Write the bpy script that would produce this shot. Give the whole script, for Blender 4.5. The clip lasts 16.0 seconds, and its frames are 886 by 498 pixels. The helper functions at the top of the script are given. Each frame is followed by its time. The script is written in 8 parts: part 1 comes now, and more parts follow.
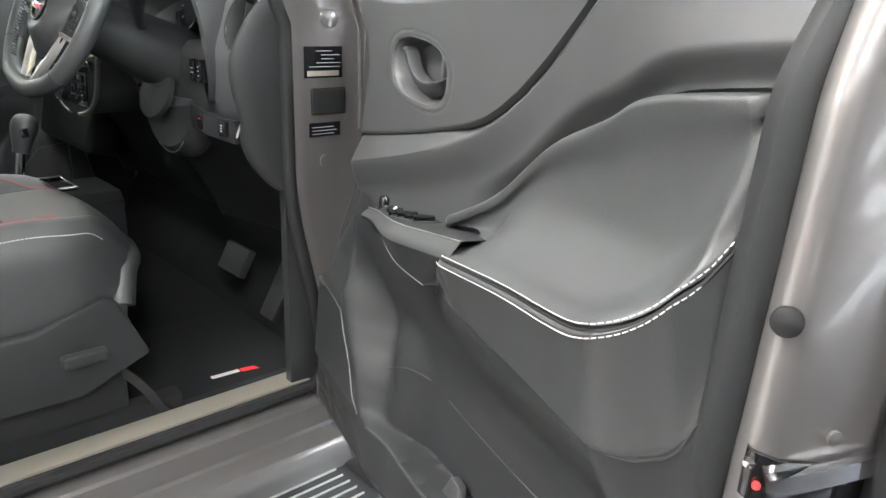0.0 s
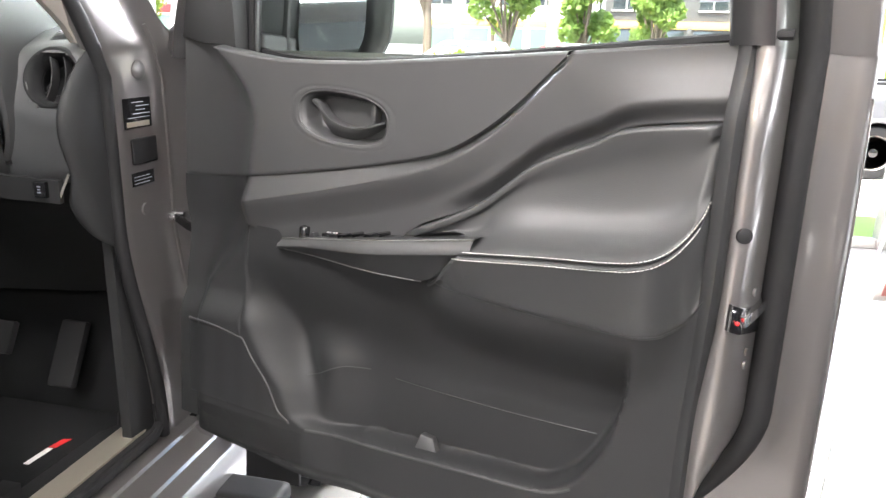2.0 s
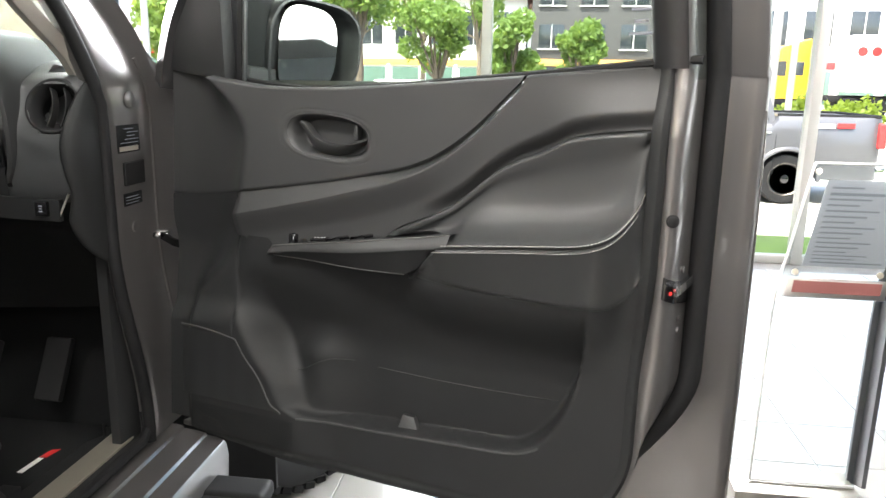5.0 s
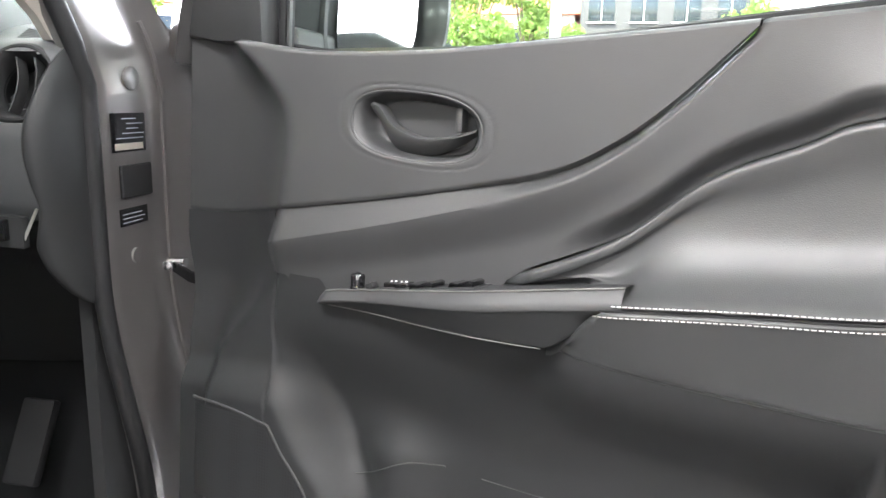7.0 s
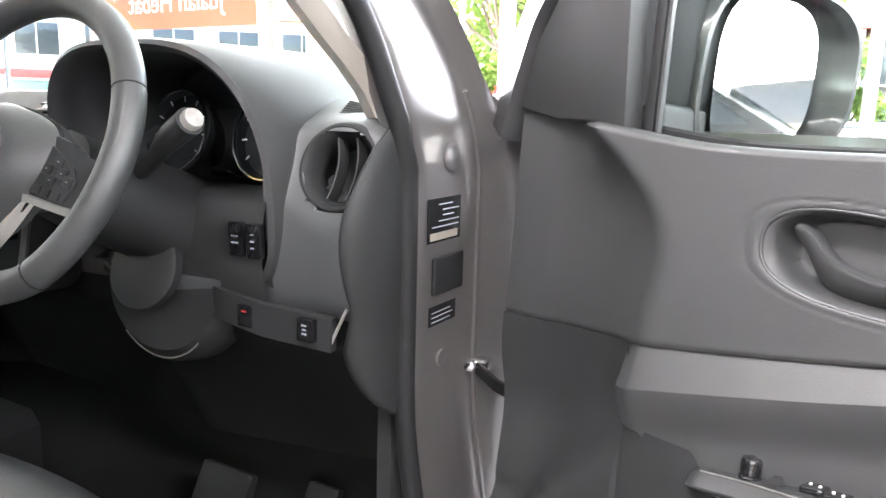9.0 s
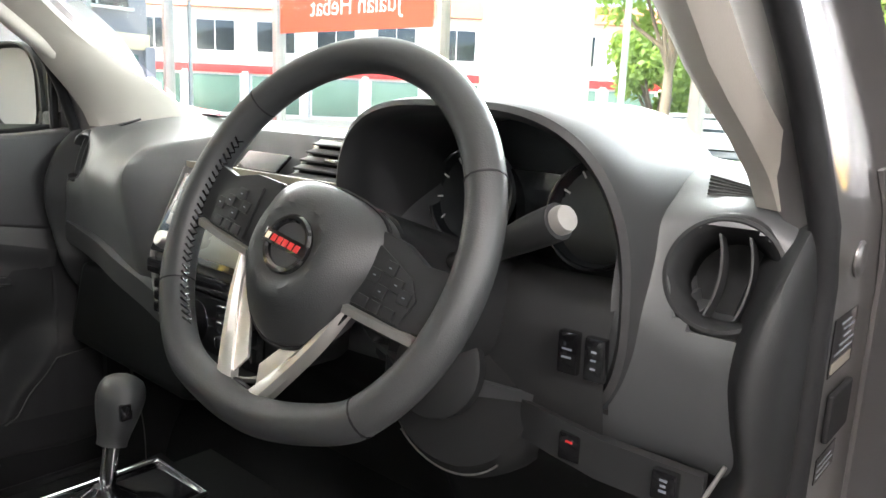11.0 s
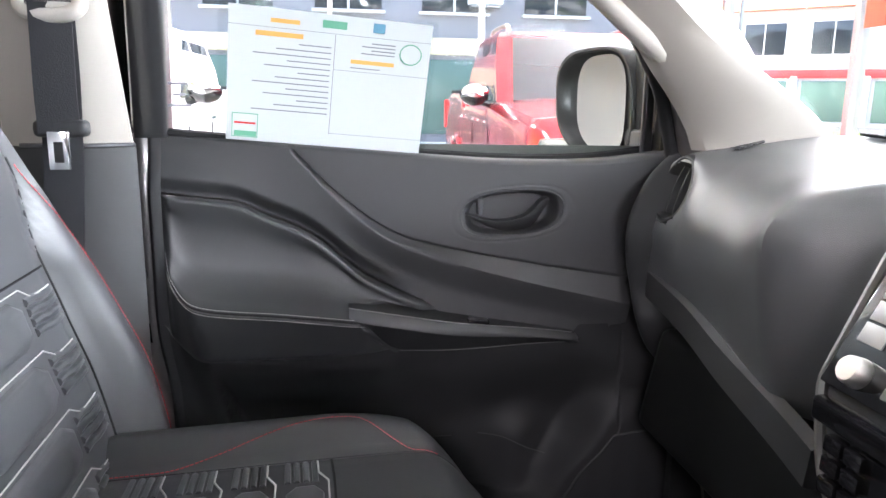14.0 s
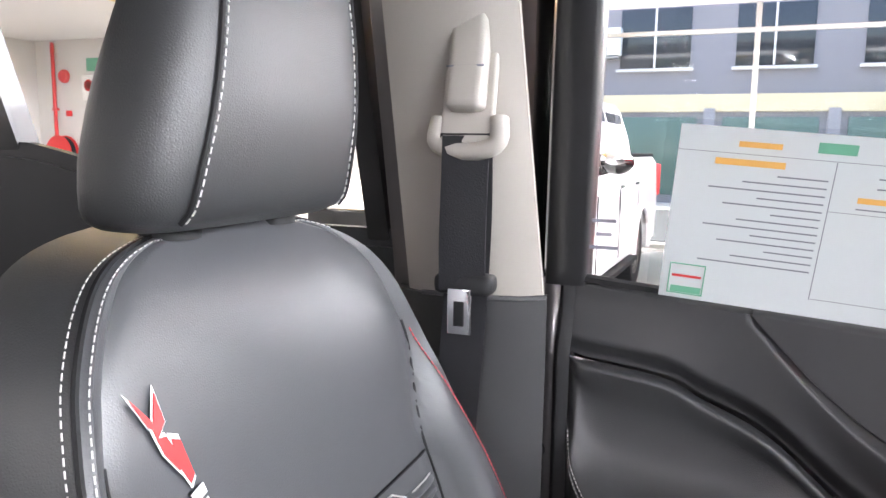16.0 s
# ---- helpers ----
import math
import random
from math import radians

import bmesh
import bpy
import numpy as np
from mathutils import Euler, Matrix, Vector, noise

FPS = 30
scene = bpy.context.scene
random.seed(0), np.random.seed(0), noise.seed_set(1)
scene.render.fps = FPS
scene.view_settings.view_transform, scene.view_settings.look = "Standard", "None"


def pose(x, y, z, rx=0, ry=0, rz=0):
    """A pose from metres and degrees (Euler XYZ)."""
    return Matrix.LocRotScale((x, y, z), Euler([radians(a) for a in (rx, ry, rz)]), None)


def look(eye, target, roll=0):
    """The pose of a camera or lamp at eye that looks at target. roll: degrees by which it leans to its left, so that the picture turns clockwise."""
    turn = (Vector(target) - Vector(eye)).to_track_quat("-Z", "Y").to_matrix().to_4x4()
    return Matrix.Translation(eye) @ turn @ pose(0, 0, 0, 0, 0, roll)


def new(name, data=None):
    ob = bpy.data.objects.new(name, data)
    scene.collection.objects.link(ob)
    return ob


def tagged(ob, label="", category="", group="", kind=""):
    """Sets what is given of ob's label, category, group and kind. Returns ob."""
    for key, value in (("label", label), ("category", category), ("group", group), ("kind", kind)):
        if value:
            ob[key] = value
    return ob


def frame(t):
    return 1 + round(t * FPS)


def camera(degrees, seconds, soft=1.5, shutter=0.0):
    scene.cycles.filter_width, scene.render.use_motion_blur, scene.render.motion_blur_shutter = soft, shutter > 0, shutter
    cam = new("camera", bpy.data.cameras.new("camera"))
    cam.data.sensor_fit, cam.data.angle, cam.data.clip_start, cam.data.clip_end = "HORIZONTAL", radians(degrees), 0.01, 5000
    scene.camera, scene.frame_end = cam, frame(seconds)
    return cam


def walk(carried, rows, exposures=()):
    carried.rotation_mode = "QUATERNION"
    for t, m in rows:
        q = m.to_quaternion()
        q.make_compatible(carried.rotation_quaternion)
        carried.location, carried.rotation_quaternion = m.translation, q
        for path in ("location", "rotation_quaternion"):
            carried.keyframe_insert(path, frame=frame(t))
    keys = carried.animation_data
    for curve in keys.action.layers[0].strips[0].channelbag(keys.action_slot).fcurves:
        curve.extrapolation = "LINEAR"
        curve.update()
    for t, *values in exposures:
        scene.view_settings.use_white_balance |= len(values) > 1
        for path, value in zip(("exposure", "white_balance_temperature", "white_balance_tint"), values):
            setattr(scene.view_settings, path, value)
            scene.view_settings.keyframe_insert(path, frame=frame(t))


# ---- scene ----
# ---- path ----
cam = camera(62.37, 16.0)
PATH = [
    (0.0, 1.844, -0.770, 1.181, 71.89, -1.95, 48.12),
    (0.5, 1.701, -0.932, 1.169, 71.99, -1.64, 28.31),
    (1.0, 1.689, -0.937, 1.185, 72.39, -1.59, 21.22),
    (1.5, 1.609, -1.066, 1.214, 73.06, -1.36, 16.03),
    (2.0, 1.541, -1.218, 1.223, 74.18, -1.43, 12.88),
    (2.5, 1.535, -1.395, 1.228, 74.77, -1.14, 10.47),
    (3.0, 1.524, -1.521, 1.238, 75.43, -1.09, 8.64),
    (3.5, 1.526, -1.557, 1.240, 75.76, -1.03, 7.49),
    (4.0, 1.528, -1.547, 1.239, 76.24, -0.95, 6.96),
    (4.2, 1.525, -1.532, 1.237, 76.41, -1.02, 6.91),
    (6.3, 1.425, -1.107, 1.142, 77.94, -0.78, 9.23),
    (6.5, 1.397, -1.074, 1.140, 77.99, -0.79, 9.36),
    (7.0, 1.340, -0.977, 1.142, 78.36, -1.25, 10.92),
    (7.5, 1.290, -0.900, 1.149, 78.47, -1.30, 14.16),
    (8.0, 1.250, -0.855, 1.163, 78.68, -1.48, 19.12),
    (8.5, 1.209, -0.820, 1.182, 79.17, -1.50, 25.15),
    (9.0, 1.146, -0.804, 1.214, 79.40, -1.64, 30.08),
    (9.2, 1.129, -0.801, 1.219, 79.71, -1.66, 31.71),
    (11.3, 0.788, -0.734, 1.286, 78.02, -1.76, 43.73),
    (11.5, 0.751, -0.717, 1.285, 77.69, -1.14, 45.65),
    (12.0, 0.666, -0.702, 1.288, 77.60, -1.27, 51.42),
    (12.5, 0.593, -0.702, 1.293, 77.55, -1.05, 58.93),
    (13.0, 0.511, -0.684, 1.291, 77.43, -0.89, 67.07),
    (13.3, 0.467, -0.684, 1.284, 77.69, -1.01, 70.99),
    (13.5, 0.439, -0.664, 1.291, 77.51, -0.87, 74.13),
    (14.0, 0.374, -0.653, 1.281, 78.09, -0.79, 80.97),
    (14.5, 0.303, -0.658, 1.264, 79.04, -0.56, 89.45),
    (15.0, 0.245, -0.669, 1.274, 79.28, -0.58, 98.59),
    (15.2, 0.210, -0.692, 1.286, 79.84, -0.74, 100.51),
    (15.5, 0.161, -0.696, 1.329, 80.44, -0.51, 105.32),
    (16.0, 0.077, -0.729, 1.374, 82.08, -0.77, 111.59),
]
SKY, SUN, LAMPS = 0.27, 5.0, 55.0
walk(cam, [(t, pose(*p)) for t, *p in PATH], [(0.0, 2.7, 6300, 8), (0.5, 3.18, 6350, 10), (1.5, 2.96, 6450, 12), (2.5, 1.9, 6600, 13), (3.5, 1.3, 6700, 8), (4.2, 1.35, 6700, 8), (6.3, 2.3, 6350, 8), (7.0, 2.62, 6300, 10), (9.2, 2.95, 6300, 14), (11.3, 2.27, 6600, 13), (12.5, 2.4, 6350, 19), (14.0, 2.42, 6300, 23), (16.0, 1.9, 6550, 27)])


def span(a, b, n):
    return [a + (b - a) * k / n for k in range(n + 1)]

# ---- world, sun, large lights ----
world = bpy.data.worlds.new("sky")
scene.world = world
world.use_nodes = True
_wn = world.node_tree
_sky = _wn.nodes.new("ShaderNodeTexSky")
_sky.sky_type = "NISHITA"
_sky.sun_disc = False
_sky.sun_elevation, _sky.sun_rotation = radians(58), radians(200)
_sky.air_density, _sky.dust_density, _sky.ozone_density = 1.0, 3.5, 1.0
_bg = _wn.nodes["Background"]
_bg.inputs["Strength"].default_value = SKY
_wn.links.new(_sky.outputs["Color"], _bg.inputs["Color"])
_sun = new("sun", bpy.data.lights.new("sun", "SUN"))
_sun.data.energy, _sun.data.angle, _sun.data.color = SUN, radians(6), (1.0, 0.95, 0.88)
_sun.matrix_world = look((0, 0, 12), (0.34 * 4, 0.94 * 4, 12 - 6.6))


def ceiling_lamp_light(x, y, z, watts, sx, sy, colour=(1.0, 0.965, 0.93)):
    lamp = new("ceiling_light_source", bpy.data.lights.new("ceiling_light_source", "AREA"))
    lamp.data.shape, lamp.data.size, lamp.data.size_y = "RECTANGLE", sx, sy
    lamp.data.energy, lamp.data.color = watts, colour
    lamp.location = (x, y, z)
    return lamp


for _x in (-7.5, -3.5, 0.4, 4.4):
    for _y in (-9.5, -5.6, -1.9):
        ceiling_lamp_light(_x, _y, 3.27, LAMPS, 1.8, 0.5)


def window_light(at, target, watts, long, high):
    """Daylight of the sky in the upper part of a glass wall."""
    lamp = new("window_light_source", bpy.data.lights.new("window_light_source", "AREA"))
    lamp.data.shape, lamp.data.size, lamp.data.size_y = "RECTANGLE", long, high
    lamp.data.energy, lamp.data.color = watts, (0.96, 0.98, 1.0)
    lamp.matrix_world = look(at, target)
    return lamp


window_light((-2.0, 3.62, 2.42), (-2.0, -1.0, 1.5), 560.0, 13.0, 0.7)
window_light((7.72, 0.0, 2.78), (0.0, 0.0, 1.2), 130.0, 7.2, 0.8)


# ---- helpers for meshes ----
ORIGIN = {}
SIDE = [1]


def thing(name, at, label, category, group="", kind="", matrix=None):
    ob = new(name)
    ob.empty_display_size = 0.1
    ob.matrix_world = matrix if matrix is not None else Matrix.Translation(at)
    ORIGIN[ob.name] = Vector(at)
    return tagged(ob, label, category, group, kind)


def part(name, vf, mat, parent, label="", smooth=38):
    verts, faces = vf
    root = parent
    while root.parent:
        root = root.parent
    o, sx = ORIGIN[root.name], SIDE[0]
    me = bpy.data.meshes.new(name)
    me.from_pydata([(sx * v[0] - o.x, v[1] - o.y, v[2] - o.z) for v in verts], [], [f[::-1] for f in faces] if sx < 0 else faces)
    me.materials.append(mat)
    if smooth:
        me.polygons.foreach_set("use_smooth", [True] * len(me.polygons))
        me.set_sharp_from_angle(angle=radians(smooth))
    me.update()
    ob = new(name, me)
    ob.parent = parent
    return tagged(ob, label)


def solo(name, vf, mat, at, label, category, group="", kind="", smooth=38):
    """A thing or a piece of the setting that is one mesh."""
    verts, faces = vf
    me = bpy.data.meshes.new(name)
    me.from_pydata([(v[0] - at[0], v[1] - at[1], v[2] - at[2]) for v in verts], [], faces)
    me.materials.append(mat)
    if smooth:
        me.polygons.foreach_set("use_smooth", [True] * len(me.polygons))
        me.set_sharp_from_angle(angle=radians(smooth))
    ob = new(name, me)
    ob.location = at
    ORIGIN[ob.name] = Vector(at)
    return tagged(ob, label, category, group, kind)


def join(*vfs):
    verts, faces = [], []
    for v, f in vfs:
        k = len(verts)
        verts.extend(v)
        faces.extend([tuple(i + k for i in q) for q in f])
    return verts, faces


def grid(rows, close_u=False, close_v=False):
    """Faces over rows of points."""
    n, m = len(rows), len(rows[0])
    verts = [tuple(p) for r in rows for p in r]
    faces = []
    for i in range(n if close_v else n - 1):
        for j in range(m if close_u else m - 1):
            a, b, c, d = i * m + j, i * m + (j + 1) % m, ((i + 1) % n) * m + (j + 1) % m, ((i + 1) % n) * m + j
            faces.append((a, b, c, d))
    return verts, faces


def shell(rows, off):
    """A sheet over rows of points with a thickness given by an offset vector."""
    n, m = len(rows), len(rows[0])
    v, f = grid(rows)
    k = len(v)
    v2 = [(p[0] + off[0], p[1] + off[1], p[2] + off[2]) for p in v]
    faces = f + [tuple(i + k for i in q[::-1]) for q in f]
    edge = [j for j in range(m)] + [i * m + m - 1 for i in range(1, n)] + [(n - 1) * m + j for j in range(m - 2, -1, -1)] + [i * m for i in range(n - 2, 0, -1)]
    for a, b in zip(edge, edge[1:] + edge[:1]):
        faces.append((b, a, a + k, b + k))
    return v + v2, faces


def smooth_path(pts, n):
    """n points on a smooth curve through pts (Catmull-Rom)."""
    p = [np.array(q, float) for q in pts]
    p = [2 * p[0] - p[1]] + p + [2 * p[-1] - p[-2]]
    out = []
    for k in range(n):
        s = k / (n - 1) * (len(pts) - 1)
        i = min(int(s), len(pts) - 2)
        t = s - i
        a, b, c, d = p[i:i + 4]
        out.append(tuple(0.5 * (2 * b + (c - a) * t + (2 * a - 5 * b + 4 * c - d) * t * t + (3 * b - a - 3 * c + d) * t ** 3)))
    return out


def fn(pts):
    """A smooth function of one variable through the points."""
    q = smooth_path(pts, 40 * len(pts))
    xs, ys = [a[0] for a in q], [a[1] for a in q]
    return lambda x: float(np.interp(x, xs, ys))


def sstep(a, b, x):
    t = min(1.0, max(0.0, (x - a) / (b - a)))
    return t * t * (3 - 2 * t)


def frames_along(path, closed=False):
    p = [Vector(q) for q in path]
    n = len(p)
    tang = []
    for i in range(n):
        a, b = (p[(i - 1) % n], p[(i + 1) % n]) if closed else (p[max(i - 1, 0)], p[min(i + 1, n - 1)])
        tang.append((b - a).normalized())
    ref = Vector((0, 0, 1)) if abs(tang[0].z) < 0.9 else Vector((1, 0, 0))
    nrm = (ref - ref.dot(tang[0]) * tang[0]).normalized()
    out = []
    for i in range(n):
        nrm = (nrm - nrm.dot(tang[i]) * tang[i]).normalized()
        out.append((p[i], nrm.copy(), tang[i].cross(nrm)))
    return out


def sweep(path, prof, closed=False, scale=None, caps=True):
    """A closed profile (list of 2D points) carried along a path."""
    rows = []
    fr = frames_along(path, closed)
    for i, (p, a, b) in enumerate(fr):
        k = scale(i / max(1, len(fr) - 1)) if scale else 1.0
        rows.append([tuple(p + a * (q[0] * k) + b * (q[1] * k)) for q in prof])
    v, f = grid(rows, close_u=True, close_v=closed)
    if not closed and caps:
        m = len(prof)
        f = f + [tuple(range(m))[::-1], tuple((len(rows) - 1) * m + j for j in range(m))]
    return v, [q[::-1] for q in f]


def ring(r, n=10, ry=None):
    return [(r * math.cos(2 * math.pi * k / n), (ry or r) * math.sin(2 * math.pi * k / n)) for k in range(n)]


def tube(path, r, n=8, closed=False, scale=None):
    return sweep(path, ring(r, n), closed, scale)


def box(c, s, bev=0.0, rot=None, segs=2):
    bm = bmesh.new()
    bmesh.ops.create_cube(bm, size=1.0)
    bmesh.ops.scale(bm, vec=s, verts=bm.verts)
    if bev:
        bmesh.ops.bevel(bm, geom=bm.edges[:], offset=bev, segments=segs, profile=0.6, affect="EDGES", clamp_overlap=True)
    if rot is not None:
        bmesh.ops.transform(bm, matrix=rot.to_4x4(), verts=bm.verts)
    bmesh.ops.translate(bm, vec=c, verts=bm.verts)
    return take(bm)


def take(bm):
    bm.verts.index_update()
    out = [tuple(v.co) for v in bm.verts], [tuple(v.index for v in f.verts) for f in bm.faces]
    bm.free()
    return out


def prism(outline, off, bev=0.0, segs=2):
    """A flat outline of 3D points given a depth by an offset vector, with rounded rims."""
    bm = bmesh.new()
    f = bm.faces.new([bm.verts.new(p) for p in outline])
    r = bmesh.ops.extrude_face_region(bm, geom=[f])
    bmesh.ops.translate(bm, vec=off, verts=[g for g in r["geom"] if isinstance(g, bmesh.types.BMVert)])
    bmesh.ops.recalc_face_normals(bm, faces=bm.faces[:])
    if bev:
        bmesh.ops.bevel(bm, geom=[e for e in bm.edges], offset=bev, segments=segs, profile=0.6, affect="EDGES", clamp_overlap=True)
    return take(bm)


def basis(axis):
    n = Vector(axis).normalized()
    a = n.orthogonal().normalized()
    if abs(n.z) < 0.95:
        a = Vector((0, 0, 1)).cross(n).normalized()
    return a, n.cross(a), n


def revolve(at, axis, prof, n=24, sx=1.0, sy=1.0):
    """A profile of (radius, height) turned about an axis."""
    a, b, c = basis(axis)
    rows = []
    for r, h in prof:
        rows.append([tuple(Vector(at) + c * h + a * (sx * r * math.cos(t)) + b * (sy * r * math.sin(t))) for t in [2 * math.pi * k / n for k in range(n)]])
    v, f = grid(rows, close_u=True)
    if prof[0][0] > 1e-4:
        f.append(tuple(range(n))[::-1])
    if prof[-1][0] > 1e-4:
        f.append(tuple((len(prof) - 1) * n + k for k in range(n)))
    return v, f


def at_pose(vf, m):
    return [tuple(m @ Vector(v)) for v in vf[0]], vf[1]


def stitches(path, step, length, r):
    """A row of short threads along a path."""
    p = [Vector(q) for q in path]
    d = [0.0]
    for a, b in zip(p, p[1:]):
        d.append(d[-1] + (b - a).length)
    out, s = [], 0.0

    def at(x):
        i = min(max(int(np.searchsorted(d, x)) - 1, 0), len(p) - 2)
        k = (x - d[i]) / max(1e-9, d[i + 1] - d[i])
        return p[i].lerp(p[i + 1], k)
    while s + length < d[-1]:
        a, b = at(s), at(s + length)
        out.append(sweep([a, a.lerp(b, 0.5) , b], ring(r, 5)))
        s += step
    return join(*out)

# ---- materials ----
def material(name, colour, rough=0.5, metal=0.0, vary=0.15, scale=8.0, bump=0.0, bump_scale=400.0, spec=0.5, coat=0.0, coat_rough=0.05, kind="noise", wear=0.06, wear_scale=3.0, sheen=0.0):
    m = bpy.data.materials.new(name)
    m.use_nodes = True
    nt = m.node_tree
    b = nt.nodes["Principled BSDF"]
    b.inputs["Metallic"].default_value = metal
    b.inputs["Specular IOR Level"].default_value = spec
    b.inputs["Coat Weight"].default_value = coat
    b.inputs["Coat Roughness"].default_value = coat_rough
    b.inputs["Sheen Weight"].default_value = sheen
    tc = nt.nodes.new("ShaderNodeTexCoord")
    big = nt.nodes.new("ShaderNodeTexNoise")
    big.inputs["Scale"].default_value, big.inputs["Detail"].default_value = scale, 6
    nt.links.new(tc.outputs["Object"], big.inputs["Vector"])
    ramp = nt.nodes.new("ShaderNodeMapRange")
    ramp.inputs["To Min"].default_value, ramp.inputs["To Max"].default_value = 1 - vary, 1 + vary
    nt.links.new(big.outputs["Fac"], ramp.inputs["Value"])
    mul = nt.nodes.new("ShaderNodeMix")
    mul.data_type, mul.blend_type = "RGBA", "MULTIPLY"
    mul.inputs["Factor"].default_value = 1.0
    mul.inputs["A"].default_value = (*colour, 1)
    nt.links.new(ramp.outputs["Result"], mul.inputs["B"])
    nt.links.new(mul.outputs["Result"], b.inputs["Base Color"])
    wearn = nt.nodes.new("ShaderNodeTexNoise")
    wearn.inputs["Scale"].default_value, wearn.inputs["Detail"].default_value = wear_scale, 8
    nt.links.new(tc.outputs["Object"], wearn.inputs["Vector"])
    rr = nt.nodes.new("ShaderNodeMapRange")
    rr.inputs["To Min"].default_value, rr.inputs["To Max"].default_value = max(0.02, rough - wear), min(1.0, rough + wear)
    nt.links.new(wearn.outputs["Fac"], rr.inputs["Value"])
    nt.links.new(rr.outputs["Result"], b.inputs["Roughness"])
    if bump:
        if kind == "noise":
            fine = nt.nodes.new("ShaderNodeTexNoise")
            fine.inputs["Detail"].default_value = 4
            out = fine.outputs["Fac"]
        else:
            fine = nt.nodes.new("ShaderNodeTexVoronoi")
            fine.feature = "DISTANCE_TO_EDGE" if kind == "leather" else "F1"
            out = fine.outputs["Distance"]
        fine.inputs["Scale"].default_value = bump_scale
        nt.links.new(tc.outputs["Object"], fine.inputs["Vector"])
        bp = nt.nodes.new("ShaderNodeBump")
        bp.inputs["Strength"].default_value, bp.inputs["Distance"].default_value = bump, 0.0006
        nt.links.new(out, bp.inputs["Height"])
        nt.links.new(bp.outputs["Normal"], b.inputs["Normal"])
    return m


def glowing(name, colour, strength):
    m = bpy.data.materials.new(name)
    m.use_nodes = True
    b = m.node_tree.nodes["Principled BSDF"]
    b.inputs["Base Color"].default_value = (*colour, 1)
    b.inputs["Emission Color"].default_value = (*colour, 1)
    b.inputs["Emission Strength"].default_value = strength
    return m


def pane_material(name, tint=(0.95, 0.97, 0.96), gloss_rough=0.0, gain=1.0):
    """Thin glass: clear, with the mirror image that glass has."""
    m = bpy.data.materials.new(name)
    m.use_nodes = True
    nt = m.node_tree
    nt.nodes.remove(nt.nodes["Principled BSDF"])
    clear, gloss, mix, fr = nt.nodes.new("ShaderNodeBsdfTransparent"), nt.nodes.new("ShaderNodeBsdfGlossy"), nt.nodes.new("ShaderNodeMixShader"), nt.nodes.new("ShaderNodeLayerWeight")
    clear.inputs["Color"].default_value = (*tint, 1)
    gloss.inputs["Roughness"].default_value = gloss_rough
    fr.inputs["Blend"].default_value = 0.5
    p5, sc = nt.nodes.new("ShaderNodeMath"), nt.nodes.new("ShaderNodeMath")
    p5.operation, sc.operation = "POWER", "MULTIPLY_ADD"
    p5.inputs[1].default_value = 5.0
    sc.inputs[1].default_value, sc.inputs[2].default_value = 0.45 * gain, 0.022 * gain
    nt.links.new(fr.outputs["Facing"], p5.inputs[0])
    nt.links.new(p5.outputs["Value"], sc.inputs[0])
    nt.links.new(sc.outputs["Value"], mix.inputs["Fac"])
    nt.links.new(clear.outputs["BSDF"], mix.inputs[1])
    nt.links.new(gloss.outputs["BSDF"], mix.inputs[2])
    nt.links.new(mix.outputs["Shader"], nt.nodes["Material Output"].inputs["Surface"])
    return m


PLASTIC = material("dark_grained_plastic", (0.0280, 0.0285, 0.0295), 0.52, bump=0.25, bump_scale=900, vary=0.10, wear=0.05)
PLASTIC_SOFT = material("soft_dash_plastic", (0.056, 0.058, 0.061), 0.47, spec=0.80, bump=0.35, bump_scale=700, kind="leather", vary=0.10)
# Hard trim plastic, and the door plastic darkened for shade low down.
PLASTIC_LOW = material("hard_and_shaded_plastic", (0.0200, 0.0205, 0.0215), 0.52, spec=0.22, bump=0.3, bump_scale=900, vary=0.10)
# Also used on the seats as their own leather, darkened for shaded parts.
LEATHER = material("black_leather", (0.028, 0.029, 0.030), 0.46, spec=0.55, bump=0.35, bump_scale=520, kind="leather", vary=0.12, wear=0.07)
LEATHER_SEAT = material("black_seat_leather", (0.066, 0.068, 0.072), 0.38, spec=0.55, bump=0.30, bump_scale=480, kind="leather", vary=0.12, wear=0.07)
GLOSS = material("piano_black", (0.008, 0.008, 0.009), 0.10, coat=0.6, vary=0.05, wear=0.04)
RUBBER = material("black_rubber_seal", (0.011, 0.011, 0.012), 0.65, spec=0.25, bump=0.2, bump_scale=300, vary=0.2)
CARPET = material("black_carpet", (0.013, 0.0137, 0.0145), 0.95, bump=0.9, bump_scale=900, vary=0.3, spec=0.15)
PAINT = material("grey_metallic_paint", (0.170, 0.162, 0.160), 0.30, metal=0.65, coat=0.7, coat_rough=0.06, bump=0.05, bump_scale=2500, vary=0.06, scale=3)
BEIGE = material("beige_trim_plastic", (0.37, 0.345, 0.31), 0.6, bump=0.3, bump_scale=800, vary=0.06)
SILVER = material("satin_silver_trim", (0.62, 0.60, 0.57), 0.36, metal=0.9, vary=0.03)
DULL_EDGE = material("dull_grey_edge", (0.20, 0.195, 0.19), 0.4, metal=0.5, vary=0.06)
CHROME = material("chrome", (0.75, 0.75, 0.76), 0.10, metal=1.0, vary=0.05)
STEEL = material("brushed_steel", (0.62, 0.57, 0.48), 0.34, metal=0.75, vary=0.08, bump=0.15, bump_scale=250)
THREAD = material("white_thread", (0.50, 0.49, 0.47), 0.8, vary=0.1)
THREAD_RED = material("red_thread", (0.42, 0.05, 0.06), 0.8, vary=0.1)
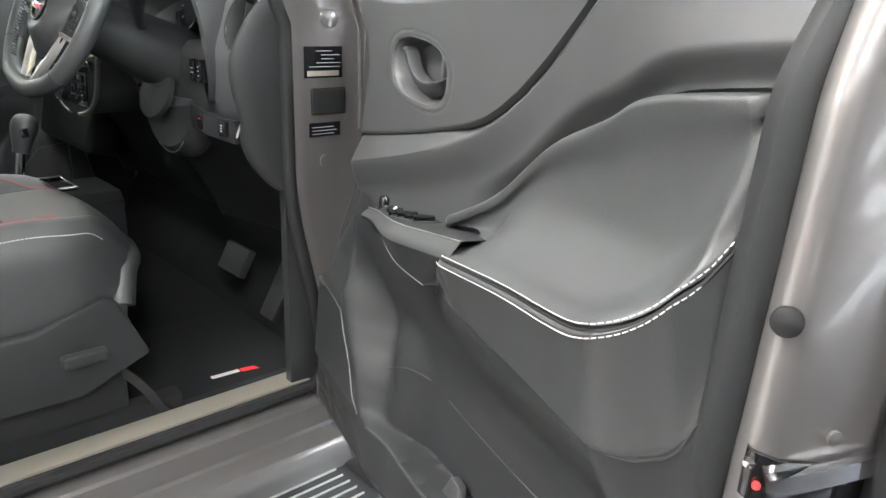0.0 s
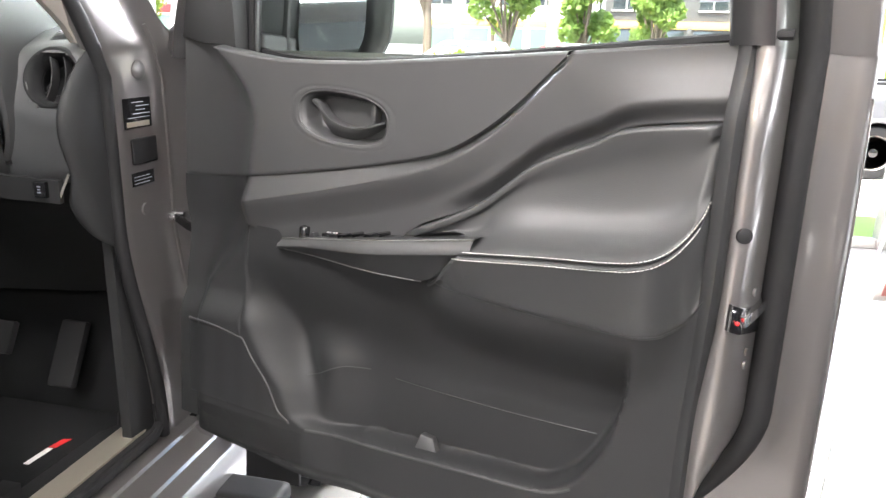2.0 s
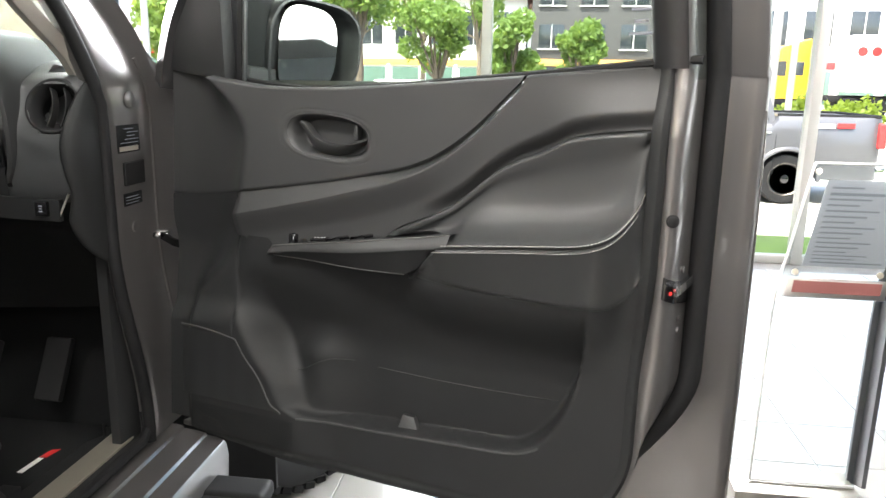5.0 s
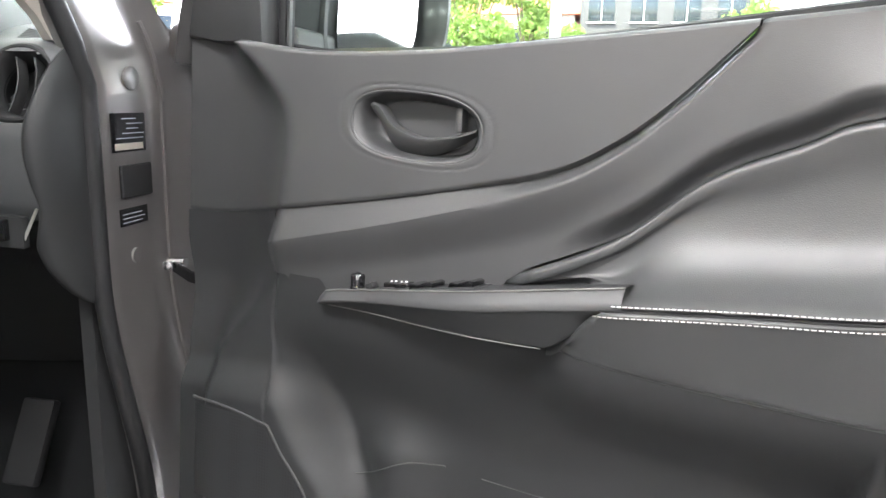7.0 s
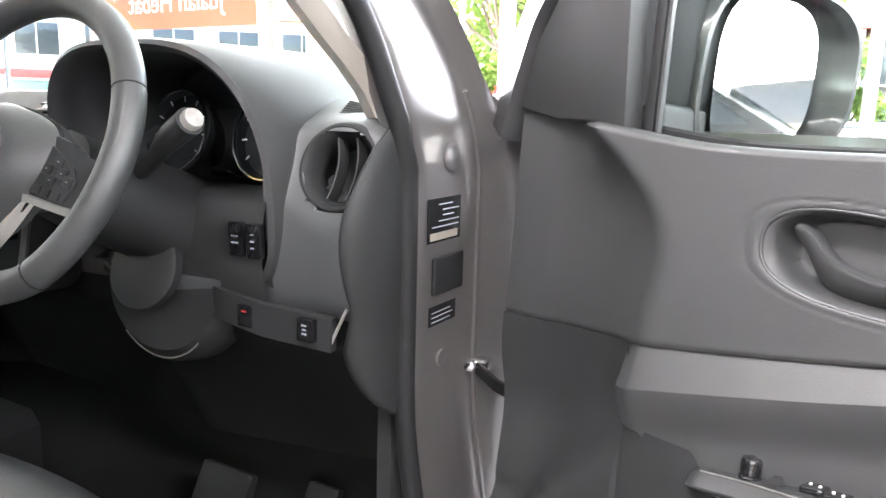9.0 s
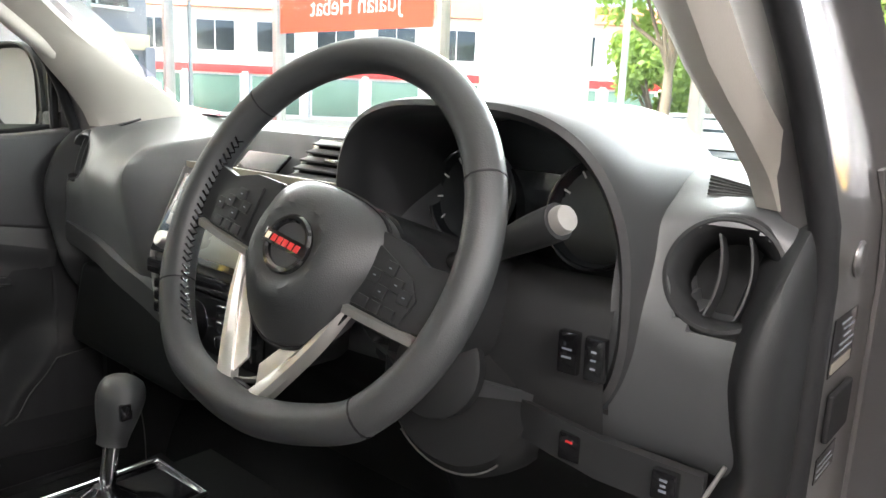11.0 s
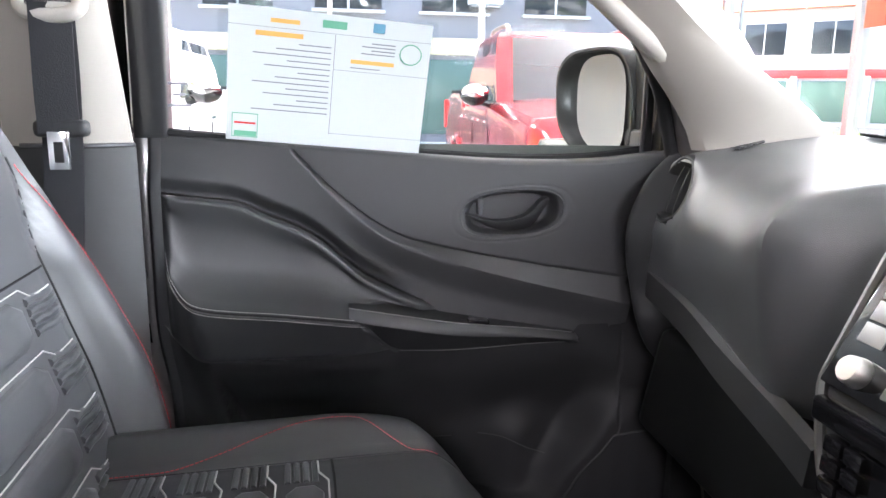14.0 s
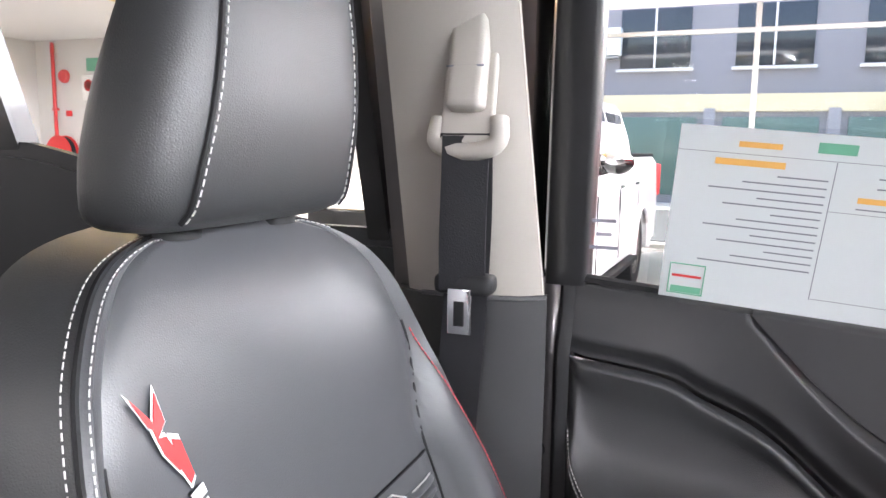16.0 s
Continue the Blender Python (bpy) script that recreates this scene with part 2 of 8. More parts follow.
RED = material("red_print", (0.62, 0.03, 0.03), 0.5, vary=0.08)
WHITE = material("white_print", (0.78, 0.78, 0.77), 0.55, vary=0.05)
PAPER = material("white_paper", (0.36, 0.36, 0.40), 0.8, vary=0.04)
INK = material("grey_ink", (0.20, 0.21, 0.24), 0.8, vary=0.2)
ORANGE = material("orange_print", (0.75, 0.40, 0.10), 0.7, vary=0.1)
GREEN = material("green_print", (0.12, 0.38, 0.25), 0.7, vary=0.1)
BELT = material("black_belt_webbing", (0.012, 0.012, 0.014), 0.7, spec=0.25, bump=0.8, bump_scale=500, vary=0.15)
SCREEN = material("display_glass", (0.125, 0.128, 0.112), 0.28, coat=0.2, vary=0.06, scale=3)
DIAL = material("dial_face", (0.024, 0.026, 0.030), 0.32, coat=0.4, vary=0.1)
GLASS = pane_material("car_window_glass", (0.86, 0.90, 0.88))
GLASS_WALL = pane_material("shopfront_glass", (0.96, 0.98, 0.97), 0.0, 0.12)
ACRYLIC = pane_material("clear_acrylic", (0.93, 0.95, 0.95), 0.0, 0.05)
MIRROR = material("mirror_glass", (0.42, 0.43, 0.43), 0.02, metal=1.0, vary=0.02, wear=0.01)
BLACK_METAL = material("black_window_frame", (0.02, 0.02, 0.021), 0.32, coat=0.2, vary=0.1)


def dotted(name, colour, hole, pitch):
    """Plastic pierced by rows of small round holes."""
    m = material(name, colour, 0.5, vary=0.08)
    nt = m.node_tree
    b = nt.nodes["Principled BSDF"]
    tc = nt.nodes.new("ShaderNodeTexCoord")
    v = nt.nodes.new("ShaderNodeTexVoronoi")
    v.inputs["Scale"].default_value, v.inputs["Randomness"].default_value = 1 / pitch, 0.0
    nt.links.new(tc.outputs["Object"], v.inputs["Vector"])
    r = nt.nodes.new("ShaderNodeMapRange")
    r.inputs["From Min"].default_value, r.inputs["From Max"].default_value = 0.25, 0.38
    nt.links.new(v.outputs["Distance"], r.inputs["Value"])
    mx = nt.nodes.new("ShaderNodeMix")
    mx.data_type = "RGBA"
    mx.inputs["A"].default_value, mx.inputs["B"].default_value = (*hole, 1), (*colour, 1)
    nt.links.new(r.outputs["Result"], mx.inputs["Factor"])
    nt.links.new(mx.outputs["Result"], b.inputs["Base Color"])
    return m


GRILLE = dotted("speaker_mesh", (0.016, 0.0165, 0.018), (0.007, 0.007, 0.007), 0.0042)
FILM = pane_material("clear_film", (0.82, 0.82, 0.82), 0.12)
LAMP = glowing("lamp_diffuser", (1.0, 0.92, 0.82), 25.0)
BANNER = material("banner_cloth", (0.62, 0.10, 0.05), 0.8, vary=0.08)


def thin_paper(name, colour, through_):
    """Paper that lets some of the light from behind it through."""
    m = bpy.data.materials.new(name)
    m.use_nodes = True
    nt = m.node_tree
    b = nt.nodes["Principled BSDF"]
    b.inputs["Base Color"].default_value, b.inputs["Roughness"].default_value = (*colour, 1), 0.8
    tr, mix = nt.nodes.new("ShaderNodeBsdfTranslucent"), nt.nodes.new("ShaderNodeMixShader")
    tr.inputs["Color"].default_value = (*colour, 1)
    mix.inputs["Fac"].default_value = through_
    nt.links.new(b.outputs["BSDF"], mix.inputs[1])
    nt.links.new(tr.outputs["BSDF"], mix.inputs[2])
    nt.links.new(mix.outputs["Shader"], nt.nodes["Material Output"].inputs["Surface"])
    return m


SHEET = thin_paper("window_paper", (0.60, 0.63, 0.64), 0.32)

# ---- front doors: u runs from the hinge to the rear, z up, w into the cabin ----
HINGE = (0.829, 0.023, 0.45)
BELTLINE = fn([(-0.055, 1.220), (0.0, 1.211), (0.05, 1.203), (0.109, 1.193), (0.225, 1.178), (0.353, 1.176), (0.461, 1.181), (0.702, 1.198), (0.925, 1.217)])
CREASE = fn([(0.0, 0.972), (0.10, 0.982), (0.176, 0.994), (0.30, 1.013), (0.419, 1.034), (0.518, 1.055), (0.578, 1.084), (0.635, 1.129), (0.702, 1.198)])
FACET = fn([(0.17, 0.952), (0.186, 0.956), (0.358, 0.995), (0.501, 1.035), (0.58, 1.072), (0.66, 1.14), (0.70, 1.19)])
PAD_TOP = fn([(0.478, 0.946), (0.488, 0.950), (0.502, 0.956), (0.593, 0.999), (0.675, 1.063), (0.746, 1.095), (0.791, 1.115), (0.888, 1.127), (0.92, 1.130)])
STITCH = fn([(0.59, 0.942), (0.604, 0.943), (0.728, 0.955), (0.80, 0.962), (0.840, 0.969), (0.868, 0.983), (0.888, 1.012), (0.896, 1.045)])
ARM_LOW = fn([(0.53, 0.897), (0.545, 0.892), (0.62, 0.880), (0.72, 0.873), (0.84, 0.873), (0.867, 0.880), (0.884, 0.896), (0.90, 0.925)])
LIP = fn([(0.25, 0.594), (0.305, 0.597), (0.42, 0.602), (0.50, 0.606), (0.61, 0.612), (0.70, 0.617), (0.745, 0.628), (0.778, 0.655), (0.806, 0.705), (0.823, 0.775), (0.835, 0.86), (0.86, 1.1)])
HUMP = fn([(0.50, 0.330), (0.56, 0.310), (0.597, 0.298), (0.61, 0.276), (0.63, 0.263), (0.65, 0.252), (0.67, 0.236), (0.69, 0.217), (0.71, 0.203), (0.73, 0.190), (0.78, 0.165), (0.82, 0.155)])
FRONT = fn([(0.50, 0.05), (0.76, 0.05), (0.816, 0.080), (0.86, 0.132), (0.916, 0.184), (0.957, 0.190), (1.0, 0.182), (1.078, 0.192), (1.118, 0.182), (1.158, 0.149), (1.197, 0.099)])


def trim_rear(z):
    """Rear edge of the inner trim; it curves forward near the bottom."""
    return 0.912 - 0.012 * sstep(0.95, 0.75, z) - 0.085 * max(0.0, (0.66 - z) / 0.16) ** 2


def seal_u(z):
    """Line of the rubber seal on the rear of the door."""
    return 0.972 - 0.14 * sstep(0.78, 0.50, z)


def dp(u, z, w):
    return (0.70 + 0.095 * u - w, -u, z)


def swell(u, z):
    """The rear of the trim stands proud between the belt and the arm rest."""
    return 0.024 * sstep(0.70, 0.88, u) * sstep(1.205, 1.12, z) * sstep(0.80, 0.93, z)


def turn_in(u, z):
    """The panel breaks along a curved edge and falls away towards the hinge."""
    f = FRONT(z)
    k = (f - u) / f
    k = 0.5 * (k + math.sqrt(k * k + 0.0030 + 0.05 * sstep(0.95, 0.86, z))) - 0.012
    k = min(1.0, max(0.0, k))
    return -0.082 * (1 - (1 - k) ** 2) * (0.45 + 0.55 * sstep(0.78, 0.90, z))


def in_handle(u, z):
    du, dz = (u - 0.363) / 0.079, (z - 1.099 + 0.09 * (u - 0.363)) / 0.036
    return (abs(du) ** 2.6 + abs(dz) ** 2.6) ** (1 / 2.6)


def grille_end(z):
    return HUMP(z) - 0.018


def pocket_in(u, z):
    """1 inside the opening of the map pocket and bottle holder, 0 outside it."""
    soft = 0.006 + 0.05 * sstep(0.70, 0.83, u)
    over_lip = sstep(LIP(u) - 0.001, LIP(u) + soft, z)
    front = sstep(HUMP(z) + 0.002, HUMP(z) + 0.075 - 0.02 * sstep(0.70, 0.60, z), u)
    top = sstep(0.875, 0.72, z)
    return over_lip * front * top


def lower_depth(u, z):
    w = 0.002 + turn_in(u, z) + swell(u, z)
    top = ARM_LOW(u)
    w += 0.036 * sstep(0.46, 0.58, u) * sstep(top - 0.11, top + 0.005, z) * (1 - sstep(0.83, 0.885, u))
    # the speaker housing swells out below a rounded shoulder
    hx = HUMP(min(z, 0.79)) + 0.05
    hump = sstep(hx + 0.035, hx - 0.045, u) * sstep(0.800, 0.742, z + 0.10 * max(0.0, 0.12 - u))
    w += -0.012 * (1 - hump) * sstep(0.91, 0.80, z) * sstep(0.50, 0.15, u) + 0.006 * hump
    holder = math.exp(-((u - 0.335) / 0.052) ** 2) * sstep(0.775, 0.70, z)
    w -= pocket_in(u, z) * (0.050 - 0.030 * holder)
    return w - 0.016 * sstep(0.535, 0.505, z)


def build_door(name, matrix, label, driver):
    door = thing(name, (SIDE[0] * HINGE[0], HINGE[1], HINGE[2]), label, "car door", "front doors", matrix=matrix)

    def along(us, section):
        return grid([[dp(u, *q) for q in section(u)] for u in us])

    # upper trim with the hollow of the handle
    def upper(u, z, v):
        w = turn_in(u, z) - 0.005 * sstep(0.035, 0.0, v) * sstep(0.40, 0.55, u) - 0.002 * sstep(0.02, 0.0, v)
        e = in_handle(u, z)
        w -= 0.0008 * sstep(1.235, 1.20, e) * sstep(1.17, 1.20, e)
        return w - 0.003 * sstep(1.07, 0.98, e) - 0.027 * sstep(0.98, 0.78, e)
    us = span(-0.055, 0.24, 44) + span(0.2435, 0.49, 84) + span(0.50, 0.700, 24)
    rows = []
    nz = 84
    for i in range(nz + 1):
        v = i / nz
        rows.append([dp(u, CREASE(u) + 0.0003 + (BELTLINE(u) - CREASE(u)) * v, upper(u, CREASE(u) + (BELTLINE(u) - CREASE(u)) * v, v)) for u in us])
    for dz, dw in ((0.003, -0.002), (0.005, -0.006), (0.006, -0.014), (0.006, -0.045)):
        rows.append([dp(u, BELTLINE(u) + dz, turn_in(u, 1.19) + dw) for u in us])
    up = part("upper_trim", grid(rows), PLASTIC, door, "grained charcoal plastic upper trim")

    # second trim: facet under the crease, running up to the belt behind it
    def mid_top(u):
        return (CREASE(u) if u < 0.702 else BELTLINE(u)) + (0.0004 if u < 0.702 else 0)

    def mid_low(u):
        if u < 0.478:
            return 0.915 - 0.016 * sstep(0.190, 0.215, u) + max(0.0, u - 0.262) * 0.1535
        return PAD_TOP(u) + 0.003 - 0.006 * sstep(0.51, 0.478, u)

    def mid(u, z, v):
        t = mid_top(u)
        fz = FACET(u) if u < 0.70 else t
        fade = sstep(0.70, 0.50, u)
        fac = (0.016 * min(1.0, max(0.0, (t - z) / max(0.004, t - fz))) - 0.014 * sstep(fz + 0.002, fz - 0.050, z)) * fade
        groove = -0.008 * sstep(0.012, 0.0, t - z) * sstep(0.42, 0.56, u) * (u < 0.702)
        ledge = -0.016 * sstep(0.52, 0.60, u) * sstep(0.030, 0.004, z - PAD_TOP(u)) if u > 0.5 else 0.0
        front = -0.012 * sstep(0.185, 0.165, u)
        return -0.005 + fac + groove + ledge + front + 0.004 * sstep(0.60, 0.72, u) + swell(u, z)
    us = span(0.165, 0.22, 8) + span(0.23, 0.72, 84) + span(0.725, 0.908, 24)
    split = []
    for u in us:
        lo_, hi_ = mid_low(u), mid_top(u)
        fz = min(max(lo_ + (FACET(min(u, 0.60)) - lo_) * sstep(0.53, 0.44, u), lo_ + 0.0005), hi_ - 0.001)
        split.append((lo_, fz, hi_))
    upper_rows = [[dp(u, b + (c - b) * i / 40, mid(u, b + (c - b) * i / 40, 0)) for u, (a, b, c) in zip(us, split)] for i in range(41)]
    lower_rows = [[dp(u, a + (b - a) * i / 30, mid(u, a + (b - a) * i / 30, 0)) for u, (a, b, c) in zip(us, split)] for i in range(31)]
    part("centre_trim", grid(upper_rows), PLASTIC, door, "charcoal plastic trim with a pale bevelled edge", smooth=60)
    part("switch_recess", grid(lower_rows), PLASTIC, door)
    us2 = span(0.700, 0.908, 24)
    rows = [[dp(u, BELTLINE(u) + dz, mid(u, BELTLINE(u), 1) + dw) for u in us2] for dz, dw in ((0, 0), (0.003, -0.002), (0.005, -0.006), (0.006, -0.014), (0.006, -0.045))]
    part("belt_rail", grid(rows), PLASTIC, door)
    # rear edge of the trim, turned back
    rows = []
    for z in span(0.52, 1.218, 40):
        ue, b = trim_rear(z), swell(0.90, z) + 0.002
        rows.append([dp(ue - 0.016, z, b - 0.001), dp(ue - 0.008, z, b + 0.003), dp(ue - 0.002, z, b + 0.003), dp(ue + 0.003, z, b - 0.002), dp(ue + 0.005, z, b - 0.010), dp(ue + 0.005, z, -0.035)])
    part("trim_edge", grid(rows), PLASTIC_LOW, door)

    # padded insert and arm rest in one leather cover
    def arm_out(u):
        return 0.066 * sstep(0.560, 0.625, u) - 0.034 * sstep(0.845, 0.896, u)

    def section(u):
        top, st = PAD_TOP(u), STITCH(max(u, 0.60))
        rise = sstep(0.845, 0.90, u)
        body, wide = sstep(0.560, 0.625, u), sstep(0.575, 0.675, u)
        rail = 0.911 + (u - 0.302) * 0.1535 + 0.002
        base = st * body + rail * (1 - body)
        base = min(base, top - 0.006)
        back = min(base + 0.058 + 0.012 * rise, top - 0.022)
        back = back * wide + (base + (top - base) * 0.30) * (1 - wide)
        thick = 0.012 + 0.006 * (1 - body)
        m = top - (top - back) * 0.5
        a = arm_out(u)
        tip = sstep(0.478, 0.520, u)
        e = sstep(0.884, 0.902, u)
        s = swell(u, top) * 0.6
        pts = [(top, -0.006), (top - 0.001, thick * 0.55), (top - 0.005, thick), (top - 0.014, thick * 0.95), (m, 0.006 + 0.006 * (1 - body)), (back, 0.010)]
        h = back - base
        pts += [(base + h * 0.62, 0.011 + a * 0.15), (base + h * 0.40, 0.006 + a * 0.40), (base + h * 0.24, 0.003 + a * 0.64), (base + h * 0.12, 0.002 + a * 0.84), (base + h * 0.03, a * 0.98), (base, a)]
        pts = [(max(z, base), ((w + s) * tip - 0.006 * (1 - tip)) * (1 - e) + (s - 0.002) * e) for z, w in pts]
        return smooth_path(pts, 48)
    us = span(0.479, 0.66, 46) + span(0.664, 0.84, 36) + span(0.842, 0.903, 30)
    part("padded_armrest", along(us, section), LEATHER, door, "black padded leather arm rest cover", smooth=70)

    def arm_w(u):
        e = sstep(0.884, 0.902, u)
        w = 0.066 * sstep(0.53, 0.62, u) + 0.03 * sstep(0.62, 0.53, u) - 0.034 * sstep(0.845, 0.896, u)
        return (w + 0.6 * swell(u, PAD_TOP(u))) * (1 - e) + (0.6 * swell(u, PAD_TOP(u)) - 0.002) * e

    def under(u):
        st, lo = STITCH(max(u, 0.60)), ARM_LOW(u)
        if u < 0.602:
            st = lo + (0.943 - 0.892) * sstep(0.543, 0.602, u) + 0.001
        a = arm_w(u)
        f = lower_depth(u, lo - 0.002) + 0.001
        return smooth_path([(st, a - 0.005), (st - 0.003, a - 0.002), (st - 0.006, a + 0.002), (st - 0.011, a + 0.001), (lo + (st - lo) * 0.5, a + (f - a) * 0.35), (lo + 0.008, f + (a - f) * 0.22), (lo + 0.002, f + 0.001), (lo, f), (lo - 0.003, f - 0.004)], 24)
    us = span(0.545, 0.63, 14) + span(0.635, 0.84, 30) + span(0.845, 0.906, 22)
    part("armrest_face", along(us, under), LEATHER, door, "black leather lower arm rest face", smooth=60)
    line = [dp(u, STITCH(u) + 0.0015, arm_w(u) + 0.0016) for u in span(0.615, 0.895, 90)]
    line2 = [dp(u, STITCH(u) - 0.0085, arm_w(u) + 0.003) for u in span(0.598, 0.892, 90)]
    part("stitching", join(stitches(line, 0.0052, 0.0036, 0.00048), stitches(line2, 0.0052, 0.0036, 0.00048)), THREAD, door, "double row of white stitching")
    part("armrest_seam", tube([dp(u, STITCH(u) - 0.0035, arm_w(u) - 0.001) for u in span(0.600, 0.895, 60)], 0.0016, 6), RUBBER, door)

    # switch panel, a wedge that widens to the rear: top, sloping strip, lower face
    def sw_top(u):
        return 0.911 + (u - 0.302) * 0.1535

    def sw_w(u):
        return 0.020 + 0.044 * sstep(0.26, 0.50, u)

    def sw_low(u):
        return 0.890 + (u - 0.302) * 0.012

    def strip_drop(u):
        return 0.011 + 0.006 * sstep(0.30, 0.50, u)

    def sw_end(u):
        k = math.sqrt(max(0.0, 1.0 - max(0.0, (0.270 - u) / 0.024) ** 2))
        t, w, lo = sw_top(u) - 0.006 * (1 - k), -0.008 + (sw_w(u) + 0.008) * k, sw_low(u) + 0.004 * (1 - k)
        lo = lo + (t - strip_drop(u) - 0.001 - lo) * sstep(0.543, 0.615, u)
        return t, w, lo
    us = [0.270 - 0.024 * math.cos(0.5 * math.pi * q / 16) for q in range(17)] + span(0.277, 0.33, 10) + span(0.335, 0.622, 44)

    def top_sec(u):
        t, w, lo = sw_end(u)
        return [(t + 0.001, -0.03), (t + 0.0015, w - 0.016), (t + 0.001, w - 0.0125), (t, w - 0.011)]

    def strip_sec(u):
        t, w, lo = sw_end(u)
        d = strip_drop(u)
        return [(t, w - 0.011), (t - 0.002, w - 0.009), (t - d * 0.5, w - 0.004), (t - d + 0.001, w - 0.0005), (t - d - 0.001, w - 0.001)]

    def face_sec(u):
        t, w, lo = sw_end(u)
        d = strip_drop(u)
        a = max(t - d - 0.001, lo + 0.0005)
        return [(a, w - 0.001), (max(a - 0.003, lo + 0.0004), w - 0.004), (lo + 0.002 * min(1.0, (a - lo) / 0.01), w - 0.012), (lo, w - 0.014), (lo - 0.001, w - 0.05)]
    sw = part("switch_panel", along(us, top_sec), PLASTIC_LOW, door, "satin black switch panel", smooth=50)
    # Paler plastic above, darker below: light on the tilted faces is coloured in.
    part("strip_face", along(us, strip_sec), PLASTIC, sw, "sloping trim strip, light put into paler plastic", smooth=50)
    part("wedge_face", along(us, face_sec), PLASTIC_LOW, sw, "lower wedge face, shade put into darker plastic", smooth=50)
    part("trim_strip", tube([dp(u, sw_end(u)[0] + 0.001, sw_end(u)[1] - 0.0105) for u in span(0.262, 0.622, 40)], 0.0008, 6), DULL_EDGE, sw, "thin bright trim line")
    part("trim_strip", tube([dp(u, sw_end(u)[2] - 0.001, sw_end(u)[1] - 0.0135) for u in span(0.250, 0.546, 44)], 0.0006, 5), DULL_EDGE, sw)
    if driver:
        part("mirror_knob", join(revolve(dp(0.300, sw_top(0.300), 0.000), (0, 0, 1), [(0.0092, 0.0), (0.0092, 0.003), (0.0082, 0.004), (0.0086, 0.016), (0.0074, 0.0185), (0.0, 0.019)], 22), revolve(dp(0.300, sw_top(0.300) + 0.019, 0.000), (0, 0, 1), [(0.003, 0.0), (0.003, 0.001), (0, 0.0011)], 10)), GLOSS, sw, "round mirror adjuster knob")
        part("fold_button", box(dp(0.322, sw_top(0.322) + 0.004, 0.004), (0.012, 0.010, 0.008), 0.002, Euler((-0.5, 0, 0)).to_matrix()), PLASTIC_LOW, sw)
        bezel = part("switch_bezel", box(dp(0.405, sw_top(0.405) + 0.001, 0.010), (0.036, 0.125, 0.004), 0.0018, Euler((-0.15, 0, 0)).to_matrix(), 3), PLASTIC_LOW, sw, "raised switch bezel")
        for k, (u, ln) in enumerate(((0.352, 0.018), (0.372, 0.018), (0.400, 0.027), (0.446, 0.027))):
            w = 0.006 + 0.010 * (k == 1) + 0.010 * (k > 1)
            if k > 1:
                # rocker with a hollow, lifted front edge
                prof = [(u - ln * 0.5, 0.001), (u - ln * 0.42, 0.006), (u - ln * 0.1, 0.0042), (u + ln * 0.35, 0.0075), (u + ln * 0.5, 0.0055), (u + ln * 0.5, 0.0)]
                b = part("window_switch", shell([[dp(a, sw_top(a) + 0.002 + h, w + s * 0.013) for a, h in prof] for s in (-1, -0.5, 0, 0.5, 1)], (0, 0, -0.002)), GLOSS, sw, "rocker window switch", 50)
            else:
                b = part("window_switch", box(dp(u, sw_top(u) + 0.005, w), (0.016, ln, 0.007), 0.0025, Euler((-0.15, 0, 0)).to_matrix(), 3), GLOSS, sw)
                for q in (-0.004, 0.004):
                    part("switch_mark", box(dp(u + q, sw_top(u) + 0.0091 + 0.15 * q, w + q * 0.4), (0.0026, 0.0016, 0.0008)), WHITE, b, "small white symbol")
    else:
        part("window_switch", box(dp(0.42, sw_top(0.42) + 0.004, sw_w(0.42) - 0.022), (0.018, 0.034, 0.008), 0.003, Euler((-0.12, 0, 0)).to_matrix(), 3), GLOSS, sw, "single window switch")

    # lower panel with pocket, bottle holder and speaker housing
    us = span(-0.055, 0.44, 108) + span(0.445, 0.70, 34) + span(0.705, 0.907, 46)

    def low_top(u):
        if u < 0.172:
            return CREASE(u) + 0.001
        if u < 0.246:
            return 0.917
        if u < 0.302:
            return 0.917 - 0.026 * sstep(0.246, 0.270, u)
        if u < 0.545:
            return 0.892
        return ARM_LOW(u) + 0.001

    def low_bottom(u):
        return 0.503 + 0.028 * sstep(0.30, 0.05, u)
    nz = 150
    rows = []
    for i in range(nz + 1):
        v = i / nz
        row = []
        for u in us:
            z = low_bottom(u) + (low_top(u) - low_bottom(u)) * v
            u2 = u + 0.038 * sstep(0.95, 0.76, z) * max(0.0, 1 - (u + 0.03) / 0.16) if u < 0.70 else 0.70 + (u - 0.70) * (trim_rear(z) - 0.702) / 0.207
            row.append(dp(u2, z, lower_depth(u, z)))
        rows.append(row)
    # Same plastic as the upper trim, with its shade in the darker colour.
    low = part("lower_panel", grid(rows), PLASTIC_LOW, door, "black moulded lower panel with map pocket", smooth=70)
    # perforated grille on the speaker housing
    rows = []
    for z in span(0.600, 0.728, 30):
        rows.append([dp(u, z, lower_depth(u, z) + 0.0012) for u in span(0.055, grille_end(z), 26)])
    part("speaker_grille", grid(rows), GRILLE, low, "perforated black speaker grille")
    rim = [dp(grille_end(z) + 0.004, z, lower_depth(grille_end(z) + 0.004, z) + 0.0005) for z in span(0.598, 0.722, 26)]
    rim += [dp(grille_end(0.722) + 0.004 - (grille_end(0.722) - 0.045) * t, 0.722 + 0.012 * math.sin(t * 2.0), lower_depth(grille_end(0.722) - (grille_end(0.722) - 0.049) * t, 0.73) + 0.0005) for t in span(0.05, 1, 14)]
    part("grille_rim", tube(smooth_path(rim, 60), 0.0020, 8), PLASTIC, low)
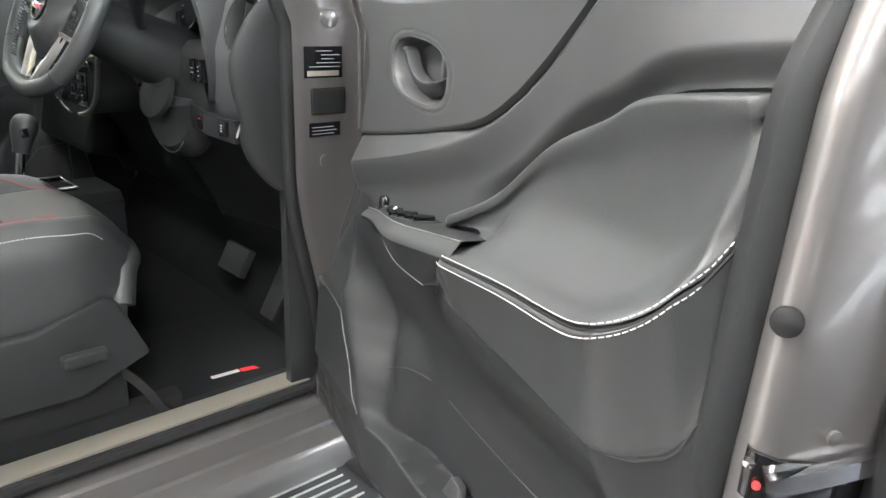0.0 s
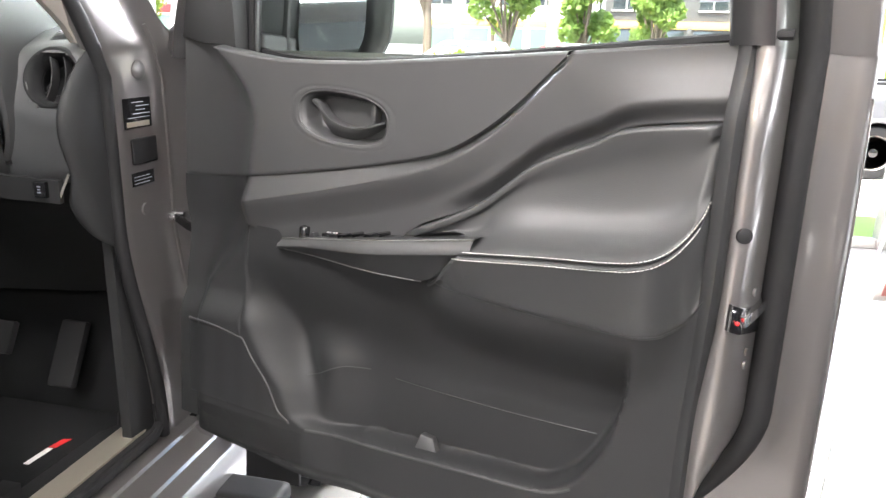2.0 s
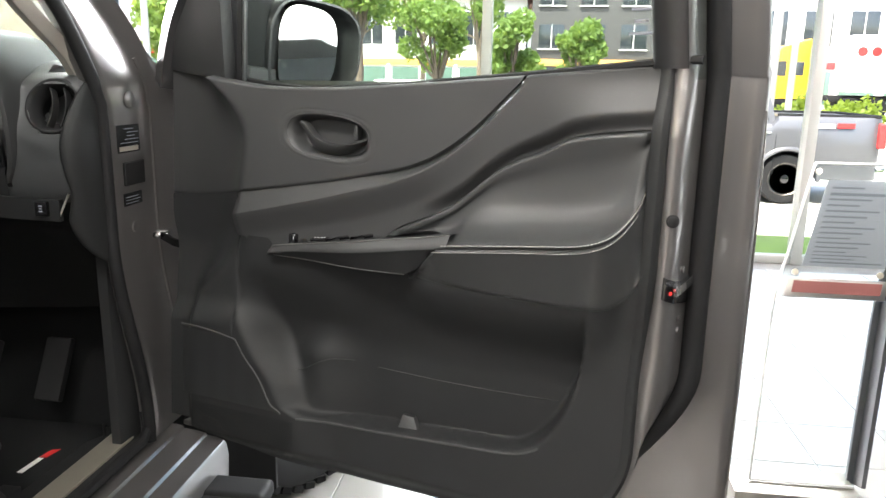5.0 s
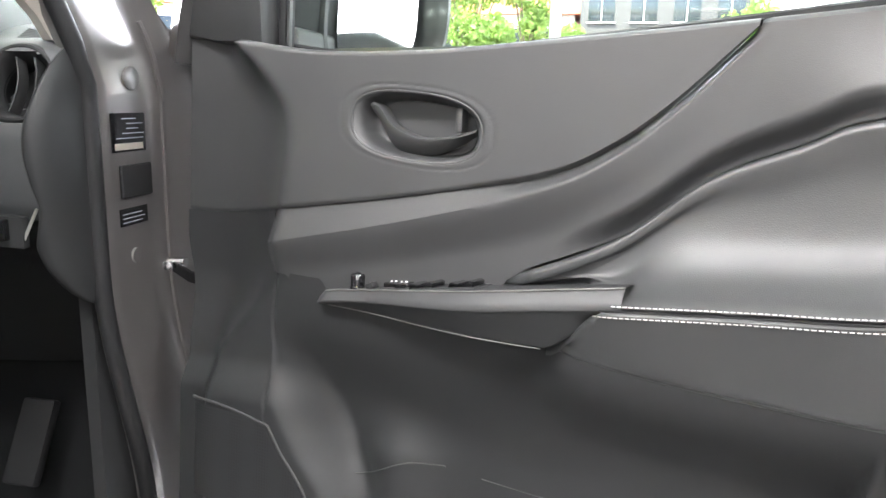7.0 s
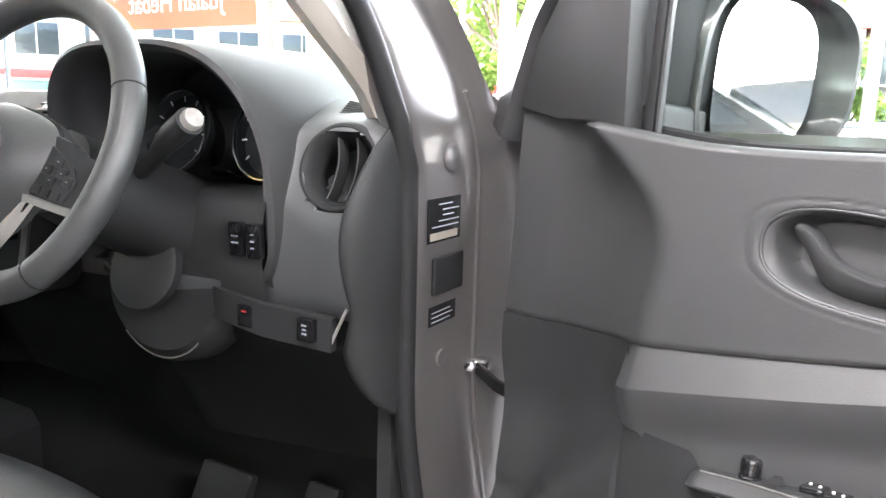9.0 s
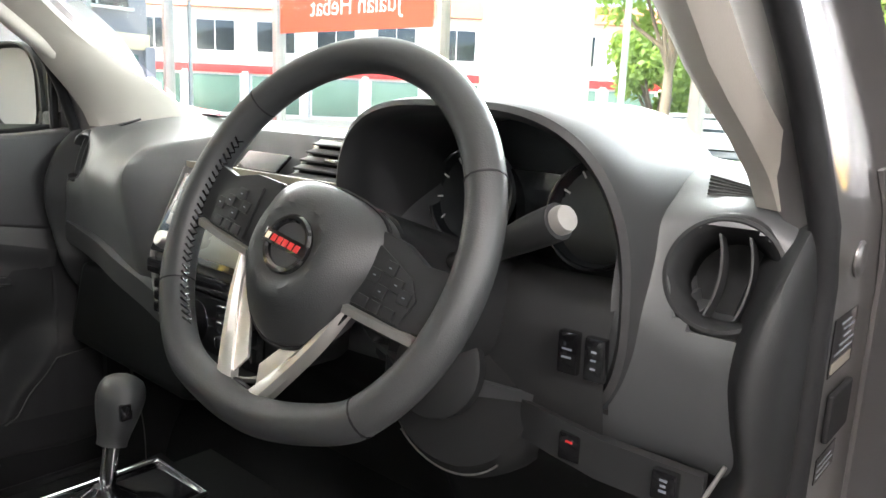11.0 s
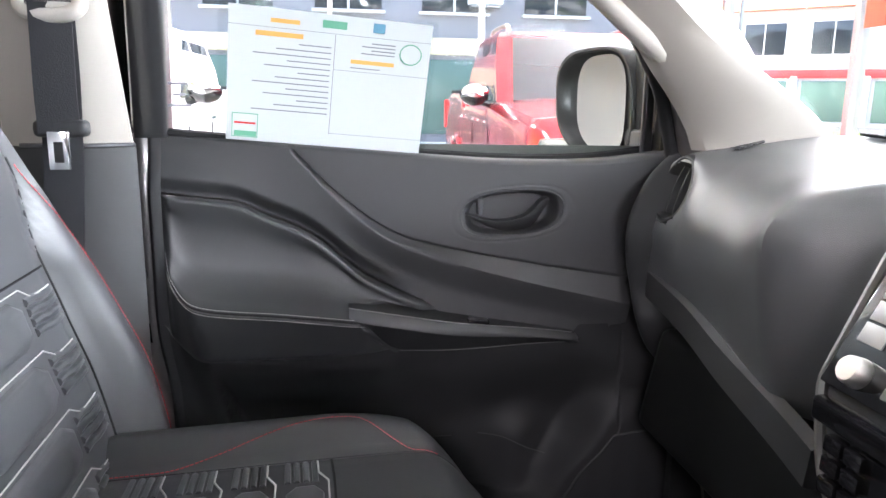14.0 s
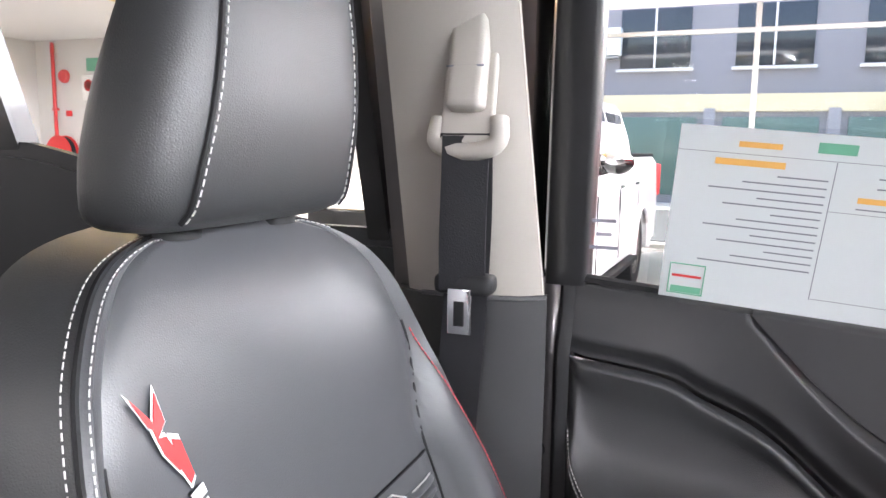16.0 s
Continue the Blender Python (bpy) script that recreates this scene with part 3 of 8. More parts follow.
    part("pocket_rim", tube([dp(u, LIP(u) - 0.003, lower_depth(u, LIP(u) - 0.004) - 0.0015) for u in span(0.315, 0.76, 60)], 0.0026, 8), PLASTIC, low)
    part("pocket_divider", prism([dp(0.500, 0.600, -0.020), dp(0.545, 0.602, -0.020), dp(0.528, 0.628, -0.030), dp(0.506, 0.630, -0.030)], (0.012, 0, 0), 0.003), PLASTIC, low)
    part("holder_seam", tube([dp(u, 0.672 + 0.034 * sstep(0.28, 0.37, u), lower_depth(u, 0.672 + 0.034 * sstep(0.28, 0.37, u)) + 0.0006) for u in span(0.285, 0.40, 20)], 0.0010, 5), PLASTIC, low)
    part("panel_seam", tube([dp(u, 0.700 - 0.004 * math.sin((u - 0.44) * 9), lower_depth(u, 0.70) + 0.0004) for u in span(0.445, 0.77, 40)], 0.0008, 5), PLASTIC, low)
    if driver:
        part("film", grid([[dp(u, z, lower_depth(u, z) + 0.003 + 0.0022 * math.sin(60 * u + 35 * z) * math.sin(80 * z)) for u in span(0.075, 0.312, 34)] for z in span(0.520, 0.588, 14)]), FILM, low, "clear crumpled protective film")
        part("clip", revolve(dp(0.305, 0.594, 0.004), (-1, -0.1, 0), [(0.003, 0), (0.003, 0.003), (0.0, 0.0032)], 10), CHROME, low)
        part("pull_tab", sweep([dp(u, 0.507 + 0.010 * math.sin((u - 0.62) / 0.16 * 3.14), 0.002) for u in span(0.62, 0.78, 14)], ring(0.0022, 6)), RUBBER, low)

    # inside handle: an oval dish with a curved blade across it
    def hp(a, e=1.0):
        u = 0.363 + 0.079 * e * math.copysign(abs(math.cos(a)) ** (2 / 2.6), math.cos(a))
        z = 1.099 + 0.036 * e * math.copysign(abs(math.sin(a)) ** (2 / 2.6), math.sin(a))
        return u, z - 0.09 * (u - 0.363)
    rim = [dp(*hp(2 * math.pi * k / 64, 1.03), turn_in(hp(2 * math.pi * k / 64)[0], 1.1) - 0.0024) for k in range(64)]
    part("handle_bezel", tube(rim, 0.0020, 8, True), PLASTIC, up, "raised oval bezel")
    edge = smooth_path([(0.307, 1.124, 0), (0.318, 1.119, 0), (0.330, 1.105, 0), (0.346, 1.094, 0), (0.375, 1.087, 0), (0.408, 1.090, 0), (0.437, 1.098, 0)], 30)
    rows = []
    for i, (u, z, _) in enumerate(edge):
        t = i / 29
        k = 0.004 + 0.019 * math.sin(math.pi * min(1.0, 0.10 + 0.95 * t)) ** 0.7
        rows.append([dp(u, z + 0.0005, -0.020), dp(u, z + 0.001, -0.007), dp(u, z - 0.001, -0.003), dp(u - 0.15 * k, z - 0.003, -0.003), dp(u - 0.3 * k, z - k * 0.6, -0.011), dp(u - 0.4 * k, z - k, -0.022)])
    part("handle_lever", grid(rows), PLASTIC, up, "curved door pull lever", smooth=60)
    part("lock_tab", box(dp(0.412, 1.108, -0.016), (0.014, 0.009, 0.026), 0.003), PLASTIC, up, "small lock tab")

    # metal shell: rear shut face, flange with seal, outer skin
    def fx(z):
        return 0.80 - 0.22 * (z - 1.2)

    def rear_prof(z):
        s = 0.912 - trim_rear(z)
        q = seal_u(z) - 0.972
        b = swell(0.90, z) * 0.5
        return [(0.900 - s, -0.03), (0.914 - s, 0.000 + b), (0.920 - s * 0.9, 0.004 + b), (0.931 - s * 0.7 + q * 0.2, 0.004 + b), (0.938 - s * 0.5 + q * 0.4, -0.004 + b * 0.6), (0.942 + q * 0.7, -0.030), (0.945 + q * 0.9, -0.066), (0.949 + q, -0.078), (0.962 + q, -0.082), (0.974 + q, -0.084), (0.984 + q * 0.6, -0.090), (0.994 + q * 0.2, -0.098), (1.006, -0.102), (1.018, -0.106), (1.022, -0.112), (1.022, -0.130)]
    rows = [[dp(u, z, w) for u, w in rear_prof(z)] for z in span(0.495, 1.225, 50)]
    part("shut_face", grid([r[::-1] for r in rows]), PAINT, door, "grey painted door edge", smooth=60)
    seal = [dp(seal_u(z) - 0.013, z, -0.072) for z in span(0.505, 1.215, 44)]
    seal += [(seal[-1][0] + fx(z) - fx(1.215), seal[-1][1] + 0.06 * (z - 1.215), z) for z in (1.30, 1.45, 1.6, 1.69)]
    part("door_seal", sweep(seal, ring(0.018, 12, 0.017)), RUBBER, door, "black rubber door seal")

    def on_shut(k, z, lift=0.003):
        """A point on the rear shut face; k counts along its section."""
        pr = rear_prof(z)
        i = min(int(k), len(pr) - 2)
        a, b = pr[i], pr[i + 1]
        return dp(a[0] + (b[0] - a[0]) * (k - i) + lift, z, a[1] + (b[1] - a[1]) * (k - i) + lift)
    latch = part("latch", shell([[on_shut(k, z - 0.004 * (k - 2.4), 0.003) for k in span(2.6, 5.9, 12)] for z in span(0.896, 0.928, 4)], (0.003, 0.003, 0)), GLOSS, door, "black door latch", smooth=50)
    part("latch_claw", sweep([on_shut(k, 0.908 + 0.006 * (k - 4), 0.006) for k in span(3.8, 6.0, 8)], [(-0.006, -0.003), (0.006, -0.003), (0.006, 0.004), (-0.006, 0.004)]), CHROME, latch, "bright latch claw")
    part("latch_mark", revolve(on_shut(3.4, 0.905, 0.004), (-0.7, -0.7, 0), [(0.0026, 0), (0.0026, 0.002), (0, 0.0024)], 10), RED, latch, "red dot")
    for k in (2.9, 5.4):
        part("latch_screw", revolve(on_shut(k, 0.921 - 0.004 * (k - 2.4), 0.004), (-0.7, -0.7, 0), [(0.0035, 0), (0.0035, 0.002), (0, 0.0025)], 10), CHROME, latch)
    part("rubber_plug", revolve(dp(0.931, 1.006, 0.014), (-0.8, -0.6, 0), [(0.009, 0.0), (0.009, 0.004), (0.006, 0.006), (0.0, 0.0065)], 16), RUBBER, door)
    for z in (0.935, 0.862, 0.845):
        part("screw", revolve(dp(0.9425, z, -0.030), (-0.2, -1, 0), [(0.005, 0), (0.005, 0.003), (0, 0.0035)], 12), PAINT, door)
    outer = fn([(0.49, 0.900), (0.60, 0.918), (0.80, 0.935), (0.98, 0.938), (1.10, 0.926), (1.23, 0.893)])
    rows = [[(outer(z) - 0.02 * (1 - u / 0.5) ** 2 * (u < 0.5), -u, z) for u in span(-0.028, 1.024, 24)] for z in span(0.492, 1.165, 20)]
    part("outer_skin", shell([r[::-1] for r in rows], (-0.004, 0, 0)), PAINT, door, "grey metallic outer panel")
    part("bottom_edge", prism([(0.770, 0.025, 0.490), (0.905, 0.025, 0.490), (0.905, -1.005, 0.490), (0.868, -1.005, 0.490), (0.822, -0.90, 0.490)], (0, 0, 0.010), 0.002), PAINT, door)
    part("front_edge", box((0.855, 0.026, 0.86), (0.115, 0.006, 0.72), 0.002), PAINT, door)
    part("inner_metal", shell([[dp(u, z, -0.104) for u in span(-0.02, 0.90, 10)] for z in span(0.50, 1.20, 8)], (0.004, 0, 0)), PAINT, door)

    # window frame and glass
    path = [(-0.085, 1.190), (-0.050, 1.265), (-0.005, 1.335), (0.08, 1.41), (0.30, 1.545), (0.50, 1.64), (0.64, 1.695), (0.78, 1.705), (0.90, 1.70)]
    sp = smooth_path([(fx(z), -u, z) for u, z in path], 60)
    part("window_frame", sweep(sp, [(-0.022, -0.03), (0.022, -0.03), (0.026, 0.0), (0.022, 0.03), (-0.022, 0.03), (-0.026, 0)]), BLACK_METAL, door, "black window frame")
    rows, inner_rows = [], []
    for z in span(1.212, 1.71, 16):
        lean = fx(z) - fx(1.2)
        line = [dp(0.934, 1.2, 0.002)] + [dp(u, 1.2, w) for u, w in rear_prof(1.2)[4:]]
        inner_line = [dp(0.884, 1.2, -0.035), dp(0.886, 1.2, -0.004), dp(0.892, 1.2, 0.002), dp(0.910, 1.2, 0.003), dp(0.931, 1.2, 0.004), dp(0.9345, 1.2, 0.001)]
        rows.append([(x + lean, y + 0.06 * (z - 1.2), z) for x, y, _ in line])
        inner_rows.append([(x + lean, y + 0.06 * (z - 1.2), z) for x, y, _ in inner_line])
    part("rear_frame_post", grid([r[::-1] for r in rows]), PAINT, door, "grey painted rear window post", smooth=60)
    part("post_cover", grid([r[::-1] for r in inner_rows]), BLACK_METAL, door, "black inner window post cover", smooth=60)
    sail = [(0.772, 0.060, 1.216), (0.768, -0.010, 1.206), (0.750, -0.075, 1.199), (0.742, -0.122, 1.190), (0.725, -0.124, 1.335), (0.722, -0.110, 1.385), (0.735, -0.040, 1.360), (0.752, 0.020, 1.290)]
    part("sail_panel", prism(sail[::-1], (0.03, 0, 0), 0.005), PLASTIC, door, "triangular black mirror cover")
    part("division_bar", box((fx(1.28) - 0.008, -0.131, 1.268), (0.018, 0.012, 0.19), 0.003), RUBBER, door)
    part("division_bar", box((fx(1.28) - 0.013, -0.141, 1.268), (0.006, 0.004, 0.19), 0.001), PLASTIC, door)
    gl = [(fx(z), -u, z) for u, z in ((0.128, 1.175), (0.955, 1.20), (0.94, 1.40), (0.90, 1.66), (0.84, 1.69), (0.64, 1.69), (0.48, 1.62), (0.128, 1.34))]
    pane = part("window_pane", prism(gl, (0.004, 0, 0)), GLASS, door, "clear side window", smooth=0)
    for k, wdt in enumerate((0.028, 0.018, 0.034)):
        part("etched_mark", box((fx(1.29 - k * 0.012) - 0.003, -0.865, 1.292 - k * 0.016), (0.001, wdt, 0.004)), INK, pane)
    part("glass_seal", tube([(fx(1.2) - 0.012, -u, BELTLINE(u) + 0.007) for u in span(0.125, 0.95, 40)], 0.006, 6), RUBBER, door)

    # outside mirror
    c = Vector((0.942, -0.130, 1.270))
    body = []
    for k, (r, h) in enumerate(((0.0, -0.075), (0.45, -0.070), (0.80, -0.045), (0.97, 0.0), (1.0, 0.028), (0.985, 0.034), (0.94, 0.034), (0.92, 0.022))):
        row = []
        for j in range(40):
            a = 2 * math.pi * j / 40
            ca, sa = math.cos(a), math.sin(a)
            X = 0.102 * math.copysign(abs(ca) ** 0.62, ca) * r + 0.014 * sa * r
            Z = 0.100 * math.copysign(abs(sa) ** 0.66, sa) * r * (1.0 + 0.12 * (-ca))
            row.append((c.x + X + 0.25 * h, c.y - h - 0.36 * X, c.z + Z))
        body.append(row)
    mir = part("mirror_housing", grid(body, close_u=True), BLACK_METAL, door, "gloss black door mirror")
    face = []
    for j in range(40):
        a = 2 * math.pi * j / 40
        ca, sa = math.cos(a), math.sin(a)
        X, Z = 0.063 * math.copysign(abs(ca) ** 0.62, ca) + 0.012 * sa - 0.009, 0.086 * math.copysign(abs(sa) ** 0.66, sa) * (1.0 + 0.12 * (-ca))
        face.append((c.x + X + 0.006, c.y - 0.024 - (0.36 + MIRROR_TURN) * X + 0.042 * Z, c.z + Z))
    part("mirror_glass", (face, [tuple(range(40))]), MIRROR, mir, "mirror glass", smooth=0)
    neck = []
    for x, cy, hy, hz in ((0.775, -0.070, 0.020, 0.070), (0.80, -0.076, 0.030, 0.086), (0.84, -0.084, 0.036, 0.092), (0.885, -0.090, 0.036, 0.090), (0.91, -0.092, 0.028, 0.082)):
        neck.append([(x, cy + hy * math.copysign(abs(math.cos(t)) ** 0.6, math.cos(t)), 1.277 + hz * math.copysign(abs(math.sin(t)) ** 0.6, math.sin(t))) for t in [2 * math.pi * k / 28 for k in range(28)]])
    part("mirror_neck", grid(neck, close_u=True), PLASTIC_LOW, mir, "matt black mirror neck", smooth=60)
    part("mirror_foot", box((0.835, -0.112, 1.196), (0.085, 0.030, 0.062), 0.010, None, 3), PLASTIC, mir, "black mirror foot")
    return door

MIRROR_TURN = 0.0
OPEN = Matrix(((0.3705, -0.9287, 0.0177), (0.9253, 0.3707, 0.0807), (-0.0815, -0.0135, 0.9966)))
_pivot = Vector((0.8294, 0.0229, 0.9))
OPEN_AT = Matrix.Translation(_pivot) @ OPEN.to_4x4() @ Matrix.Translation(Vector(HINGE) - _pivot)
SIDE[0] = 1
driver_door = build_door("driver_door", OPEN_AT, "wide-open grey truck door with black inner trim and white stitching", True)
SIDE[0] = -1
passenger_door = build_door("passenger_door", Matrix.Translation((-HINGE[0], HINGE[1], HINGE[2])), "closed truck door with black trim and white-stitched arm rest", False)
SIDE[0] = 1
def rear_belt(y):
    """Height of the rear door's belt line, rising to the rear."""
    return 1.245 + 0.105 * min(1.0, max(0.0, (-1.25 - y) / 0.53))



# ---- truck body round the cabin ----
truck = thing("pickup_truck", (0, 0, 0), "grey metallic pickup cab with black interior in showroom", "pickup truck")


def car(name, vf, mat, parent=None, label="", smooth=38):
    return part(name, vf, mat, parent or truck, label, smooth)


def both(name, vf, mat, label="", smooth=38):
    for s in (1, -1):
        SIDE[0] = s
        car(name, vf, mat, None, label, smooth)
    SIDE[0] = 1


# front door jamb: rises from the sill, then leans back as the windscreen pillar
PILLAR_Y = fn([(0.40, 0.0), (1.10, 0.0), (1.16, -0.008), (1.24, -0.035), (1.31, -0.072), (1.40, -0.150), (1.50, -0.265), (1.60, -0.385), (1.72, -0.53)])


def jamb_shift(z):
    """How far the jamb lies inboard and behind, by height."""
    lean = max(0.0, z - 1.20)
    foot = sstep(0.90, 0.48, z)
    return -0.18 * lean, PILLAR_Y(z) + 0.060 * foot, 0.012 * foot


def jamb_row(z):
    dx, dy, fx_ = jamb_shift(z)
    k = 1 - 0.35 * sstep(1.2, 1.5, z)
    prof = [(0.662, -0.092), (0.680, -0.098), (0.692, -0.098), (0.7005, -0.090), (0.7028, -0.070), (0.703, 0.000), (0.704, 0.034), (0.712, 0.046), (0.726, 0.060), (0.738, 0.088), (0.752, 0.112), (0.800, 0.135), (0.846, 0.145)]
    m = 1 - sstep(1.12, 1.25, z)
    prof = [(x, y) if x < 0.735 else (0.733 + (x - 0.733) * m, 0.070 + (y - 0.070) * m) for x, y in prof]
    return [(x + dx + fx_, (y + 0.02) * k - 0.02 + dy, z) for x, y in prof]


zs = span(0.44, 1.20, 30) + span(1.215, 1.70, 24)
both("door_jamb", shell([jamb_row(z) for z in zs], (-0.010, 0.014, 0)), PAINT, "grey painted door jamb", 55)
both("jamb_seal", tube([(jamb_row(z)[2][0] + 0.004, jamb_row(z)[2][1] - 0.004, z) for z in zs], 0.0125, 10), RUBBER, "black rubber door seal")
both("jamb_rib", tube([(jamb_row(z)[7][0] + 0.001, jamb_row(z)[7][1] - 0.002, z) for z in span(0.52, 1.24, 30)], 0.004, 6), PAINT)
# beige pillar trim inside the windscreen
rows = []
for z in span(1.205, 1.72, 18):
    dx, dy, _ = jamb_shift(z)
    slim = sstep(1.20, 1.42, z)
    foot = sstep(1.33, 1.21, z)
    dx, dy = dx + 0.016 * foot, dy + 0.034 * foot
    rows.append([(0.655 + dx, -0.118 + dy, z), (0.642 + dx, -0.124 + dy, z), (0.620 + dx, -0.112 + dy, z), (0.598 + dx, -0.05 - 0.03 * slim + dy, z), (0.585 + dx, 0.03 - 0.085 * slim + dy, z), (0.588 + dx, 0.08 - 0.125 * slim + dy, z)])
both("pillar_trim", shell(rows, (0.012, 0.01, 0)), BEIGE, "beige windscreen pillar trim")
SIDE[0] = -1
gp = [(0.640, -0.355, 1.475), (0.618, -0.345, 1.460), (0.602, -0.300, 1.425), (0.600, -0.235, 1.372), (0.610, -0.190, 1.343), (0.628, -0.165, 1.338), (0.640, -0.150, 1.345)]
car("grab_handle", sweep(smooth_path(gp, 36), ring(0.017, 12, 0.021), scale=lambda t: 1.0 + 0.35 * (2 * t - 1) ** 4), BEIGE, None, "beige pillar grab handle")
SIDE[0] = 1

# jamb furniture on the driver side
def jamb_box(y0, y1, z0, z1, d, bev=0.0, x=0.7035):
    return box((x + d / 2, (y0 + y1) / 2, (z0 + z1) / 2), (d, y1 - y0, z1 - z0), bev, None, 3)


stk = car("type_plate", jamb_box(-0.070, 0.010, 1.058, 1.112, 0.001), GLOSS, None, "black type plate with grey lines", 0)
for k, (y0, y1) in enumerate(((-0.045, -0.012), (-0.035, 0.004), (-0.035, -0.008), (-0.045, 0.006), (-0.060, 0.004))):
    car("plate_line", jamb_box(y0, y1, 1.1035 - 0.0068 * k, 1.1050 - 0.0068 * k, 0.0016), INK, stk, "", 0)
car("plate_label", jamb_box(-0.064, 0.002, 1.061, 1.070, 0.0018), STEEL, stk, "pale bar label", 0)
lab2 = car("warning_label", jamb_box(-0.062, 0.004, 0.953, 0.978, 0.001), GLOSS, None, "small dark label", 0)
for k in range(3):
    car("label_line", jamb_box(-0.056, -0.010 + 0.006 * (k % 2), 0.957 + 0.006 * k, 0.9585 + 0.006 * k, 0.0014), INK, lab2, "", 0)
car("rubber_grommet", jamb_box(-0.058, 0.014, 0.993, 1.040, 0.006, 0.0028), RUBBER, None, "black rubber grommet")
car("jamb_plug", revolve((0.7035, -0.017, 1.160), (1, 0, 0), [(0.019, 0), (0.019, 0.002), (0.016, 0.004), (0.0, 0.0035)], 22, 1.0, 0.9), PAINT, None)
car("jamb_plug", revolve((0.7035, -0.030, 0.907), (1, 0, 0), [(0.011, 0), (0.011, 0.003), (0.0, 0.004)], 16), PAINT, None)
car("check_bracket", box((0.722, 0.050, 0.880), (0.030, 0.020, 0.016), 0.004), CHROME, None, "bright door check bracket")
car("check_bolt", revolve((0.712, 0.036, 0.878), (0.3, -1, 0), [(0.007, 0), (0.007, 0.006), (0.0, 0.0065)], 6), CHROME, None)
car("check_arm", sweep([(0.722, 0.040, 0.876), (0.762, 0.015, 0.868), (0.83, -0.01, 0.862)], [(-0.008, -0.003), (0.008, -0.003), (0.008, 0.003), (-0.008, 0.003)]), GLOSS, None, "black door check arm")

# sill: scuff plate, seal channel, painted rocker, running board
Y0, Y1 = -2.15, -0.02
rows = [[(x, y, z) for x, z in ((0.50, 0.425), (0.600, 0.432), (0.612, 0.448), (0.700, 0.452), (0.706, 0.446))] for y in (Y0, -1.0, -0.3, 0.02)]
both("sill_cover", shell(rows, (0, 0, -0.02)), PLASTIC_LOW, "black sill cover")
SIDE[0] = 1
car("scuff_plate", box((0.655, -0.61, 0.4545), (0.052, 1.12, 0.006), 0.0015), STEEL, None, "bare metal scuff plate")
both("sill_seal", tube([(0.712, y, 0.455) for y in span(Y0, -0.08, 20)] + [(0.704, -0.045, 0.468), (0.690, -0.03, 0.50)], 0.011, 8), RUBBER)
rows = []
for y in (Y0, -1.2, -0.5, -0.1, 0.04):
    rows.append([(x, y, z) for x, z in ((0.700, 0.440), (0.726, 0.440), (0.740, 0.437), (0.744, 0.431), (0.768, 0.429), (0.794, 0.424), (0.798, 0.418), (0.818, 0.416), (0.836, 0.410), (0.842, 0.402), (0.846, 0.375), (0.842, 0.300), (0.80, 0.26))])
both("rocker", shell(rows, (-0.02, 0, -0.02)), PAINT, "grey painted sill with steps", 30)
SIDE[0] = -1
car("door_weatherstrip", box((0.728, -0.47, 0.482), (0.022, 1.06, 0.098), 0.008), RUBBER, None, "black rubber strip under the closed door")
SIDE[0] = 1
for y in (-0.13, -0.52):
    both("drain_plug", revolve((0.770, y, 0.414), (0.1, 0, 1), [(0.006, 0), (0.006, 0.002), (0, 0.0025)], 10), ORANGE)
SIDE[0] = 1
for s in (1, -1):
    SIDE[0] = s
    rb = car("running_board", box((0.895, -1.09, 0.335), (0.150, 2.02, 0.030), 0.010, None, 3), RUBBER, None, "ribbed black running board")
    for k in range(5):
        car("tread_rib", box((0.848 + 0.0225 * k, -1.10, 0.3515), (0.0032, 1.98, 0.004), 0.0012), SILVER, rb)
    car("board_end", box((0.893, -0.050, 0.338), (0.160, 0.080, 0.038), 0.015, None, 4), RUBBER, rb, "moulded black board end cap", 50)
    car("board_edge", box((0.971, -1.13, 0.328), (0.014, 2.0, 0.036), 0.006, None, 3), SILVER, rb, "satin silver board edge")
SIDE[0] = 1

# front wing, bonnet, windscreen, roof and cab back
def wing_top(y):
    return 1.115 - 0.05 * sstep(0.1, 1.3, y)


for s in (1, -1):
    SIDE[0] = s
    rows = []
    for y in span(0.150, 1.55, 44):
        arch = 0.46 ** 2 - (y - 0.62) ** 2
        lo = max(0.46 if y < 0.62 else 0.44, 0.41 + math.sqrt(arch) if arch > 0 else 0.44)
        t = wing_top(y)
        ins = 0.05 * sstep(1.1, 1.55, y) ** 2
        rows.append([(0.905 - ins, y, lo), (0.925 - ins, y, lo + (t - lo) * 0.15), (0.932 - ins, y, lo + (t - lo) * 0.5), (0.918 - ins, y, lo + (t - lo) * 0.85), (0.895 - ins, y, t), (0.85 - ins, y, t + 0.02)])
    car("front_wing", shell(rows, (-0.02, 0, 0)), PAINT, None, "grey painted front wing")
    car("wheel_arch_liner", shell([[(x, 0.62 + 0.45 * math.cos(a), 0.41 + 0.45 * math.sin(a)) for x in (0.50, 0.90)] for a in span(-0.1, 3.25, 20)], (0, 0, 0.01)), RUBBER, None)
    car("mud_flap", box((0.80, 0.165, 0.37), (0.22, 0.012, 0.30), 0.004), RUBBER, None, "black mud flap")
SIDE[0] = 1
rows = [[(x, y, 1.135 + 0.055 * (1 - (x / 0.86) ** 2) - 0.06 * sstep(0.5, 1.55, y) - 0.25 * sstep(1.4, 1.6, y) ** 2) for x in span(-0.86, 0.86, 16)] for y in span(0.13, 1.60, 16)]
car("bonnet", shell(rows[::-1], (0, 0, -0.03)), PAINT, None, "grey metallic bonnet")
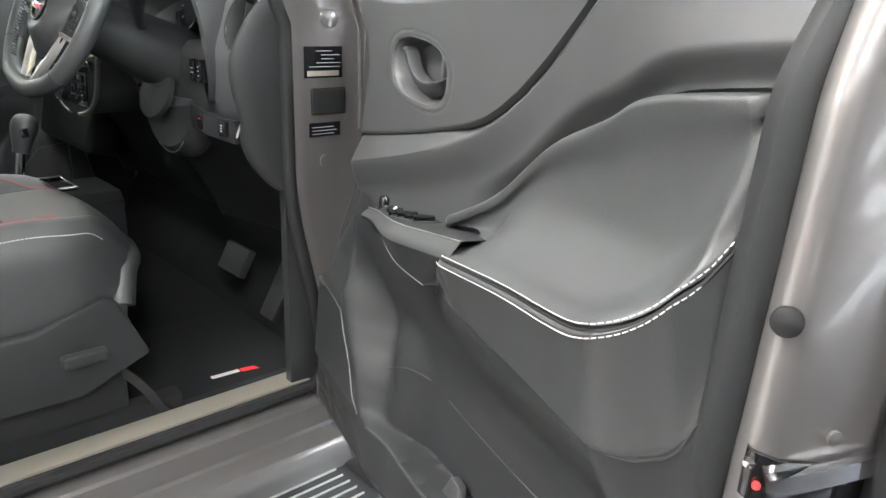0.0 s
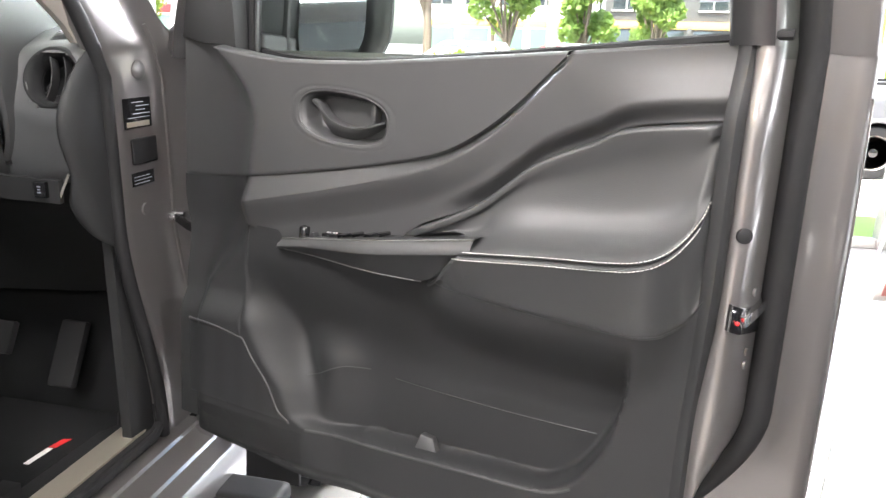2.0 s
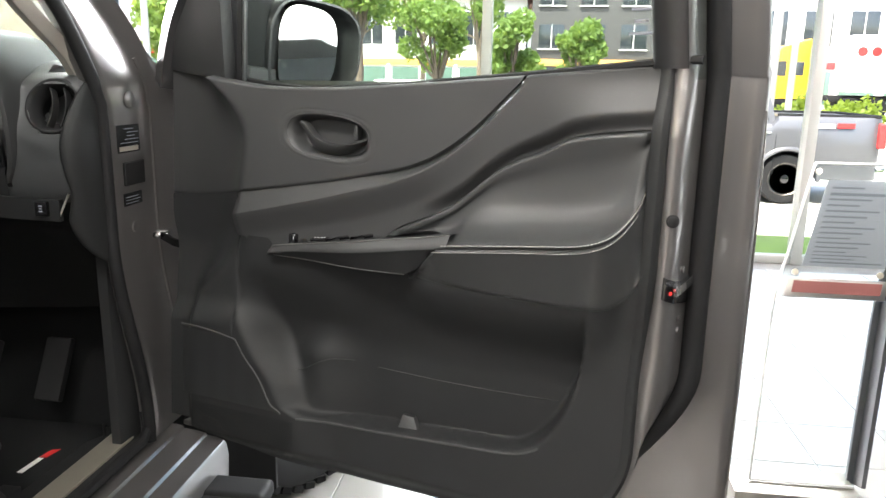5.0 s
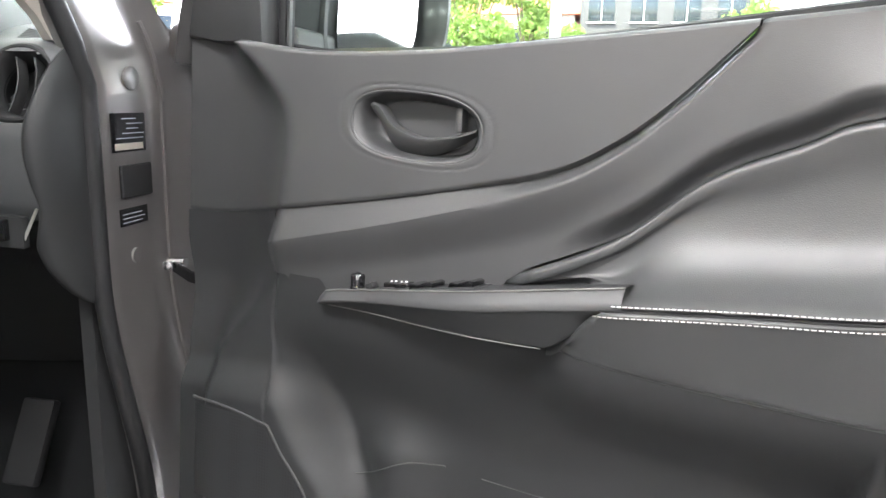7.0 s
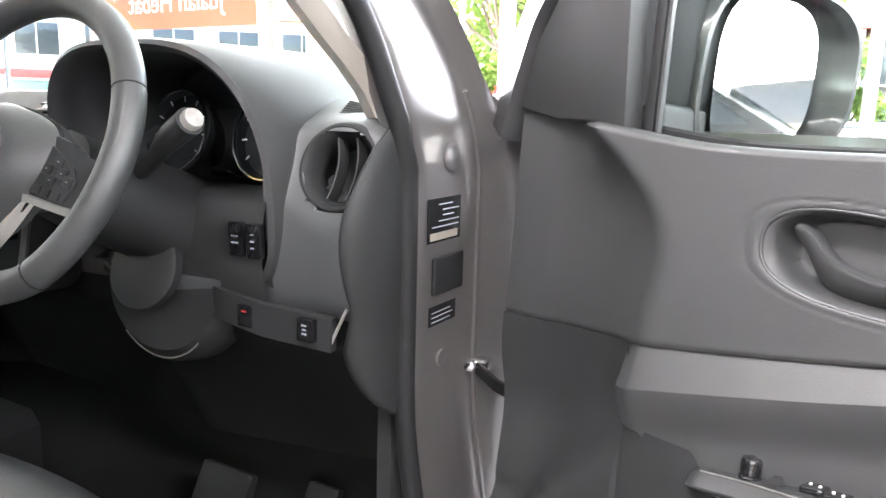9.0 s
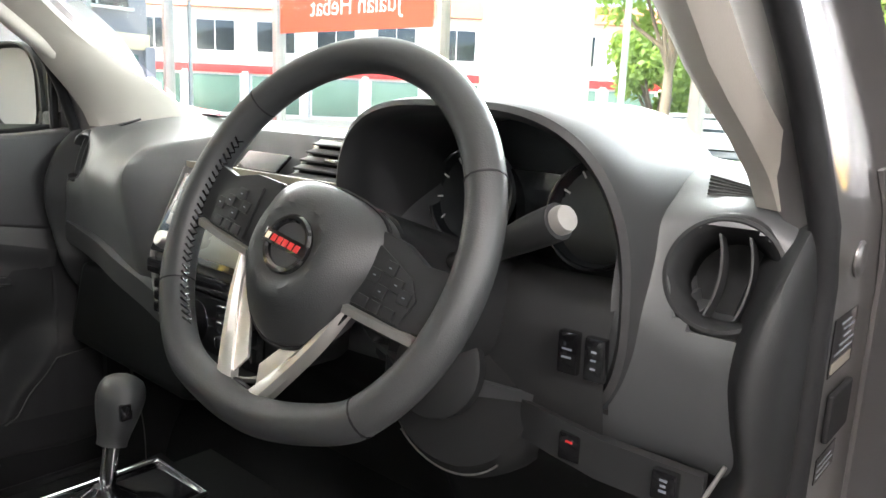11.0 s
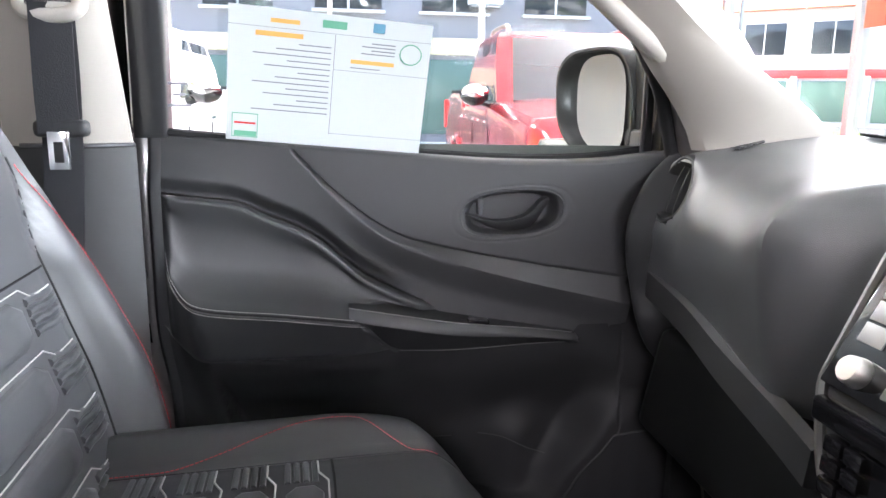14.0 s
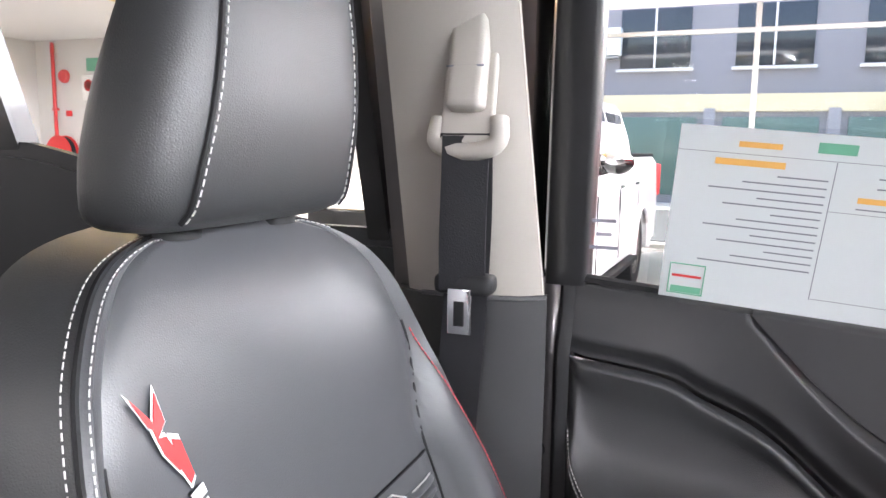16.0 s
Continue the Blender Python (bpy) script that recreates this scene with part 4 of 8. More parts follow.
car("grille_panel", box((0, 1.58, 0.78), (1.66, 0.10, 0.60), 0.04, None, 3), GLOSS, None)
car("cowl", box((0, 0.20, 1.19), (1.40, 0.12, 0.03), 0.01), RUBBER, None)
rows = []
for k in span(0, 1, 8):
    z, hw = 1.205 + 0.515 * k, 0.640 - 0.085 * k
    y = 0.105 - 0.10 * sstep(0.0, 0.45, k) + PILLAR_Y(z) * 1.02 + 0.03 * (1 - k)
    rows.append([(x * hw, y + 0.06 * (1 - x * x) * (1 - 0.5 * k), z) for x in span(-1, 1, 12)])
car("windscreen", shell(rows[::-1], (0, 0.003, 0.003)), GLASS, None, "clear windscreen")
car("windscreen_seal", tube([(x * 0.640, 0.125 + 0.06 * (1 - x * x), 1.207) for x in span(-1, 1, 24)], 0.011, 6), RUBBER, None)
rows = [[(x, y, 1.775 - 0.06 * (x / 0.6) ** 4 - 0.03 * sstep(-0.9, -0.55, y) ** 2 * 2) for x in span(-0.60, 0.60, 14)] for y in span(-2.15, -0.55, 10)]
car("roof", shell(rows, (0, 0, 0.02)), PAINT, None, "grey painted roof")
car("headliner", shell([[(p[0] * 0.98, p[1], p[2] - 0.035) for p in r] for r in rows], (0, 0, 0.01)), BEIGE, None, "beige headliner")
for s in (1, -1):
    SIDE[0] = s
    # side of the roof, middle pillar, rear door and rear quarter
    car("roof_rail", sweep([(0.60, -0.45, 1.715), (0.612, -0.8, 1.735), (0.615, -1.5, 1.735), (0.60, -2.15, 1.70)], [(-0.03, -0.035), (0.03, -0.035), (0.03, 0.035), (-0.03, 0.035)]), PAINT, None)
    rows = []
    for z in span(0.44, 1.73, 26):
        lean = max(0, z - 1.2)
        x0 = 0.775 - 0.22 * lean
        rows.append([(x0 + 0.045, -0.985 - 0.02 * lean, z), (x0 + 0.020, -0.965 - 0.02 * lean, z), (x0 - 0.030, -0.968 - 0.05 * lean, z), (x0 - 0.035, -1.02 - 0.05 * lean, z), (x0 - 0.02, -1.12, z), (x0 + 0.045, -1.14, z), (x0 + 0.11, -1.13, z), (x0 + 0.12, -1.03, z)])
    v, f = grid(rows, close_u=True)
    car("middle_pillar", (v, f), PAINT, None, "grey painted middle pillar")
    car("pillar_seal", tube([(0.775 - 0.22 * max(0, z - 1.2) - 0.020, -0.958 - 0.03 * max(0, z - 1.2), z) for z in span(0.48, 1.70, 30)], 0.011, 8), RUBBER, None, "black rubber door seal")
    rows = []
    for z in span(1.205, 1.72, 20):
        lean = z - 1.2
        x0 = 0.735 - 0.24 * lean
        rows.append([(x0 + 0.012, -0.925 - 0.05 * lean, z), (x0 - 0.006, -0.922 - 0.05 * lean, z), (x0 - 0.022, -0.945 - 0.05 * lean, z), (x0 - 0.030, -0.985 - 0.04 * lean, z), (x0 - 0.028, -1.05, z), (x0 - 0.015, -1.085, z), (x0 + 0.02, -1.10, z)])
    car("pillar_trim_upper", shell(rows, (0.02, -0.005, 0)), BEIGE, None, "beige pillar trim")
    rows = []
    for z in span(0.45, 1.205, 26):
        b = 0.03 * sstep(1.0, 0.6, z)
        x0 = 0.738
        rows.append([(x0 + 0.012, -0.923, z), (x0 - 0.008, -0.918, z), (x0 - 0.028 - b, -0.945, z), (x0 - 0.040 - b, -0.99, z), (x0 - 0.038 - b, -1.06, z), (x0 - 0.02 - b, -1.10, z), (x0 + 0.02, -1.11, z)])
    car("pillar_trim_lower", shell(rows, (0.02, -0.005, 0)), PLASTIC, None, "black grained lower pillar trim")
    car("pillar_trim_joint", tube([(0.735 - 0.008, -0.919, 1.206), (0.735 - 0.028, -0.944, 1.206), (0.735 - 0.038, -0.99, 1.206), (0.735 - 0.036, -1.06, 1.206)], 0.003, 6), PLASTIC_SOFT, None)
    car("rear_door_panel", shell([[(0.775 + 0.02 * math.sin(3 * z), y, 0.46 + (rear_belt(y) - 0.46) * (z - 0.46) / 0.785) for y in span(-2.1, -1.12, 14)] for z in span(0.46, 1.245, 8)], (0.10, 0, 0)), PLASTIC_LOW, None, "black rear door trim")
    car("rear_belt_rail", sweep([(0.785, y, rear_belt(y) + 0.001) for y in span(-1.13, -2.08, 16)], [(-0.022, -0.009), (0.022, -0.009), (0.022, 0.009), (-0.022, 0.009)]), PLASTIC_LOW, None)
    car("rear_window_post", sweep([(0.800, -1.820, rear_belt(-1.82)), (0.755, -1.825, 1.50), (0.700, -1.830, 1.69)], [(-0.020, -0.022), (0.020, -0.022), (0.020, 0.022), (-0.020, 0.022)]), BLACK_METAL, None)
    car("rear_window", prism([(0.80, -1.14, 1.25), (0.80, -2.02, 1.27), (0.72, -1.90, 1.60), (0.70, -1.80, 1.70), (0.70, -1.15, 1.70)], (0.004, 0, 0)), GLASS, None, "rear door window", 0)
    car("rear_window_frame", sweep([(0.80, -1.155, 1.24), (0.745, -1.158, 1.45), (0.70, -1.162, 1.68)], [(-0.020, -0.015), (0.020, -0.015), (0.020, 0.015), (-0.020, 0.015)]), BLACK_METAL, None)
    car("rear_pillar", prism([(0.79, -2.00, 1.24), (0.79, -2.18, 1.24), (0.66, -2.16, 1.72), (0.66, -1.78, 1.72), (0.72, -1.88, 1.60)], (0.05, 0, 0), 0.01), PAINT, None)
    car("cab_side_rear", box((0.90, -1.63, 0.85), (0.03, 1.0, 0.76), 0.01), PAINT, None)
SIDE[0] = 1
car("cab_back", box((0, -2.17, 0.86), (1.66, 0.04, 0.80), 0.01), PAINT, None)
car("rear_glass", box((0, -2.17, 1.47), (1.30, 0.006, 0.42)), GLASS, None, "rear cab window", 0)
car("rear_header", box((0, -2.16, 1.71), (1.34, 0.05, 0.08), 0.01), BEIGE, None)
car("cabin_floor", box((0, -0.95, 0.405), (1.42, 2.4, 0.03), 0.005), CARPET, None, "black carpeted floor")
car("firewall", shell([[(x, 0.16 - 0.13 * sstep(0.72, 0.42, z), z) for x in span(-0.70, 0.70, 6)] for z in span(0.40, 1.0, 12)], (0, 0.02, 0)), CARPET, None)
for s in (1, -1):
    SIDE[0] = s
    car("kick_panel", shell([[(0.655 + 0.02 * sstep(-0.15, 0.1, y), y, z) for y in span(-0.10, 0.10, 6)] for z in span(0.42, 1.0, 8)], (0.02, 0, 0)), PLASTIC_LOW, None)
SIDE[0] = 1
mat_ = car("floor_mat", prism([(0.18, -0.42, 0.421), (0.560, -0.42, 0.421), (0.60, -0.36, 0.421), (0.615, -0.06, 0.421), (0.56, 0.02, 0.425), (0.20, 0.02, 0.425)], (0, 0, 0.008), 0.003), CARPET, None, "black carpet mat with small badge")
car("mat_badge", prism([(0.508, -0.195, 0.431), (0.520, -0.195, 0.431), (0.524, -0.135, 0.431), (0.512, -0.135, 0.431)], (0, 0, 0.0008)), WHITE, mat_, "small pale embroidered mark")
car("mat_badge", prism([(0.512, -0.132, 0.431), (0.527, -0.132, 0.431), (0.535, -0.095, 0.431), (0.518, -0.100, 0.431)], (0, 0, 0.0009)), RED, mat_, "small red embroidered mark")
car("mat_binding", tube([(0.18, -0.42, 0.430), (0.560, -0.42, 0.430), (0.60, -0.36, 0.430), (0.615, -0.06, 0.430), (0.56, 0.02, 0.433)], 0.004, 6), RUBBER, mat_)
car("foot_pedal", box((0.30, -0.02, 0.60), (0.11, 0.02, 0.07), 0.006, Euler((-0.5, 0, 0)).to_matrix()), RUBBER, None)
car("foot_pedal", box((0.47, 0.0, 0.57), (0.06, 0.02, 0.14), 0.006, Euler((-0.5, 0, 0)).to_matrix()), RUBBER, None)


def tyre_and_rim(parent, c, axis_x, steer=0.0, r=0.385, width=0.25, hub=STEEL):
    """A road wheel with tread blocks and six double spokes."""
    o = Vector(c)
    a = Vector((axis_x, 0, 0))
    prof = [(r * 0.62, -width * 0.42), (r * 0.80, -width * 0.5), (r * 0.94, -width * 0.47), (r * 0.985, -width * 0.36), (r, -width * 0.2), (r, width * 0.2), (r * 0.985, width * 0.36), (r * 0.94, width * 0.47), (r * 0.80, width * 0.5), (r * 0.62, width * 0.42)]
    w = part("tyre", revolve(o, a, prof, 48), RUBBER, parent, "black road tyre")
    blocks = []
    for k in range(44):
        t = 2 * math.pi * k / 44
        for s_ in (-1, 1):
            for q in (0.28, 0.42):
                m = Matrix.Translation(o) @ Matrix.Rotation(t + (0.07 if s_ > 0 else 0) + (0.05 if q > 0.3 else 0), 4, "X") @ Matrix.Translation((s_ * width * q, 0, r * (0.995 if q < 0.3 else 0.965))) @ Matrix.Rotation(s_ * 0.35, 4, "Z")
                blocks.append(at_pose(box((0, 0, 0), (width * 0.16, 0.030, 0.020)), m))
    tagged(part("tread", join(*blocks), RUBBER, w, "", 0), "knobbly tread blocks", kind="stuff")
    rim = part("rim", revolve(o, a, [(r * 0.64, -width * 0.40), (r * 0.60, -width * 0.30), (r * 0.58, 0), (r * 0.60, width * 0.34), (r * 0.65, width * 0.43), (r * 0.67, width * 0.44), (r * 0.64, width * 0.40)], 48), hub, parent, "alloy rim")
    for k in range(6):
        m = Matrix.Translation(o) @ Matrix.Rotation(2 * math.pi * k / 6, 4, "X")
        part("spoke", at_pose(join(box((a.x * width * 0.32, 0.022, r * 0.36), (0.03, 0.026, r * 0.50), 0.006, Euler((-0.10, 0, 0)).to_matrix()), box((a.x * width * 0.32, -0.022, r * 0.36), (0.03, 0.026, r * 0.50), 0.006, Euler((0.10, 0, 0)).to_matrix())), m), hub, rim)
    turn = Matrix.Translation(o) @ Matrix.Rotation(steer, 4, "Z") @ Matrix.Translation(-o)
    w.matrix_local, rim.matrix_local = turn, turn
    part("hub_cap", revolve(o, a, [(r * 0.2, width * 0.1), (r * 0.2, width * 0.36), (r * 0.14, width * 0.40), (0, width * 0.41)], 24), GLOSS, rim)
    part("wheel_back", revolve(o, a, [(r * 0.58, -0.01), (r * 0.58, 0.01), (0, 0.012)], 32), RUBBER, rim)


for s in (1, -1):
    tyre_and_rim(truck, (s * 0.79, 0.62, 0.388), s, radians(-22))

# ---- dashboard ----
STALK_TIP = material("pale_grey_stalk_end", (0.20, 0.19, 0.18), 0.45, vary=0.05)
KEY = material("pale_grey_key", (0.30, 0.30, 0.295), 0.4, vary=0.05)
LEDGE = material("dull_gold_trim", (0.30, 0.27, 0.21), 0.35, metal=0.4, vary=0.05)
STACK_EDGE = material("satin_grey_edging", (0.16, 0.155, 0.15), 0.35, metal=0.6, vary=0.06)
# Near-black plastic: footwell and recess shade is put into its colour.
SHADED_BLACK = material("shaded_black_plastic", (0.007, 0.0075, 0.008), 0.6, spec=0.2, vary=0.1)

dash = thing("dashboard", (0, 0, 0.80), "black moulded dashboard with round end vents", "dashboard")


def dpart(name, vf, mat, parent=None, label="", smooth=38):
    return part(name, vf, mat, parent or dash, label, smooth)


def dash_profile(x):
    """Section of the dash from the windscreen to under the knee panel: points of (y, z)."""
    ax = abs(x)
    end = sstep(0.50, 0.70, ax)
    mid = sstep(0.62, 0.15, ax)
    ridge = -0.175 - 0.070 * mid + 0.030 * end
    top = 1.232 - 0.010 * end
    # the passenger's side rolls over more gently
    soft_ = sstep(-0.25, -0.36, x) * sstep(-0.60, -0.52, x)
    hump = 0.0
    if x > 0.05:
        hump = 0.045 * sstep(0.12, 0.24, x) * sstep(0.60, 0.50, x)
    full = [(0.155, 1.205), (0.13, top - 0.006), (0.07, top + 0.002), (0.0, top - 0.004 + hump * 0.4), (-0.07, top - 0.018 + hump * 0.6), (ridge + 0.055 + 0.022 * soft_, 1.196 + hump * 0.3), (ridge + 0.018 + 0.024 * soft_, 1.178 - 0.005 * soft_), (ridge + 0.018 * soft_, 1.158 - 0.013 * soft_), (ridge - 0.002 + 0.007 * soft_, 1.135 - 0.016 * soft_), (ridge + 0.004 - 0.018 * end, 1.09 - 0.006 * soft_), (ridge + 0.012 - 0.034 * end, 1.04), (ridge + 0.020 - 0.040 * end, 1.0), (ridge + 0.026 - 0.036 * end, 0.978), (ridge + 0.030 - 0.030 * end, 0.968), (ridge + 0.040 - 0.02 * end, 0.935), (ridge + 0.070, 0.90), (ridge + 0.12, 0.82), (ridge + 0.17, 0.72)]
    # the middle falls away behind the centre vents and the radio
    sunk = [(0.155, 1.205), (0.13, 1.224), (0.07, 1.230), (0.0, 1.227), (-0.05, 1.223), (-0.078, 1.218), (-0.115, 1.186), (-0.145, 1.158), (-0.160, 1.132), (-0.172, 1.09), (-0.178, 1.04), (-0.180, 1.0)]
    k = sstep(-0.27, -0.185, x) * sstep(0.32, 0.25, x)
    low = [(y + 0.045 * k, z) for y, z in full[12:]]
    return [(a + (c - a) * k, b + (d - b) * k) for (a, b), (c, d) in zip(full[:12], sunk)] + low


VENT_C, VENT_AX = Vector((0.630, -0.146, 1.150)), Vector((0.09, -1, 0.34)).normalized()


def vent_hole(x, y, z):
    """The dash surface sinks inside each round vent."""
    d = Vector((abs(x), y, z)) - VENT_C
    r = (d - VENT_AX * d.dot(VENT_AX)).length
    if abs(x - 0.397) < 0.142 and z > 1.0:
        y = max(y, -0.040)
    flat = VENT_C.y - (VENT_AX.x * (abs(x) - VENT_C.x) + VENT_AX.z * (z - VENT_C.z)) / VENT_AX.y
    k = sstep(0.100, 0.052, r) if z > 1.03 else 0.0
    y = y + (flat - 0.001 - y) * k
    return (x, y + (0.075 if r < 0.047 else 0.0), z)


def dash_top(x, y, lift):
    """A point on the upper face of the dash."""
    pr = [(b, z) for b, z in smooth_path(dash_profile(x), 86)][:45]
    b, z = min(pr, key=lambda q: abs(q[0] - y))
    i = pr.index((b, z))
    (y0, z0), (y1, z1) = (pr[i], pr[i + 1]) if y < b else (pr[max(i - 1, 0)], pr[i])
    t = 0.0 if abs(y1 - y0) < 1e-6 else (y - y0) / (y1 - y0)
    return (x, y, z0 + (z1 - z0) * t + lift)


xs = span(-0.685, -0.56, 44) + span(-0.545, 0.545, 70) + span(0.56, 0.685, 44)
rows = [[vent_hole(x, y, z) for y, z in smooth_path(dash_profile(x), 86)] for x in xs]
# left of the driver's binnacle the dash stays whole; the binnacle and stack stand proud of it
dpart("dash_body", grid([r[:63] for r in rows]), PLASTIC_SOFT, None, "soft black grained dash moulding")
# Lower dash split off and blackened to carry the footwell shade.
dpart("knee_panel", grid([r[62:] for r in rows]), SHADED_BLACK, None, "hard black knee panel")
for s in (1, -1):
    SIDE[0] = s
    # rounded end cheek next to the door
    edge = smooth_path([(0.690, -0.095, 1.214), (0.689, -0.118, 1.203), (0.684, -0.160, 1.165), (0.675, -0.190, 1.110), (0.672, -0.197, 1.070), (0.675, -0.193, 1.030), (0.678, -0.184, 0.995), (0.670, -0.180, 0.965), (0.663, -0.175, 0.940), (0.667, -0.160, 0.905), (0.678, -0.135, 0.872), (0.688, -0.100, 0.850), (0.690, -0.04, 0.835)], 60)
    dpart("end_cheek", grid([[(x + dx + (0.696 - x) * f, y + dy, z) for x, y, z in edge] for dx, dy, f in ((-0.045, 0.085, 0), (-0.022, 0.034, 0), (-0.007, 0.008, 0), (-0.003, 0.002, 0), (0.0, 0.0, 0), (0.0, -0.001, 0.18), (0.0, 0.004, 0.48), (0.0, 0.014, 0.78), (0.0, 0.030, 0.95), (0.0, 0.06, 1.0), (0.0, 0.14, 1.0))]), PLASTIC_LOW, None, "rounded black dash end", 60)
    dpart("cheek_button", revolve((0.688, -0.150, 1.042), (1, -0.15, 0), [(0.013, 0), (0.013, 0.003), (0.010, 0.005), (0, 0.0055)], 20), PLASTIC_LOW, None)
    # round vent: a funnel with a thin lip, set into the moulding
    ax, c = VENT_AX, VENT_C
    a_, b_, _ = basis(ax)
    lip = [(0.036, -0.030), (0.0385, -0.016), (0.041, -0.008), (0.0445, -0.001), (0.0475, 0.0018), (0.0505, 0.0015), (0.0535, -0.0015), (0.056, -0.008)]
    ring_ = dpart("round_vent", grid([[c + ax * h + a_ * (r * math.cos(t)) + b_ * (r * math.sin(t)) for t in [2 * math.pi * k / 48 for k in range(48)]] for r, h in lip], close_u=True), PLASTIC_LOW, None, "round black air vent")
    # Depth of the vent is darkened by colour.
    dpart("vent_well", grid([[c + ax * h + a_ * (r * math.cos(t)) + b_ * (r * math.sin(t)) for t in [2 * math.pi * k / 32 for k in range(32)]] for r, h in ((0.0365, -0.026), (0.036, -0.050), (0.0, -0.052))], close_u=True), SHADED_BLACK, ring_)
    for off in (-0.012, 0.013):
        line = [c + a_ * (off + 0.007 * (1 - t * t)) + b_ * t * 0.036 for t in span(-1, 1, 16)]
        dpart("vane", shell([[q - ax * d for q in line] for d in (0.002 + 0.004, 0.026)], a_ * 0.0022), PLASTIC, ring_)
    # slotted outlet by the windscreen, lying on the top of the dash
    o4 = [dash_top(0.588, -0.092, 0.0), dash_top(0.630, -0.078, 0.0), dash_top(0.612, -0.046, 0.0), dash_top(0.572, -0.046, 0.0)]
    slot = dpart("side_outlet", prism(o4, (0, -0.0008, 0.002), 0.0008), RUBBER, None, "small slotted outlet")
    for k in range(7):
        t = (k + 0.15) / 6.3
        a0, b0 = Vector(o4[0]).lerp(Vector(o4[3]), t), Vector(o4[1]).lerp(Vector(o4[2]), t)
        dpart("slat", tube([a0 + Vector((0, -0.001, 0.003)), b0 + Vector((0, -0.001, 0.003))], 0.0013, 6), PLASTIC_SOFT, slot)
SIDE[0] = 1
for k in range(9):
    dpart("demist_slot", box((-0.50 + 0.013 * k, 0.055 - 0.004 * k, 1.237), (0.008, 0.022, 0.004), 0.001), RUBBER, None)
dpart("airbag_mark", box((-0.295, -0.150, 1.186), (0.035, 0.003, 0.001)), INK, None)

# instrument binnacle
CX = 0.393


def hood_pt(a, r, y, zc=1.125):
    """A point on the arch of the hood; a runs from the left foot over the top to the right foot."""
    ca, sa = math.cos(a), math.sin(a)
    x = CX + 0.004 - (0.162 if ca > 0 else 0.172) * r * math.copysign(abs(ca) ** 0.58, ca)
    return (x, y, zc + 0.160 * r * math.copysign(abs(sa) ** 0.80, sa))


rows = []
for r, y, in ((0.90, -0.02), (0.91, -0.12), (0.915, -0.185), (0.93, -0.205), (0.965, -0.212), (1.0, -0.208), (1.015, -0.195), (1.02, -0.15), (1.03, -0.05), (1.03, 0.03)):
    rows.append([hood_pt(a, r, y - 0.035 * math.sin(a) - 0.02 * math.cos(a) * (y < -0.1)) for a in span(-0.75, math.pi + 0.75, 60)])
dpart("binnacle_hood", grid([q[::-1] for q in rows]), PLASTIC, None, "black arched instrument hood")
rows = [[hood_pt(a, r, -0.06) for a in span(-0.5, math.pi + 0.5, 40)] for r in (0.95, 0.01)]
clus = dpart("instrument_face", grid([q for q in rows]), DIAL, None, "dark instrument cluster")
for dx in (-0.085, 0.085):
    dial = dpart("dial", revolve((CX + dx, -0.080, 1.175), (0, -1, 0.25), [(0.058, 0), (0.060, 0.012), (0.056, 0.014), (0.052, 0.003), (0.0, 0.002)], 40), DIAL, clus, "round dial")
    dpart("dial_ring", tube([(CX + dx + 0.058 * math.cos(t), -0.097 + 0.014 * math.sin(t), 1.178 + 0.056 * math.sin(t)) for t in [2 * math.pi * k / 40 for k in range(40)]], 0.0018, 6, True), CHROME, dial, "bright dial ring")
    for k in range(9):
        t = math.radians(220 - 32 * k)
        dpart("dial_tick", box((CX + dx + 0.047 * math.cos(t), -0.089 + 0.011 * math.sin(t), 1.177 + 0.045 * math.sin(t)), (0.002, 0.001, 0.008), 0, Euler((0, math.pi / 2 - t, 0)).to_matrix()), WHITE, dial)
dpart("centre_display", box((CX, -0.078, 1.165), (0.075, 0.004, 0.095), 0.003), GLOSS, clus)
dpart("cluster_lens", grid([[hood_pt(a, 0.9, -0.105 - 0.02 * math.sin(a)) for a in span(-0.4, math.pi + 0.4, 30)], [(CX, -0.105, 1.11)] * 31]), ACRYLIC, clus, "clear instrument lens", 0)

rows = []
for z, y in ((0.975, -0.168), (0.985, -0.176), (1.03, -0.184), (1.07, -0.184), (1.095, -0.176), (1.108, -0.160), (1.112, -0.10)):
    rows.append([(CX + 0.004 + t * 0.152, y + 0.012 * (1 - abs(t)), z + 0.010 * abs(t) ** 3 * (z > 1.08)) for t in span(-1, 1, 24)])
dpart("instrument_fascia", grid(rows), PLASTIC, None, "black fascia under the dials")

# column shroud, stalks, starter
sh = dpart("column_shroud", sweep(smooth_path([(0.352, -0.30, 1.135), (0.356, -0.24, 1.105), (0.360, -0.16, 1.07), (0.362, -0.08, 1.03)], 12), [(0.058 * math.cos(t) * (1.1 if math.sin(t) < 0 else 1), 0.062 * math.sin(t)) for t in [2 * math.pi * k / 24 for k in range(24)]], scale=lambda t: 0.85 + 0.35 * t), PLASTIC_LOW, None, "black steering column shroud")
stk_ = smooth_path([(0.41, -0.235, 1.135), (0.455, -0.255, 1.150), (0.505, -0.275, 1.175), (0.552, -0.285, 1.198)], 14)
sr = dpart("light_stalk", tube(stk_, 0.0125, 14, False, lambda t: 0.75 + 0.45 * sstep(0.3, 0.9, t)), PLASTIC_LOW, None, "black light stalk")
